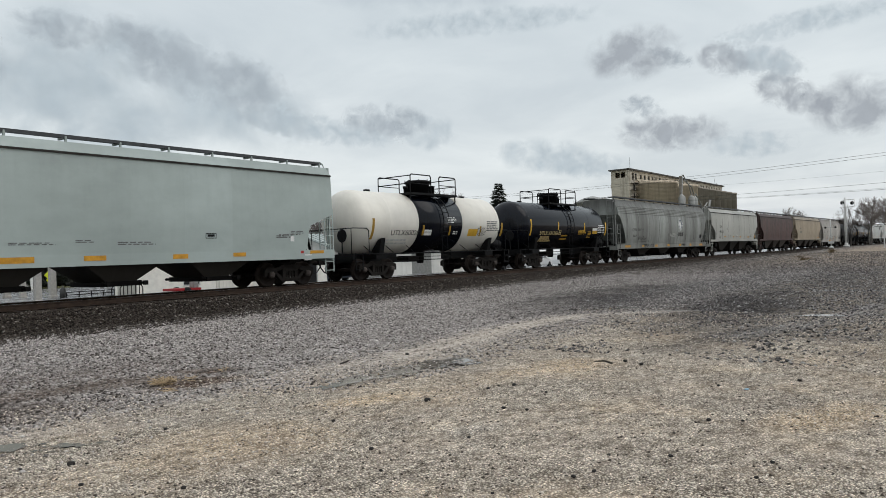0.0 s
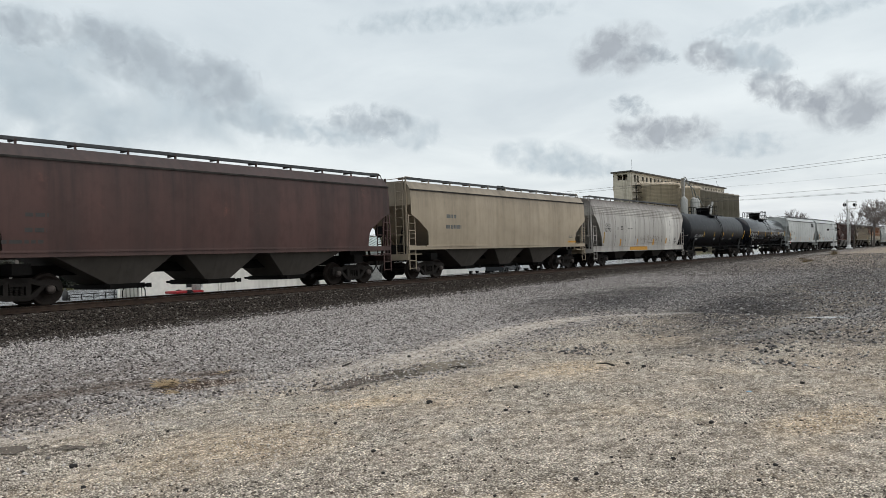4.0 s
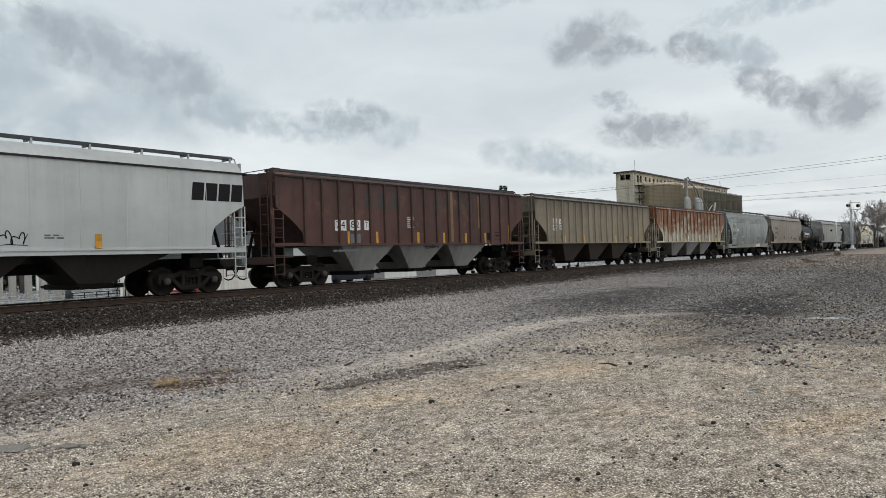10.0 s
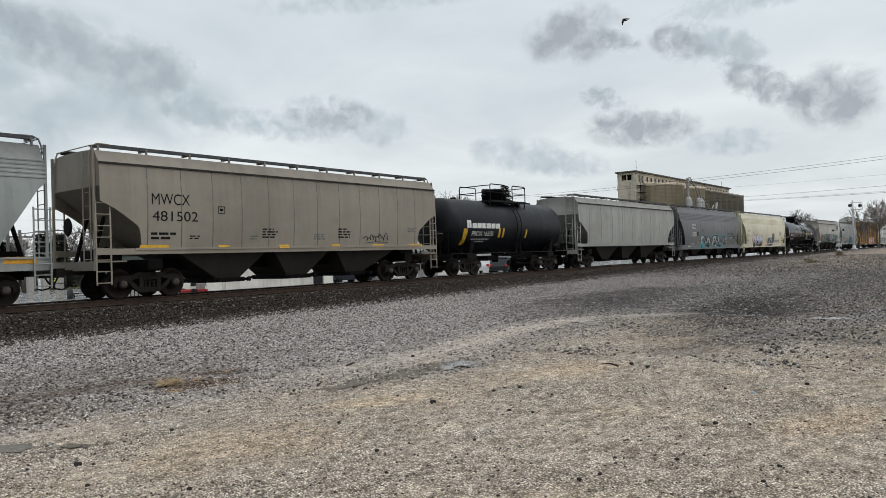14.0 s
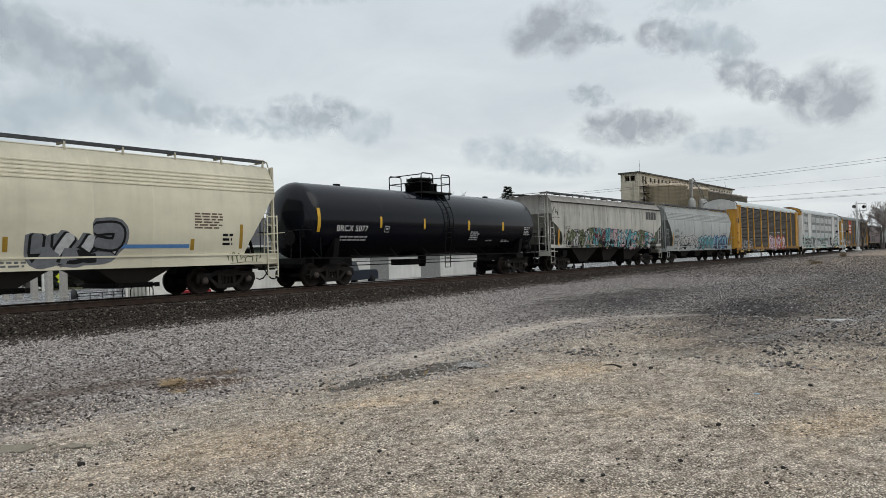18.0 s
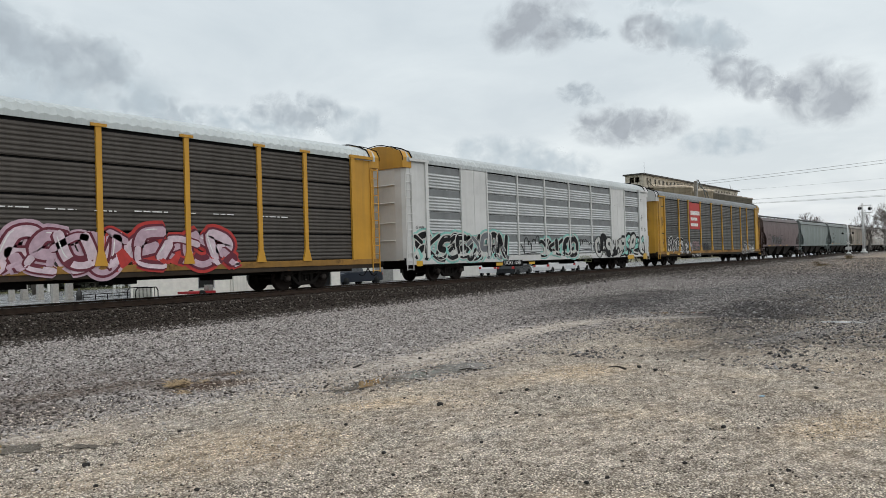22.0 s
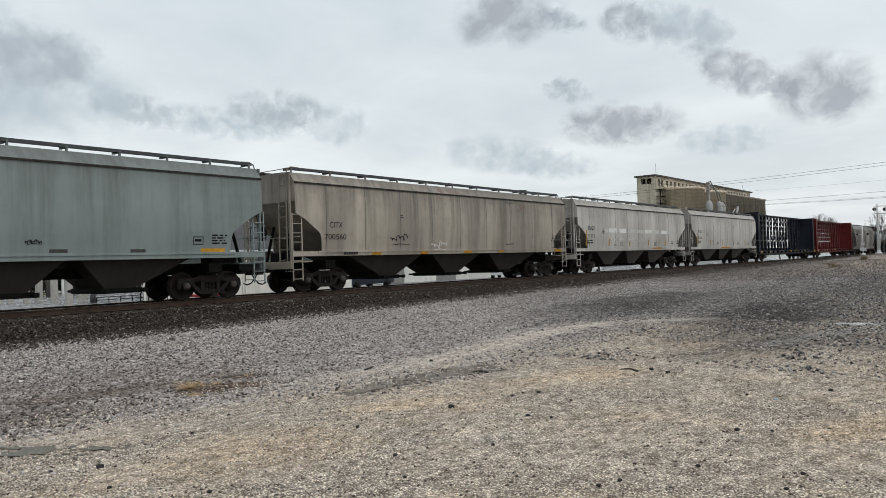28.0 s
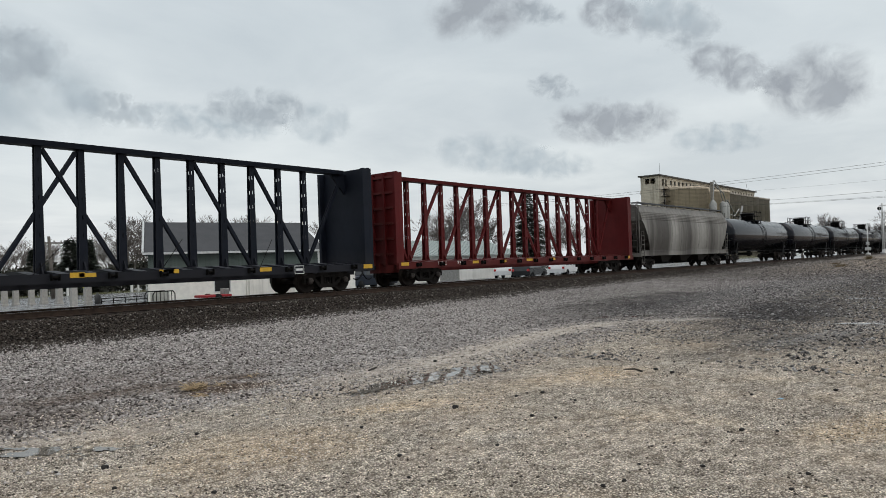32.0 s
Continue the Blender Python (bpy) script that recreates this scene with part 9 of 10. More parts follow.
def build_depot():
    d = thing("depot_building", (20.8, 39.6, LOT_Z + 0.504), "low white block building under a dark shingled roof", "building")
    d.rotation_euler.z = radians(-15.5)
    d.scale = (0.72,) * 3
    foot = -0.70
    white = mat_plain("white_block_wall", (0.84, 0.815, 0.75), 0.85, 0.10, scale=2.5)
    stained = stain_wall("stained_white_wall", (0.84, 0.81, 0.745), 0.4)
    green = mat_plain("grey_green_siding", (0.10, 0.125, 0.112), 0.7, 0.25)
    roof_m = mat_shingle("dark_shingles", (0.050, 0.051, 0.055))
    trim = mat_plain("white_trim", (0.55, 0.56, 0.55), 0.6, 0.15)
    # lower block wall, pierced by two doorways
    bm = bmesh.new()
    for a, b in ((0, 5.3), (6.6, 8.0)):
        box(bm, a, b, 0, 0.3, foot, 1.75)
    box(bm, 5.3, 6.6, 0, 0.3, 1.6, 1.75)
    box(bm, 5.3, 6.6, 0, 0.3, foot, 0.02)
    prism(bm, [(0, 0.3), (0.3, 0.3), (3.5, 12), (3.2, 12)], "z", foot, 1.75)
    part("block_wall", bm, white, d, "painted block wall")
    bm = bmesh.new()
    box(bm, 8.0, 16.5, -0.12, 0.3, foot, 1.75)
    part("stained_wall", bm, stained, d, "white wall with brown run-off stains")
    bm = bmesh.new()
    box(bm, 8.2, 8.6, -0.3, -0.12, foot, 2.5)
    part("pier", bm, stained, d)
    bm = bmesh.new()
    box(bm, 16.4, 16.5, 0, 0.3, foot, 1.75)
    box(bm, 17.6, 18.6, 0, 0.3, foot, 1.75)
    box(bm, 16.5, 18.6, 0, 0.3, 1.6, 1.75)
    part("end_wall", bm, white, d)
    for x, dw in ((5.3, 1.3), (16.5, 1.1)):
        bm = bmesh.new()
        low = 0.02 if x < 9 else foot
        bm = bmesh.new()
        box(bm, x, x + dw, 0.16, 0.22, low, 1.62)
        dr = part("window" if x < 9 else "doorway", bm, VOID, d, "dark window in the block wall" if x < 9 else "dark open doorway", (0, 0, 0))
        bm = bmesh.new()
        box(bm, x - 0.05, x, -0.02, 0.1, low, 1.64)
        box(bm, x + dw, x + dw + 0.05, -0.02, 0.1, low, 1.64)
        if x < 9:
            box(bm, x - 0.05, x + dw + 0.05, -0.05, 0.1, low - 0.08, low)
        part("frame", bm, trim, dr)
    # green lap siding, board by board
    def board(bm):
        prism(bm, [(0.05, 0), (0.01, 0.005), (0.03, 0.19), (0.05, 0.19)], "x", 0, 14.8)
    for k in range(9):
        part("siding_board", shared("siding", board, green), None, d, at=(0, 0, 1.77 + k * 0.18))
    bm = bmesh.new()
    box(bm, 0.05, 14.8, 0.06, 0.2, 1.75, 3.44)
    prism(bm, [(0.05, 0.2), (0.2, 0.2), (3.4, 12), (3.25, 12)], "z", 1.75, 3.44)
    part("upper_wall", bm, green, d)
    # hipped roof (gable at one end), thick enough to show an eave
    bm = bmesh.new()
    e, zr, ze = 0.5, 6.25, 3.38
    v = [bm.verts.new(p) for p in ((-e, -e, ze), (15.4, -e, ze), (15.4, 12 + e, ze), (3.0 - e, 12 + e, ze), (1.5 - e, 6, zr), (15.7, 6, zr))]
    for f in ((0, 1, 5, 4), (1, 2, 5), (2, 3, 4, 5), (3, 2, 1, 0)):
        bm.faces.new([v[i] for i in f])
    bm.faces.new([v[i] for i in (0, 4, 3)])
    bmesh.ops.recalc_face_normals(bm, faces=bm.faces[:])
    rf = part("roof", bm, roof_m, d, "dark shingled roof")
    bm = bmesh.new()
    box(bm, -e - 0.02, 15.45, -e - 0.06, -e, ze - 0.16, ze + 0.02)
    part("fascia", bm, trim, rf, "white fascia board")
    bm = bmesh.new()
    rod(bm, (-e, -e, ze + 0.04), (1.5 - e, 6, zr + 0.04), 0.09, 6)
    rod(bm, (1.5 - e, 6, zr + 0.04), (3.0 - e, 12 + e, ze + 0.04), 0.09, 6)
    part("gable_trim", bm, trim, rf)
    for x, h in ((4.2, 0.3), (12.2, 1.0)):
        bm = bmesh.new()
        lathe(bm, [(0.09, 4.4), (0.09, 5.2 + h), (0.15, 5.2 + h), (0.15, 5.4 + h), (0, 5.45 + h)], "z", 10, (x, 2.4, 0))
        part("vent_pipe", bm, TIN, rf, "metal flue")


def build_shed():
    s = thing("long_shed", (43.0, 44.7, LOT_Z), "long low white shed with a pale green-grey sheet-metal roof", "shed")
    wall = stain_wall("pale_shed_wall", (0.80, 0.79, 0.75), 0.2)
    g = Graph("green_metal_roof")
    n = g.noise(g.coords(), 0.7, 5)
    green = g.done(g.mix(n, (0.26, 0.30, 0.285), (0.36, 0.40, 0.38)), 0.5, 0.1)
    bm = bmesh.new()
    prism(bm, [(0, 0), (0, 2.5), (4.5, 3.95), (9, 2.5), (9, 0)], "x", 0, 23.5)
    part("wall", bm, wall, s)
    bm = bmesh.new()
    prism(bm, [(-0.5, 2.40), (4.5, 3.98), (9.5, 2.40), (9.5, 2.52), (4.5, 4.12), (-0.5, 2.52)], "x", -0.4, 23.9)
    rf = part("roof", bm, green, s)
    for k in range(40):
        bm = bmesh.new()
        x = -0.3 + k * 0.6
        prism(bm, [(-0.5, 2.52), (4.5, 4.12), (4.5, 4.17), (-0.5, 2.57)], "x", x, x + 0.05)
        part("roof_seam", bm, green, rf)
    for a, b in ((3, 5.4), (10, 13)):
        bm = bmesh.new()
        box(bm, a, b, -0.03, 0.0, 0.0, 2.2)
        dr = part("roller_door", bm, TIN, s, "grey roller door")


# ---- parked vehicles ----
GLASS = Graph("car_glass")
GLASS = GLASS.done((0.012, 0.014, 0.016), 0.08, 0.0, 0.6)


def wheel_mesh(bm):
    lathe(bm, [(0, -0.11), (0.20, -0.11), (0.21, -0.12), (0.33, -0.12), (0.35, -0.08), (0.35, 0.10), (0, 0.10)], "y", 20)


def parked_car(name, at, turn, paint, label, pickup=False, L=4.7):
    c = thing(name, at, label, "car" if not pickup else "pickup truck")
    c.rotation_euler.z = radians(turn)
    bm = bmesh.new()
    h = L / 2
    low = [(-h, 0.35), (-h, 0.75), (-h + 0.08, 1.0), (-h + 0.3, 1.05), (h - 1.15, 1.05), (h - 0.35, 0.92), (h - 0.05, 0.78), (h, 0.5), (h - 0.05, 0.32)]
    prism(bm, low, "y", -0.9, 0.9)
    bmesh.ops.bevel(bm, geom=[e for e in bm.edges if abs(e.verts[0].co.y - e.verts[1].co.y) < 1e-4], offset=0.07, segments=2, affect="EDGES")
    part("body", bm, paint, c)
    bm = bmesh.new()
    if pickup:
        cab = [(-0.3, 1.0), (-0.15, 1.72), (0.95, 1.72), (1.45, 1.04)]
    else:
        cab = [(-h + 0.15, 1.0), (-h + 0.35, 1.58), (-h + 0.7, 1.70), (0.35, 1.70), (1.15, 1.04)]
    n = len(cab)
    lo = [bm.verts.new((x, -0.88 + (z - 1.0) * 0.22, z)) for x, z in cab]
    hi = [bm.verts.new((x, 0.88 - (z - 1.0) * 0.22, z)) for x, z in cab]
    bm.faces.new(lo)
    bm.faces.new(hi[::-1])
    for i in range(n):
        bm.faces.new((lo[i], hi[i], hi[(i + 1) % n], lo[(i + 1) % n]))
    bmesh.ops.recalc_face_normals(bm, faces=bm.faces[:])
    cabin = part("cabin", bm, paint, c)
    xs = [(-0.1, 0.35), (0.40, 1.0)] if pickup else [(-h + 0.5, -0.85), (-0.78, 0.02), (0.09, 0.72)]
    for a, b in xs:
        for s in (-1, 1):
            bm = bmesh.new()
            pts = [(a, 1.08), (b + (0.18 if b > 0.5 else 0), 1.08), (b - (0.10 if b > 0.5 else 0), 1.58), (a + 0.03, 1.58)]
            vs = [bm.verts.new((x, s * (0.885 - (z - 1.0) * 0.22), z)) for x, z in pts]
            bm.faces.new(vs if s < 0 else vs[::-1])
            part("side_window", bm, GLASS, cabin)
    bm = bmesh.new()
    x0, z0, x1, z1 = (1.42, 1.08, 0.98, 1.68) if pickup else (1.12, 1.08, 0.40, 1.66)
    vs = [bm.verts.new(p) for p in ((x0 + 0.02, -0.78, z0), (x0 + 0.02, 0.78, z0), (x1 + 0.02, 0.68, z1), (x1 + 0.02, -0.68, z1))]
    bm.faces.new(vs)
    part("windscreen", bm, GLASS, cabin)
    if pickup:
        bm = bmesh.new()
        box(bm, -h + 0.1, -0.4, -0.78, 0.78, 1.045, 1.06)
        part("load_bed", bm, M["steel_dark"], c)
    for x in (-h + 0.85, h - 0.9):
        for s in (-1, 1):
            part("wheel", shared("car_wheel", wheel_mesh, M["black_frame"]), None, c, at=(x, s * 0.82, 0.35))
    for s in (-1, 1):
        bm = bmesh.new()
        soft_box(bm, h - 0.12, h + 0.005, s * 0.70 - 0.16, s * 0.70 + 0.16, 0.66, 0.80, 0.02)
        part("headlight", bm, M["white"], c, "clear headlight")
        bm = bmesh.new()
        soft_box(bm, -h - 0.005, -h + 0.1, s * 0.74 - 0.12, s * 0.74 + 0.12, 0.72, 0.95, 0.02)
        part("tail_light", bm, M["red_light"], c, "red tail light")
    return c


def build_vehicles():
    wp = Graph("white_car_paint").done((0.72, 0.72, 0.72), 0.25, 0.0, 0.5)
    dp = Graph("black_car_paint").done((0.018, 0.02, 0.022), 0.25, 0.0, 0.5)
    bp = Graph("blue_truck_paint").done((0.014, 0.02, 0.032), 0.3, 0.0, 0.5)
    z = LOT_Z + 0.02
    parked_car("parked_suv", (57.0, 37.0, z), 12, dp, "dark grey sport utility car parked in the lot")
    parked_car("parked_suv", (65.8, 38.3, z), 8, wp, "white sport utility car parked in the lot")
    parked_car("parked_car", (73.6, 39.5, z), 8, wp, "white car parked in the lot")
    parked_car("parked_car", (58.6, 40.6, z), 20, wp, "small white car parked by the shed", L=4.2)
    parked_car("pickup_truck", (36.9, 38.2, z), 188, bp, "dark blue pickup truck parked by the depot", True, 5.4)


# ---- lot furniture ----
def build_lot():
    conc = mat_plain("post_concrete", (0.42, 0.40, 0.37), 0.85, 0.25)
    rng = random.Random(4)
    xs = [(17.41, 49.94), (18.07, 49.22), (19.05, 49.85), (19.32, 48.18), (16.91, 40.30), (19.81, 45.20), (16.84, 50.17)]
    for k, (x, y) in enumerate(xs):
        p = thing("concrete_post", (x, y, LOT_Z), "square concrete post standing in the wet lot", "post", "posts in the lot")
        h, w = rng.uniform(1.7, 2.0), rng.uniform(0.15, 0.18)
        bm = bmesh.new()
        soft_box(bm, -w, w, -w, w, 0, h, 0.02)
        part("shaft", bm, conc, p)
        bm = bmesh.new()
        soft_box(bm, -w - 0.04, w + 0.04, -w - 0.04, w + 0.04, -0.05, rng.uniform(0.10, 0.16), 0.02)
        part("foot", bm, conc, p)
    drum = thing("bollard", (19.97, 44.24, LOT_Z), "short dark bollard with a pointed cap", "bollard")
    bm = bmesh.new()
    lathe(bm, [(0.17, 0), (0.17, 0.46), (0.06, 0.60), (0.03, 0.72), (0, 0.73)], "z", 12)
    part("body", bm, mat_plain("grey_bollard", (0.06, 0.06, 0.06), 0.7), drum)
    cart = thing("cart_corral", (20.2, 38.0, LOT_Z), "low steel tube corral with round corners", "barrier")
    for k, y in enumerate((0, 0.9)):
        bm = bmesh.new()
        pipe(bm, [(0, y, 0), (0, y, 0.55), (0.12, y, 0.72), (1.2, y, 0.72), (1.32, y, 0.55), (1.32, y, 0)], 0.03, 8)
        part("hoop", bm, M["steel_dark"], cart)
    for k in range(5):
        bm = bmesh.new()
        x = 0.2 + 0.23 * k
        rod(bm, (x, 0, 0), (x, 0, 0.72), 0.02)
        part("upright", bm, M["steel_dark"], cart)
    bm = bmesh.new()
    box(bm, 0.1, 1.22, 0.44, 0.46, 0.06, 0.68)
    part("panel", bm, mat_plain("pale_panel", (0.42, 0.42, 0.38), 0.7), cart)
    red = thing("flat_trailer", (22.6, 36.6, LOT_Z), "low red flat trailer with a grey toolbox", "trailer")
    bm = bmesh.new()
    soft_box(bm, 0, 1.75, 0, 1.2, 0.24, 0.38, 0.02)
    part("deck", bm, mat_plain("trailer_red", (0.32, 0.02, 0.025), 0.5), red)
    bm = bmesh.new()
    soft_box(bm, 1.4, 1.7, 0.2, 0.7, 0.38, 0.72, 0.02)
    part("toolbox", bm, TIN, red)
    for s in (0.05, 1.15):
        bm = bmesh.new()
        lathe(bm, [(0, -0.08), (0.22, -0.08), (0.22, 0.08), (0, 0.08)], "y", 16, (0.85, s, 0.22))
        part("wheel", bm, M["black_frame"], red)
    rail = thing("pipe_fence", (19.72, 43.20, LOT_Z), "low dark pipe rail at the edge of the wet lot", "fence")
    rail.rotation_euler.z = radians(4.9)
    for k in range(5):
        bm = bmesh.new()
        rod(bm, (k * 0.761, 0, 0), (k * 0.761, 0, 0.34), 0.03)
        part("post", bm, M["steel_dark"], rail)
    for z in (0.17, 0.33):
        bm = bmesh.new()
        rod(bm, (0, 0, z), (3.04, 0, z), 0.022)
        part("rail", bm, M["steel_dark"], rail)
    sign = thing("road_sign", (27.11, 62.67, LOT_Z), "bright yellow-green warning sign on a thin post", "sign")
    bm = bmesh.new()
    rod(bm, (0, 0, 0), (0, 0, 1.5), 0.03)
    part("post", bm, TIN, sign)
    for k, z in enumerate((1.22, 0.80)):
        bm = bmesh.new()
        s = 0.30 if k == 0 else 0.17
        prism(bm, [(0, z - s), (s, z), (0, z + s), (-s, z)], "y", -0.05, -0.03)
        part("plate", bm, mat_plain("lime_yellow", (0.55, 0.62, 0.03), 0.4, 0.1), sign)
    for x, y, h, w in ((27.2, 66, 2.4, 0.09), (33.0, 66, 2.2, 0.10), (33.8, 66.3, 1.4, 0.07), (36.6, 66.5, 2.3, 0.22)):
        p = thing("white_post", (x, y, LOT_Z), "white post at the edge of the grass", "post", "white posts")
        bm = bmesh.new()
        soft_box(bm, -w, w, -w, w, 0, h, 0.01)
        part("shaft", bm, M["white"], p)
        bm = bmesh.new()
        soft_box(bm, -w * 1.2, w * 1.2, -w * 1.2, w * 1.2, h, h + 0.06, 0.01)
        part("cap", bm, M["white"], p)


# ---- trees ----
BARK = mat_plain("grey_bark", (0.12, 0.108, 0.098), 0.9, 0.4)
TWIG = mat_plain("twigs", (0.155, 0.132, 0.122), 0.9, 0.3)


TWIG_R = 0.017


def bare_tree(seed, height):
    """Trunk and limbs, and the fine twigs of the crown, as two bmeshes."""
    rng = random.Random(seed)
    wood, twig = bmesh.new(), bmesh.new()

    def grow(p, d, length, r, depth):
        steps = 3 if depth < 3 else 2
        for k in range(steps):
            d = (d + Vector((rng.uniform(-1, 1), rng.uniform(-1, 1), rng.uniform(-0.4, 0.7))) * 0.16).normalized()
            q = p + d * length / steps
            r = max(r, TWIG_R)
            r2 = max(r * 0.84, TWIG_R)
            rod(wood if depth < 3 else twig, p, q, r, 7 if depth < 2 else (4 if depth < 3 else 3), r2, caps=False)
            p, r = q, r2
            if 1 <= depth <= 4 and k < steps - 1:
                side = (d.orthogonal().normalized() if rng.random() < 0.5 else d.cross(d.orthogonal()).normalized()) * rng.choice((-1, 1))
                if depth < 5:
                    grow(p, (d * 0.7 + side * 0.8 + Vector((0, 0, 0.15))).normalized(), length * 0.55, r * 0.5, depth + 1)
        if depth < 5:
            for _ in range(3 if depth < 4 else 2):
                o = Vector((rng.uniform(-1, 1), rng.uniform(-1, 1), rng.uniform(-0.15, 0.6)))
                grow(p, (d * 0.75 + o * 0.75).normalized(), length * rng.uniform(0.58, 0.78), r * 0.62, depth + 1)

    grow(Vector((0, 0, -0.2)), Vector((0, 0, 1)), height * 0.30, height * 0.020, 0)
    top = max(v.co.z for v in twig.verts)
    for bm in (wood, twig):
        for v in bm.verts:
            v.co *= height / top
    return wood, twig


def conifer(seed, height, width):
    rng = random.Random(seed)
    wood, leaf = bmesh.new(), bmesh.new()
    rod(wood, (0, 0, -0.2), (0, 0, height * 0.97), height * 0.018, 8, 0.03)
    z = height * 0.10
    while z < height * 0.985:
        f = 1 - z / height
        reach = width * 0.5 * (f ** 0.8) * rng.uniform(0.75, 1.15) + 0.15
        for k in range(12):
            a = rng.uniform(0, 6.28)
            d = Vector((math.cos(a), math.sin(a), rng.uniform(-0.25, 0.12)))
            n = max(4, int(reach * 7))
            rod(wood, (0, 0, z), Vector((0, 0, z)) + d * reach * 0.9, 0.02, 3, 0.006, caps=False)
            for i in range(n):
                t = (i + 0.6) / n
                p = Vector((0, 0, z)) + d * reach * t + Vector((0, 0, -0.25 * t * t * reach * 0.4))
                s = 0.46 * (1.15 - 0.55 * t) * rng.uniform(0.7, 1.3)
                o = Vector((-d.y, d.x, 0))
                for sgn in (-1, 1):
                    tip = p + (o * sgn * 0.9 + d * 0.7 + Vector((0, 0, rng.uniform(-0.55, 0.15)))) * s
                    v = [bm_v for bm_v in (leaf.verts.new(p), leaf.verts.new(p + d * s * 0.5 + Vector((0, 0, 0.05))), leaf.verts.new(tip))]
                    leaf.faces.new(v)
        z += height * 0.018 + 0.06
    return wood, leaf


def build_trees():
    needle = Graph("dark_needles")
    n = needle.noise(needle.coords(), 3, 4)
    needle = needle.done(needle.mix(needle.island(), (0.024, 0.032, 0.026), needle.mix(n, (0.045, 0.058, 0.042), (0.075, 0.082, 0.06))), 0.75)
    kinds = []
    for s, h in ((11, 10.0), (23, 10.0), (37, 10.0)):
        w, t = bare_tree(s, h)
        kinds.append((mesh_of(w, "trunk", BARK), mesh_of(t, "crown", TWIG)))
    rng = random.Random(8)

    def plant(at, h, k):
        tree = thing("bare_tree", at, "leafless winter tree with fine grey-brown twigs", "tree", "bare trees")
        tree.rotation_euler.z = rng.uniform(0, 6.28)
        tree.scale = (h / 10,) * 3
        part("trunk", kinds[k % 3][0], None, tree)
        part("crown", kinds[k % 3][1], None, tree, "leafless crown of twigs")
    spots = [(13.2, 180, 8.0), (11.9, 170, 9.6), (10.9, 185, 8.2), (7.9, 150, 8.5), (6.7, 140, 9.3), (5.6, 150, 9.6), (8.8, 190, 7.6),
             (38.6, 92, 10.4), (37.2, 99, 9.6), (40.2, 96, 9.4), (35.6, 105, 8.6), (30.8, 110, 8.6), (29.4, 120, 8.6), (28.2, 112, 7.0),
             (63.4, 80, 7.6), (62.6, 84, 8.6), (65.2, 82, 6.4), (61.5, 88, 7.0), (70.5, 90, 6.2), (72.6, 96, 6.4), (74.8, 88, 6.0), (68.9, 95, 6.3),
             (57.4, 78, 7.6), (54.4, 80, 7.8), (52.2, 83, 7.4), (48.5, 82, 7.4), (47.3, 86, 8.4), (45.9, 84, 7.0), (27.0, 140, 8.0), (23.0, 170, 8.0)]
    for k, (a, r, h) in enumerate(spots):
        x, y, _ = at_bearing(a, r)
        plant((x, y, LOT_Z), h, k)
        x, y, _ = at_bearing(a + rng.uniform(-1.2, 1.2), r + rng.uniform(3, 14))
        plant((x, y, LOT_Z), h * rng.uniform(0.8, 1.0), k + 1)
    for a, r, h, w in ((33.0, 98, 11.4, 7.8), (67.4, 74, 5.2, 3.0), (66.3, 80, 5.4, 3.2), (69.6, 82, 4.6, 2.8)):
        x, y, _ = at_bearing(a, r)
        t = thing("conifer", (x, y, LOT_Z), "dark green spruce with drooping branches", "tree", "conifers")
        wd, lf = conifer(int(a * 10), h, w)
        part("trunk", wd, BARK, t)
        part("crown", lf, needle, t, "dark needled boughs")
    # woods far behind, one mass
    base = kinds[1]
    vv, ff, k = [], [], 0
    src = base[1]
    co = np.array([v.co[:] for v in src.vertices])
    po = [tuple(p.vertices) for p in src.polygons]
    keep = po[::2]
    for i in range(46):
        a = rng.uniform(26, 84)
        r = rng.uniform(112, 170)
        s = rng.uniform(0.5, 0.85) * r / 150
        w = rng.uniform(0, 6.28)
        m = np.array([(math.cos(w), -math.sin(w), 0), (math.sin(w), math.cos(w), 0), (0, 0, 0.9)]) * s
        vv.append(co @ m.T + np.array(at_bearing(a, r, LOT_Z)))
        ff += [tuple(q + k for q in f) for f in keep]
        k += len(co)
    me = bpy.data.meshes.new("far_woods")
    me.from_pydata(np.concatenate(vv).tolist(), [], ff)
    me.materials.append(TWIG)
    tagged(new("far_woods", me), "leafless woods on the far side of the lot", "woods", kind="stuff")
    # a dark clipped hedge along the grass
    hedge_m = Graph("evergreen_hedge")
    hn = hedge_m.noise(hedge_m.world_coords(), 3, 5)
    hedge_m = hedge_m.done(hedge_m.mix(hedge_m.island(), (0.028, 0.030, 0.024), hedge_m.mix(hn, (0.055, 0.058, 0.045), (0.095, 0.085, 0.066))), 0.9)
    g = np.random.default_rng(6)
    n = 16000
    x = g.uniform(2, 56, n)
    z = LOT_Z + 2.6 * g.random(n) ** 0.8 + 0.5 * np.sin(x * 0.7) * g.random(n)
    c = np.stack([x, 74 + g.uniform(-1.2, 1.2, n), z], 1)
    t = g.normal(0, 0.22, (n, 3, 3)) + c[:, None]
    me = bpy.data.meshes.new("hedge")
    me.from_pydata(t.reshape(-1, 3).tolist(), [], np.arange(n * 3).reshape(-1, 3).tolist())
    me.materials.append(hedge_m)
    tagged(new("hedge", me), "dark evergreen hedge and brush beyond the grass", "hedge", kind="stuff")


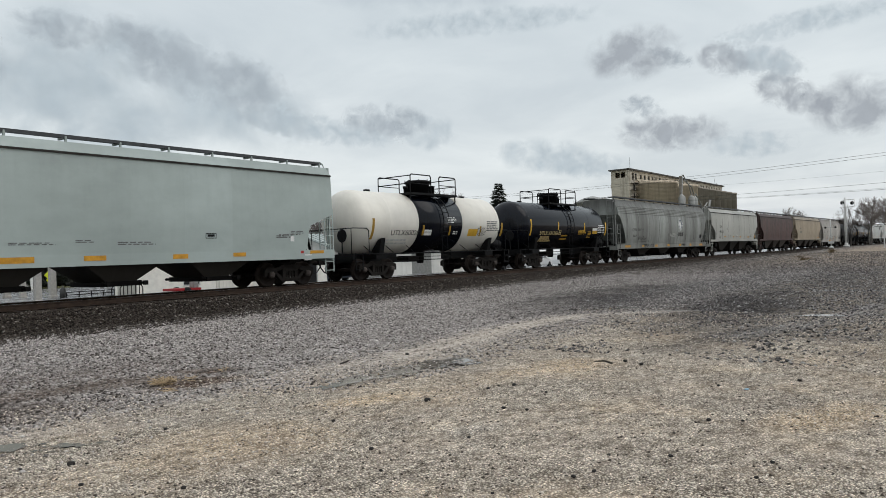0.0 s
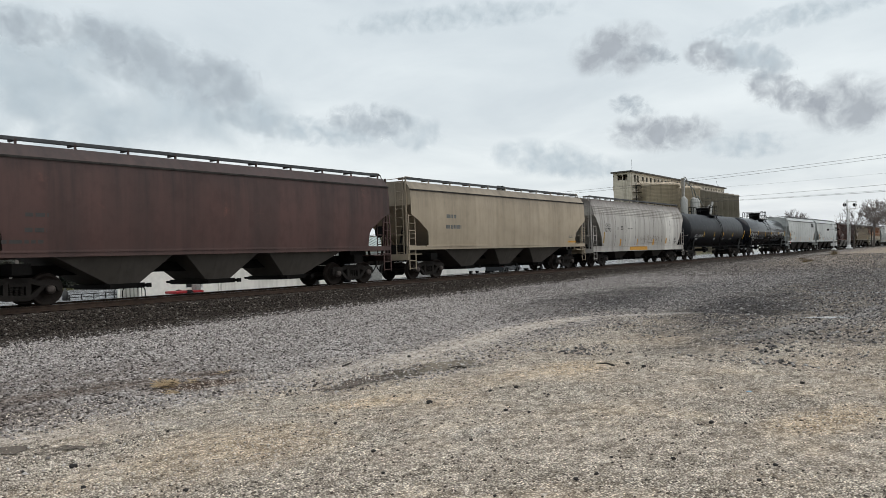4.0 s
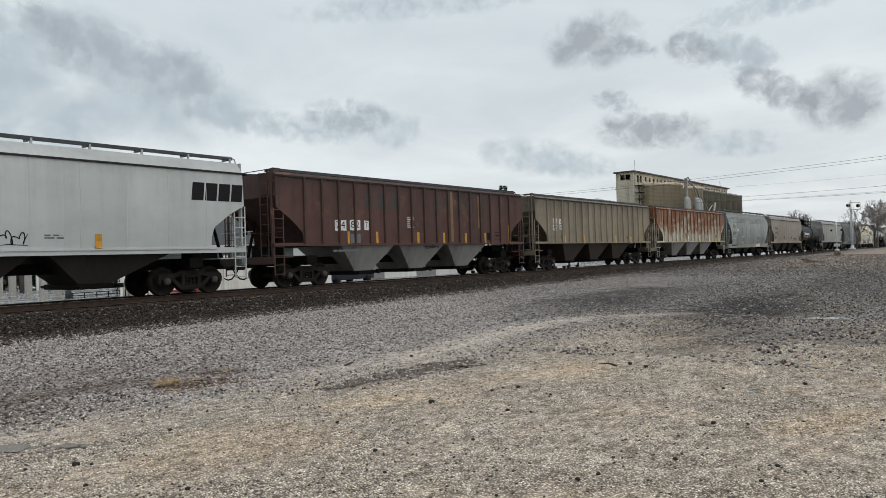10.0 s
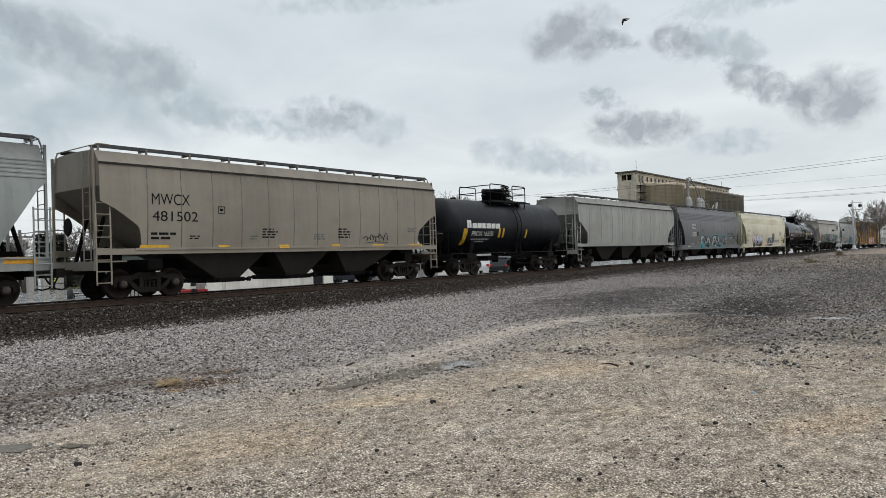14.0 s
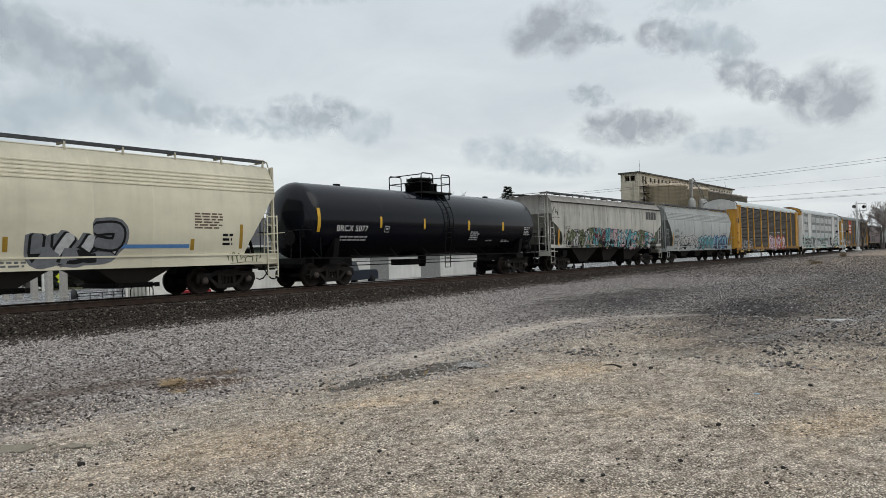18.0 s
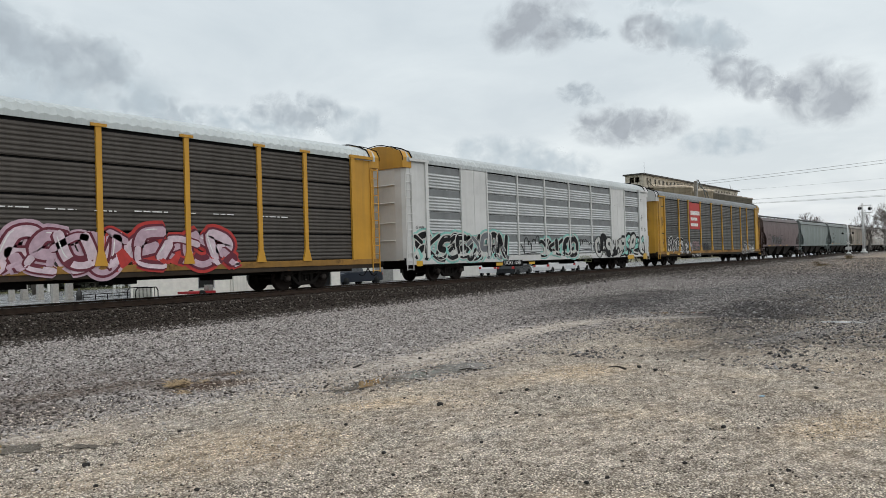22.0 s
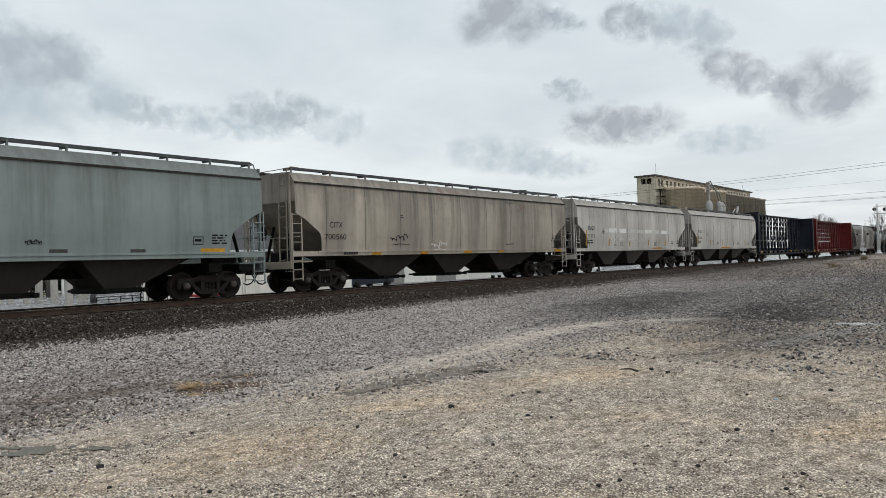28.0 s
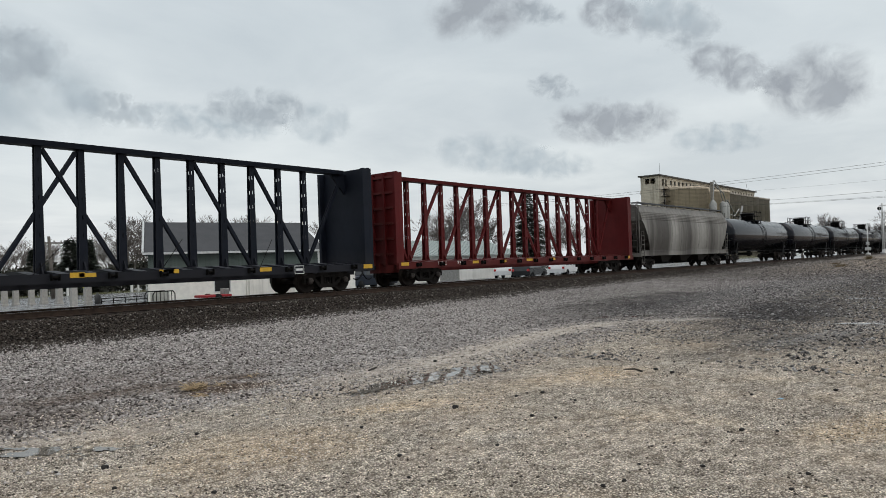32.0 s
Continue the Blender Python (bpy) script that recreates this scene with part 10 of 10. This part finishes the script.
# ---- poles, wires, signals ----
def build_lines():
    wood = mat_plain("pole_timber", (0.13, 0.115, 0.10), 0.85, 0.35)
    for a, r, top, lean in ((68.5, 66, 4.2, 0.05), (63.6, 95, 5.6, 0.02), (44.8, 96, 8.6, 0.0), (51.4, 100, 7.0, 0.02)):
        x, y, _ = at_bearing(a, r)
        p = thing("utility_pole", (x, y, LOT_Z), "weathered timber utility pole with crossarm", "pole", "utility poles")
        h = top - LOT_Z
        bm = bmesh.new()
        rod(bm, (0, 0, 0), (-lean * h, 0, h), 0.16, 10, 0.11)
        part("shaft", bm, wood, p)
        bm = bmesh.new()
        box(bm, -1.1 - lean * h, 1.1 - lean * h, -0.06, 0.06, h - 0.6, h - 0.48)
        arm = part("crossarm", bm, wood, p)
        for k in (-0.95, -0.4, 0.4, 0.95):
            bm = bmesh.new()
            lathe(bm, [(0.05, 0), (0.06, 0.08), (0.03, 0.16), (0, 0.17)], "z", 8, (k - lean * h, 0, h - 0.48))
            part("insulator", bm, TIN, arm)
    wire_m = mat_plain("wire", (0.05, 0.05, 0.052), 0.6, 0.1)

    def wire(a0, r0, z0, a1, r1, z1, sag, rad):
        bm = bmesh.new()
        p, q = Vector(at_bearing(a0, r0, z0)), Vector(at_bearing(a1, r1, z1))
        pts = []
        for k in range(25):
            u = k / 24
            v = p.lerp(q, u)
            v.z -= sag * 4 * u * (1 - u)
            pts.append(v)
        rings = [[bm.verts.new(v + Vector((0, rad * math.cos(w), rad * math.sin(w)))) for w in (0.5, 2.07, 3.64, 5.21)] for v in pts]
        for a, b in zip(rings, rings[1:]):
            for k in range(4):
                bm.faces.new((a[k], a[(k + 1) % 4], b[(k + 1) % 4], b[k]))
        tagged(new("overhead_wire", mesh_of(bm, "overhead_wire", wire_m)), "thin overhead wire crossing the line", "wire", "overhead wires")
    wire(40, 175, 14.6, -12, 105, 13.4, 1.6, 0.022)
    wire(40, 175, 14.2, -12, 105, 13.0, 1.6, 0.022)
    wire(18.5, 210, 14.6, -10, 125, 10.3, 0.5, 0.030)
    wire(18.5, 212, 14.0, -10, 128, 9.2, 0.5, 0.020)
    wire(18.5, 208, 13.6, -10, 122, 8.4, 0.4, 0.030)
    wire(20, 260, 21.5, -10, 150, 14.4, 1.0, 0.016)


def build_signals():
    pale = mat_plain("aluminium_paint", (0.55, 0.55, 0.54), 0.45, 0.15)
    x, y, _ = at_bearing(8.17, 122)
    zg = 0.26
    m = thing("signal_mast", (x, y, zg), "tall silver railway signal mast with two heads", "railway signal")
    bm = bmesh.new()
    rod(bm, (0, 0, 0), (0, 0, 7.2), 0.13, 12, 0.11)
    lathe(bm, [(0.45, -0.1), (0.45, 0.10), (0.24, 0.14), (0.22, 0.5)], "z", 12)
    part("mast", bm, pale, m)
    bm = bmesh.new()
    box(bm, -0.7, 0.7, -1.2, 0.3, 5.75, 5.82)
    for a in (-0.66, 0.66):
        for b in (-1.15, 0.25):
            rod(bm, (a, b, 5.8), (a, b, 6.85), 0.03)
        rod(bm, (a, -1.15, 6.85), (a, 0.25, 6.85), 0.03)
    rod(bm, (-0.66, -1.15, 6.85), (0.66, -1.15, 6.85), 0.03)
    part("maintainer_cage", bm, pale, m, "railed platform at the top")
    for yy, zz in ((-0.95, 6.35), (0.35, 6.45)):
        bm = bmesh.new()
        lathe(bm, [(0, 0.12), (0.24, 0.12), (0.26, 0.06), (0.26, 0.0), (0.14, -0.02), (0.12, -0.3), (0, -0.3)], "x", 18, (-0.1, yy, zz))
        part("signal_head", bm, M["black_frame"], m, "black signal head")
    bm = bmesh.new()
    t = bmesh.new()
    ladder(t, 0.2, 5.8, 0.4, 16, 0.02)
    bmesh.ops.rotate(t, verts=t.verts[:], cent=(0, 0, 0), matrix=Matrix.Rotation(math.pi / 2, 3, "Z"))
    bmesh.ops.translate(t, verts=t.verts[:], vec=(-0.4, -0.1, 0))
    join(bm, t)
    part("ladder", bm, pale, m)
    x, y, _ = at_bearing(9.10, 112)
    c = thing("crossing_signal", (x, y, 0.20), "white crossing signal post with paired lamps", "crossing signal")
    bm = bmesh.new()
    rod(bm, (0, 0, 0), (0, 0, 3.9), 0.07, 10)
    lathe(bm, [(0.32, -0.1), (0.3, 0.06), (0.12, 0.2)], "z", 10)
    part("post", bm, pale, c)
    bm = bmesh.new()
    rod(bm, (0, -0.75, 2.75), (0, 0.75, 2.75), 0.04)
    arm = part("lamp_bar", bm, pale, c)
    for s in (-1, 1):
        bm = bmesh.new()
        lathe(bm, [(0, 0.05), (0.13, 0.05), (0.14, 0), (0.09, -0.01), (0.08, -0.2), (0, -0.2)], "x", 16, (-0.1, s * 0.62, 2.75))
        part("lamp", bm, M["black_frame"], arm)
    bm = bmesh.new()
    soft_box(bm, -0.15, 0.15, -0.35, 0.35, 0.5, 0.9, 0.02)
    part("junction_box", bm, pale, c)
    bm = bmesh.new()
    for a in (45, -45):
        w = radians(a)
        d, q = Vector((0, math.cos(w), math.sin(w))), Vector((0, -math.sin(w), math.cos(w)))
        pts = [d * 0.6 + q * 0.1, d * -0.6 + q * 0.1, d * -0.6 - q * 0.1, d * 0.6 - q * 0.1]
        prism(bm, [(p.y * 0.55, p.z * 0.4 + 1.45) for p in pts], "x", -0.12 - 0.01 * (a > 0), -0.10 - 0.01 * (a > 0))
    part("crossbuck", bm, M["white"], c, "white crossed boards")
    post = thing("marker_post", (*at_bearing(5.9, 96)[:2], 0.1), "slim white marker post beside the line", "post")
    bm = bmesh.new()
    rod(bm, (0, 0, 0), (0, 0, 2.6), 0.07, 8)
    part("shaft", bm, pale, post)
    bm = bmesh.new()
    box(bm, -0.02, 0.02, -0.2, 0.2, 1.9, 2.6)
    part("plate", bm, M["white"], post)


build_elevator()
build_depot()
build_shed()
build_vehicles()
build_lot()
build_trees()
build_lines()
build_signals()


# ---- small things on the ground ----
def build_small():
    build_stones()
    water = Graph("puddle_water")
    n = water.noise(water.world_coords(), 14, 3)
    water.bump(n, 0.04, 0.01)
    water = water.done((0.16, 0.142, 0.118), 0.05, 0.0, 0.5)

    def pool(cx, cy, rx, ry, turn, seed, need, cell=0.03):
        """A shallow ragged film of water that the stones break up."""
        c, s = math.cos(turn), math.sin(turn)
        seen, bm = {}, bmesh.new()

        def corner(i, j):
            if (i, j) not in seen:
                u, v = i * cell, j * cell
                u, v = u + 0.35 * cell * noise.noise((u * 40, v * 40, seed)), v + 0.35 * cell * noise.noise((u * 40, v * 40, seed + 5))
                x, y = cx + u * c - v * s, cy + u * s + v * c
                seen[i, j] = bm.verts.new((u * c - v * s, u * s + v * c, ground_low(x, y) - level + 0.012))
            return seen[i, j]
        level = ground_low(cx, cy)
        for i in range(int(-rx / cell), int(rx / cell)):
            for j in range(int(-ry / cell), int(ry / cell)):
                u, v = i * cell, j * cell
                f = 1 - (u / rx) ** 2 - (v / ry) ** 2
                f += 1.1 * noise.fractal((u * 1.6 + seed, v * 4.0, seed), 0.8, 2.1, 5) + 0.55 * noise.noise((u * 9, v * 16, seed))
                if f > need:
                    bm.faces.new((corner(i, j), corner(i + 1, j), corner(i + 1, j + 1), corner(i, j + 1)))
        p = new("puddle", mesh_of(bm, "puddle", water))
        p.location = (cx, cy, level)
        for f in p.data.polygons:
            f.use_smooth = True
        tagged(p, "shallow rain puddle broken by gravel", "puddle", "puddles")

    def ground_low(x, y):
        return float(lie(np.array([x]), np.array([y]))[0])
    for k, (x, y, rx, ry, turn, need) in enumerate(((7.7, 6.80, 1.6, 0.36, -0.10, 0.50), (8.75, 6.7, 0.6, 0.30, -0.75, 0.4), (2.52, 7.35, 0.42, 0.2, -0.95, 0.35),
                                                    (17.9, 7.7, 1.9, 0.35, -1.0, 0.75), (17.1, 2.85, 0.8, 0.3, -1.2, 0.5), (25.2, 3.9, 1.2, 0.35, -1.3, 0.5), (2.9, 6.8, 0.5, 0.2, -0.9, 0.9))):
        pool(x, y, rx, ry, turn, 3.7 * k + 1, need)
    clod_m = mat_plain("dark_clod", (0.028, 0.025, 0.023), 0.9, 0.4, scale=30, bump=0.8)
    rng = random.Random(12)

    def lump(bm):
        bmesh.ops.create_icosphere(bm, subdivisions=2, radius=1.0)
        for v in bm.verts:
            v.co *= 1 + 0.5 * noise.noise(v.co * 1.7 + Vector((5, 2, 8)))
            v.co.z *= 0.62
    me = shared("clod", lump, clod_m)
    spots = CLODS + [(rng.uniform(2.2, 11), rng.uniform(0.5, 8.5), rng.uniform(0.010, 0.020)) for _ in range(34)]
    for x, y, s in spots:
        c = new("clod", me)
        c.location, c.scale, c.rotation_euler.z = (x, y, ground_z(x, y) + s * 0.4), (s,) * 3, rng.uniform(0, 6)
        tagged(c, "dark clod of earth on the gravel", "clod", "clods")
    straw_m = mat_stone("dry_straw", (0.34, 0.25, 0.145), (0.60, 0.46, 0.295), 0.8)
    for k, (x, y, n, w) in enumerate(STRAW):
        g = random.Random(k + 5)
        bm = bmesh.new()
        for i in range(n):
            a, r = g.uniform(0, 6.28), w * g.random() ** 0.7
            p = Vector((r * math.cos(a), r * math.sin(a) * 0.7, 0.008 + 0.4 * w * g.random()))
            d = Vector((g.uniform(-1, 1), g.uniform(-1, 1), g.uniform(-0.1, 0.35))).normalized() * g.uniform(0.05, 0.14)
            rod(bm, p, p + d, 0.0035, 3, caps=False)
        s = new("straw_clump", mesh_of(bm, "straw_clump", straw_m))
        s.location = (x, y, ground_z(x, y))
        tagged(s, "matted clump of dry yellow straw", "straw", "straw clumps")
    stick_m = mat_plain("wet_stick", (0.035, 0.028, 0.022), 0.8)
    for k, (x, y, a, l) in enumerate(((7.9, 8.2, 10, 0.4), (12.2, 13.6, 40, 0.5), (9.6, 4.4, 70, 0.3), (12.0, 20.0, 20, 0.6), (8.6, 6.3, 95, 0.28), (14.1, 2.6, 15, 0.35), (13.0, 19.7, -30, 0.5))):
        bm = bmesh.new()
        w = radians(a)
        rod(bm, (0, 0, 0.01), (l * 0.5 * math.cos(w), l * 0.5 * math.sin(w), 0.03), 0.016, 5, 0.013)
        rod(bm, (l * 0.5 * math.cos(w), l * 0.5 * math.sin(w), 0.03), (l * math.cos(w + 0.25), l * math.sin(w + 0.25), 0.012), 0.013, 5, 0.006)
        s = new("stick", mesh_of(bm, "stick", stick_m))
        s.location = (x, y, ground_z(x, y))
        tagged(s, "dark wet stick lying on the gravel", "stick", "sticks")
    weed_m = mat_stone("dry_weed", (0.08, 0.06, 0.035), (0.2, 0.15, 0.08), 0.9)
    for k, (x, y, h) in enumerate(((58.0, 11.2, 0.32), (61.5, 11.6, 0.2), (66, 13.0, 0.25), (78, 12.5, 0.5), (88, 14.0, 0.45))):
        g = random.Random(k + 77)
        bm = bmesh.new()
        for i in range(90):
            d = Vector((g.gauss(0, 0.6), g.gauss(0, 0.6), 1)).normalized() * h * g.uniform(0.4, 1.1)
            o = Vector((g.gauss(0, 0.15), g.gauss(0, 0.15), 0))
            rod(bm, o, o + d, 0.010, 3, 0.004, caps=False)
        s = new("dry_weed", mesh_of(bm, "dry_weed", weed_m))
        s.location = (x, y, ground_z(x, y) - 0.02)
        tagged(s, "tuft of dead brown weeds on the gravel", "weed", "weeds")
    scrap = mat_plain("blue_scrap", (0.22, 0.42, 0.55), 0.5)
    bm = bmesh.new()
    prism(bm, [(-0.03, -0.02), (0.03, -0.025), (0.035, 0.015), (-0.02, 0.03)], "z", 0.0, 0.006)
    s = new("plastic_scrap", mesh_of(bm, "plastic_scrap", scrap))
    s.location = (8.6, 2.3, ground_z(8.6, 2.3) + 0.012)
    tagged(s, "pale blue scrap of plastic on the gravel", "litter")


CLODS = [(4.42, 4.25, 0.022), (2.77, 6.08, 0.034), (4.65, 2.46, 0.021), (5.75, 1.37, 0.019), (6.9, 2.2, 0.026), (6.37, 4.17, 0.024), (6.43, 3.92, 0.018), (6.3, 5.15, 0.039), (7.6, 4.81, 0.028), (4.01, 3.76, 0.017), (6.0, 7.2, 0.022), (4.86, 2.4, 0.019), (7.26, 4.97, 0.024), (2.93, 4.7, 0.022), (4.99, 5.31, 0.02), (5.54, 2.07, 0.021), (9.4, 1.9, 0.027), (9.72, 4.01, 0.033), (9.86, 4.31, 0.034), (5.18, 3.77, 0.018), (5.33, 2.5, 0.016), (8.69, 2.64, 0.022), (7.42, 4.25, 0.02), (9.09, 7.84, 0.033), (5.29, 1.37, 0.017)]
STRAW = [(5.41, 9.09, 260, 0.17), (5.75, 9.0, 18, 0.12), (6.5, 9.3, 14, 0.10), (5.15, 8.52, 22, 0.08)]
build_small()


# ---- low clouds, a deck that drifts over ----
CLOUD_Z, CLOUD_V = 400.0, (-15.6, 2.5)
CLOUDS = []


def mat_cloud(name, shade, cover, seed, aspect, haze):
    g = Graph(name)
    g.n.remove(g.bsdf)
    p = g.coords((aspect, 1, 1), "Object", (seed * 3.7, 0, seed * 1.9))
    u = g.sep(g.coords())
    r = g.math("ADD", g.math("MULTIPLY", u[0], u[0]), g.math("MULTIPLY", u[2], u[2]))
    n = g.noise(p, 1.35, 6 if haze else 9, 0.50 if haze else 0.56, 0.35)
    edge = g.raw("SUBTRACT", g.raw("ADD", g.raw("MULTIPLY", n, 1.75), -0.20), g.raw("MULTIPLY", r, 0.50))
    a = g.ramp(edge, cover - (0.34 if haze else 0.24), cover + (0.50 if haze else 0.32))
    a = g.math("MULTIPLY", a, g.ramp(r, 0.45, 0.98, (1, 1, 1), (0, 0, 0)))
    em = g.n.new("ShaderNodeEmission")
    g.put(em.inputs["Color"], g.mix(g.noise(p, 2.2, 5), tuple(c * 0.9 for c in shade), tuple(c * 1.18 for c in shade)))
    tr = g.n.new("ShaderNodeBsdfTransparent")
    mx = g.n.new("ShaderNodeMixShader")
    g.put(mx.inputs[0], g.math("MULTIPLY", a, 0.88 if haze else 0.84))
    g.l.new(tr.outputs[0], mx.inputs[1])
    g.l.new(em.outputs[0], mx.inputs[2])
    g.l.new(mx.outputs[0], g.n["Material Output"].inputs[0])
    return g.mat


def build_clouds():
    dark, mid, soft = (0.315, 0.345, 0.385), (0.36, 0.41, 0.455), (0.42, 0.49, 0.54)
    for k, (dx, dy, w, h, shade, cover, tilt) in enumerate(CLOUD_SPOTS):
        x, y, z = dx * CLOUD_Z, dy * CLOUD_Z, CLOUD_Z
        bm = bmesh.new()
        n = 12
        grid = [[bm.verts.new((-1 + 2 * i / n, 0.08 * math.sin(3 * i / n), -1 + 2 * j / n)) for i in range(n + 1)] for j in range(n + 1)]
        for j in range(n):
            for i in range(n):
                bm.faces.new((grid[j][i], grid[j][i + 1], grid[j + 1][i + 1], grid[j + 1][i]))
        me = mesh_of(bm, "cloud", mat_cloud("cloud_vapour", {"d": dark, "m": mid, "s": soft}[shade], cover, k + 1, w / h, shade == "s"))
        c = new("cloud", me)
        c.scale = (w, 40, h)
        tagged(c, "ragged grey low cloud drifting under the overcast", "cloud", "clouds", kind="structure")
        turn = math.degrees(math.atan2(y, x)) - 90
        CLOUDS.append((c, x, y, z, turn, tilt))


CLOUD_SPOTS = [
    (1.301, 3.083, 87.9, 38.9, 'm', 0.48, 9.8),
    (2.004, 3.239, 249.0, 74.7, 'm', 0.44, 19.8),
    (1.665, 3.069, 91.3, 26.4, 'm', 0.48, 41.8),
    (2.388, 3.212, 73.4, 58.7, 'm', 0.46, 21.8),
    (2.098, 4.684, 330.0, 136.3, 's', 0.36, 13.8),
    (1.590, 3.983, 187.5, 87.9, 's', 0.36, 1.8),
    (2.074, 3.516, 396.9, 138.3, 's', 0.36, 16.8),
    (3.143, 4.052, 133.8, 47.2, 'm', 0.47, 11.8),
    (3.817, 3.511, 155.6, 62.2, 'm', 0.44, 5.8),
    (3.762, 4.100, 243.3, 52.1, 's', 0.42, 7.8),
    (4.423, 3.632, 108.8, 72.5, 's', 0.48, 1.8),
    (3.380, 1.444, 108.3, 65.4, 'd', 0.41, -6.2),
    (3.586, 1.335, 57.9, 25.5, 'm', 0.5, 21.8),
    (3.830, 1.134, 61.4, 42.5, 'd', 0.44, 23.8),
    (4.190, 0.992, 92.0, 57.2, 'm', 0.5, 16.8),
    (3.947, 0.974, 106.1, 35.4, 's', 0.46, 21.8),
    (5.078, 1.067, 115.5, 56.3, 'd', 0.42, 23.8),
    (5.827, 0.787, 142.0, 106.5, 'd', 0.36, 5.8),
    (5.685, 0.968, 80.6, 38.7, 'd', 0.48, 16.8),
    (5.975, 2.201, 215.5, 80.8, 'd', 0.41, 3.8),
    (4.732, 1.946, 71.9, 37.5, 'm', 0.44, 13.8),
    (6.540, 3.707, 259.3, 89.6, 's', 0.42, 6.8),
    (7.524, 3.749, 235.0, 78.3, 's', 0.44, 6.8),
    (7.405, 1.914, 200.4, 66.8, 's', 0.5, 1.8),
    (2.432, 1.730, 246.1, 28.4, 's', 0.5, -2.2),
    (3.437, 0.633, 197.1, 29.6, 's', 0.5, -4.2),
    (1.849, 1.592, 232.2, 61.9, 's', 0.46, 1.8),
    (2.386, 0.807, 196.7, 53.0, 'm', 0.5, 1.8),
    (1.203, 1.922, 175.9, 54.1, 'm', 0.48, 11.8),
    (1.015, 3.725, 156.6, 78.3, 'm', 0.5, 11.8),
    (6.564, 0.105, 199.9, 99.9, 'm', 0.5, 6.8)]
build_clouds()


# ---- a bird that shoots past in the second quarter ----
def build_bird():
    bird = thing("bird", (304, -71, 82), "small dark bird in fast flight under the clouds", "bird")
    feather = mat_plain("dark_feathers", (0.022, 0.020, 0.019), 0.6, 0.4, scale=60.0)
    bm = bmesh.new()
    lathe(bm, [(0.0, -0.095), (0.006, -0.085), (0.017, -0.070), (0.019, -0.058), (0.026, -0.030), (0.027, 0.0), (0.018, 0.040), (0.007, 0.070), (0.0, 0.074)], "x", 12)
    part("body", bm, feather, bird)
    wings = []
    for s in (-1, 1):
        bm = bmesh.new()
        prism(bm, [(-0.035, 0.0), (-0.045, s * 0.04), (-0.020, s * 0.07), (0.030, s * 0.105), (0.028, s * 0.065), (0.030, s * 0.03), (0.028, 0.0)], "z", -0.002, 0.003)
        wings.append((s, part("wing", bm, feather, bird, at=(-0.01, s * 0.012, 0.010))))
    bm = bmesh.new()
    prism(bm, [(0.055, -0.008), (0.115, -0.028), (0.105, 0.0), (0.115, 0.028), (0.055, 0.008)], "z", -0.002, 0.002)
    part("tail", bm, feather, bird)
    return bird, wings


BIRD, BIRD_WINGS = build_bird()


# ---- everything that moves ----
def motions():
    marks = [0, 2, 4, 6, 8, 10, 12, 14, 16, 18, 20, 22, 24, 26, 28, 30, 32]
    for car in TRAIN:
        x0 = car.location.x
        walk(car, [(t, pose(x0 - train_shift(t), TRACK_Y, 0)) for t in marks])
    for c, x, y, z, turn, tilt in CLOUDS:
        walk(c, [(t, pose(x + CLOUD_V[0] * (t - 3), y + CLOUD_V[1] * (t - 3), z, 0, tilt, turn)) for t in (0, 32)])
    # the bird dives in, then climbs away over the viewer
    way = [(0, 304, -71, 82), (6, 180, -38, 49.4), (11, 77.2, -9.8, 21.9), (12, 56.6, -4.3, 16.4), (13, 36, 1.1, 10.9), (13.5, 25.74, 3.84, 8.19), (13.7, 21.62, 4.93, 7.10), (13.8, 19.07, 5.29, 6.34), (13.9, 16.07, 5.29, 5.86),
           (14.0, 12.80, 5.49, 5.37), (14.1, 9.6, 5.6, 6.2), (14.5, -3, 6, 10), (16, -50, 15, 25), (32, -400, 80, 120)]
    walk(BIRD, [(t, pose(x, y, z, 30 if t < 13.85 else -25, -10, -8)) for t, x, y, z in way])
    for s, w in BIRD_WINGS:
        walk(w, [(k * 0.05, pose(-0.01, s * 0.012, 0.010, s * (38 if k % 2 else -30), 0, 0)) for k in range(641)])
    # wheels roll with the train; all axles on one side of a bogie share one rolling motion
    lead = {}
    for s, w in WHEELSETS:
        if s not in lead:
            lead[s] = w
            walk(w, [(k / FPS, pose(s * 0.89, 0, WHEEL_R, 0, -math.degrees(train_shift(k / FPS) / WHEEL_R), 0)) for k in range(32 * FPS + 1)])
        else:
            keys = w.animation_data_create()
            keys.action = lead[s].animation_data.action
            keys.action_slot = lead[s].animation_data.action_slot
            w.rotation_mode = "QUATERNION"


motions()
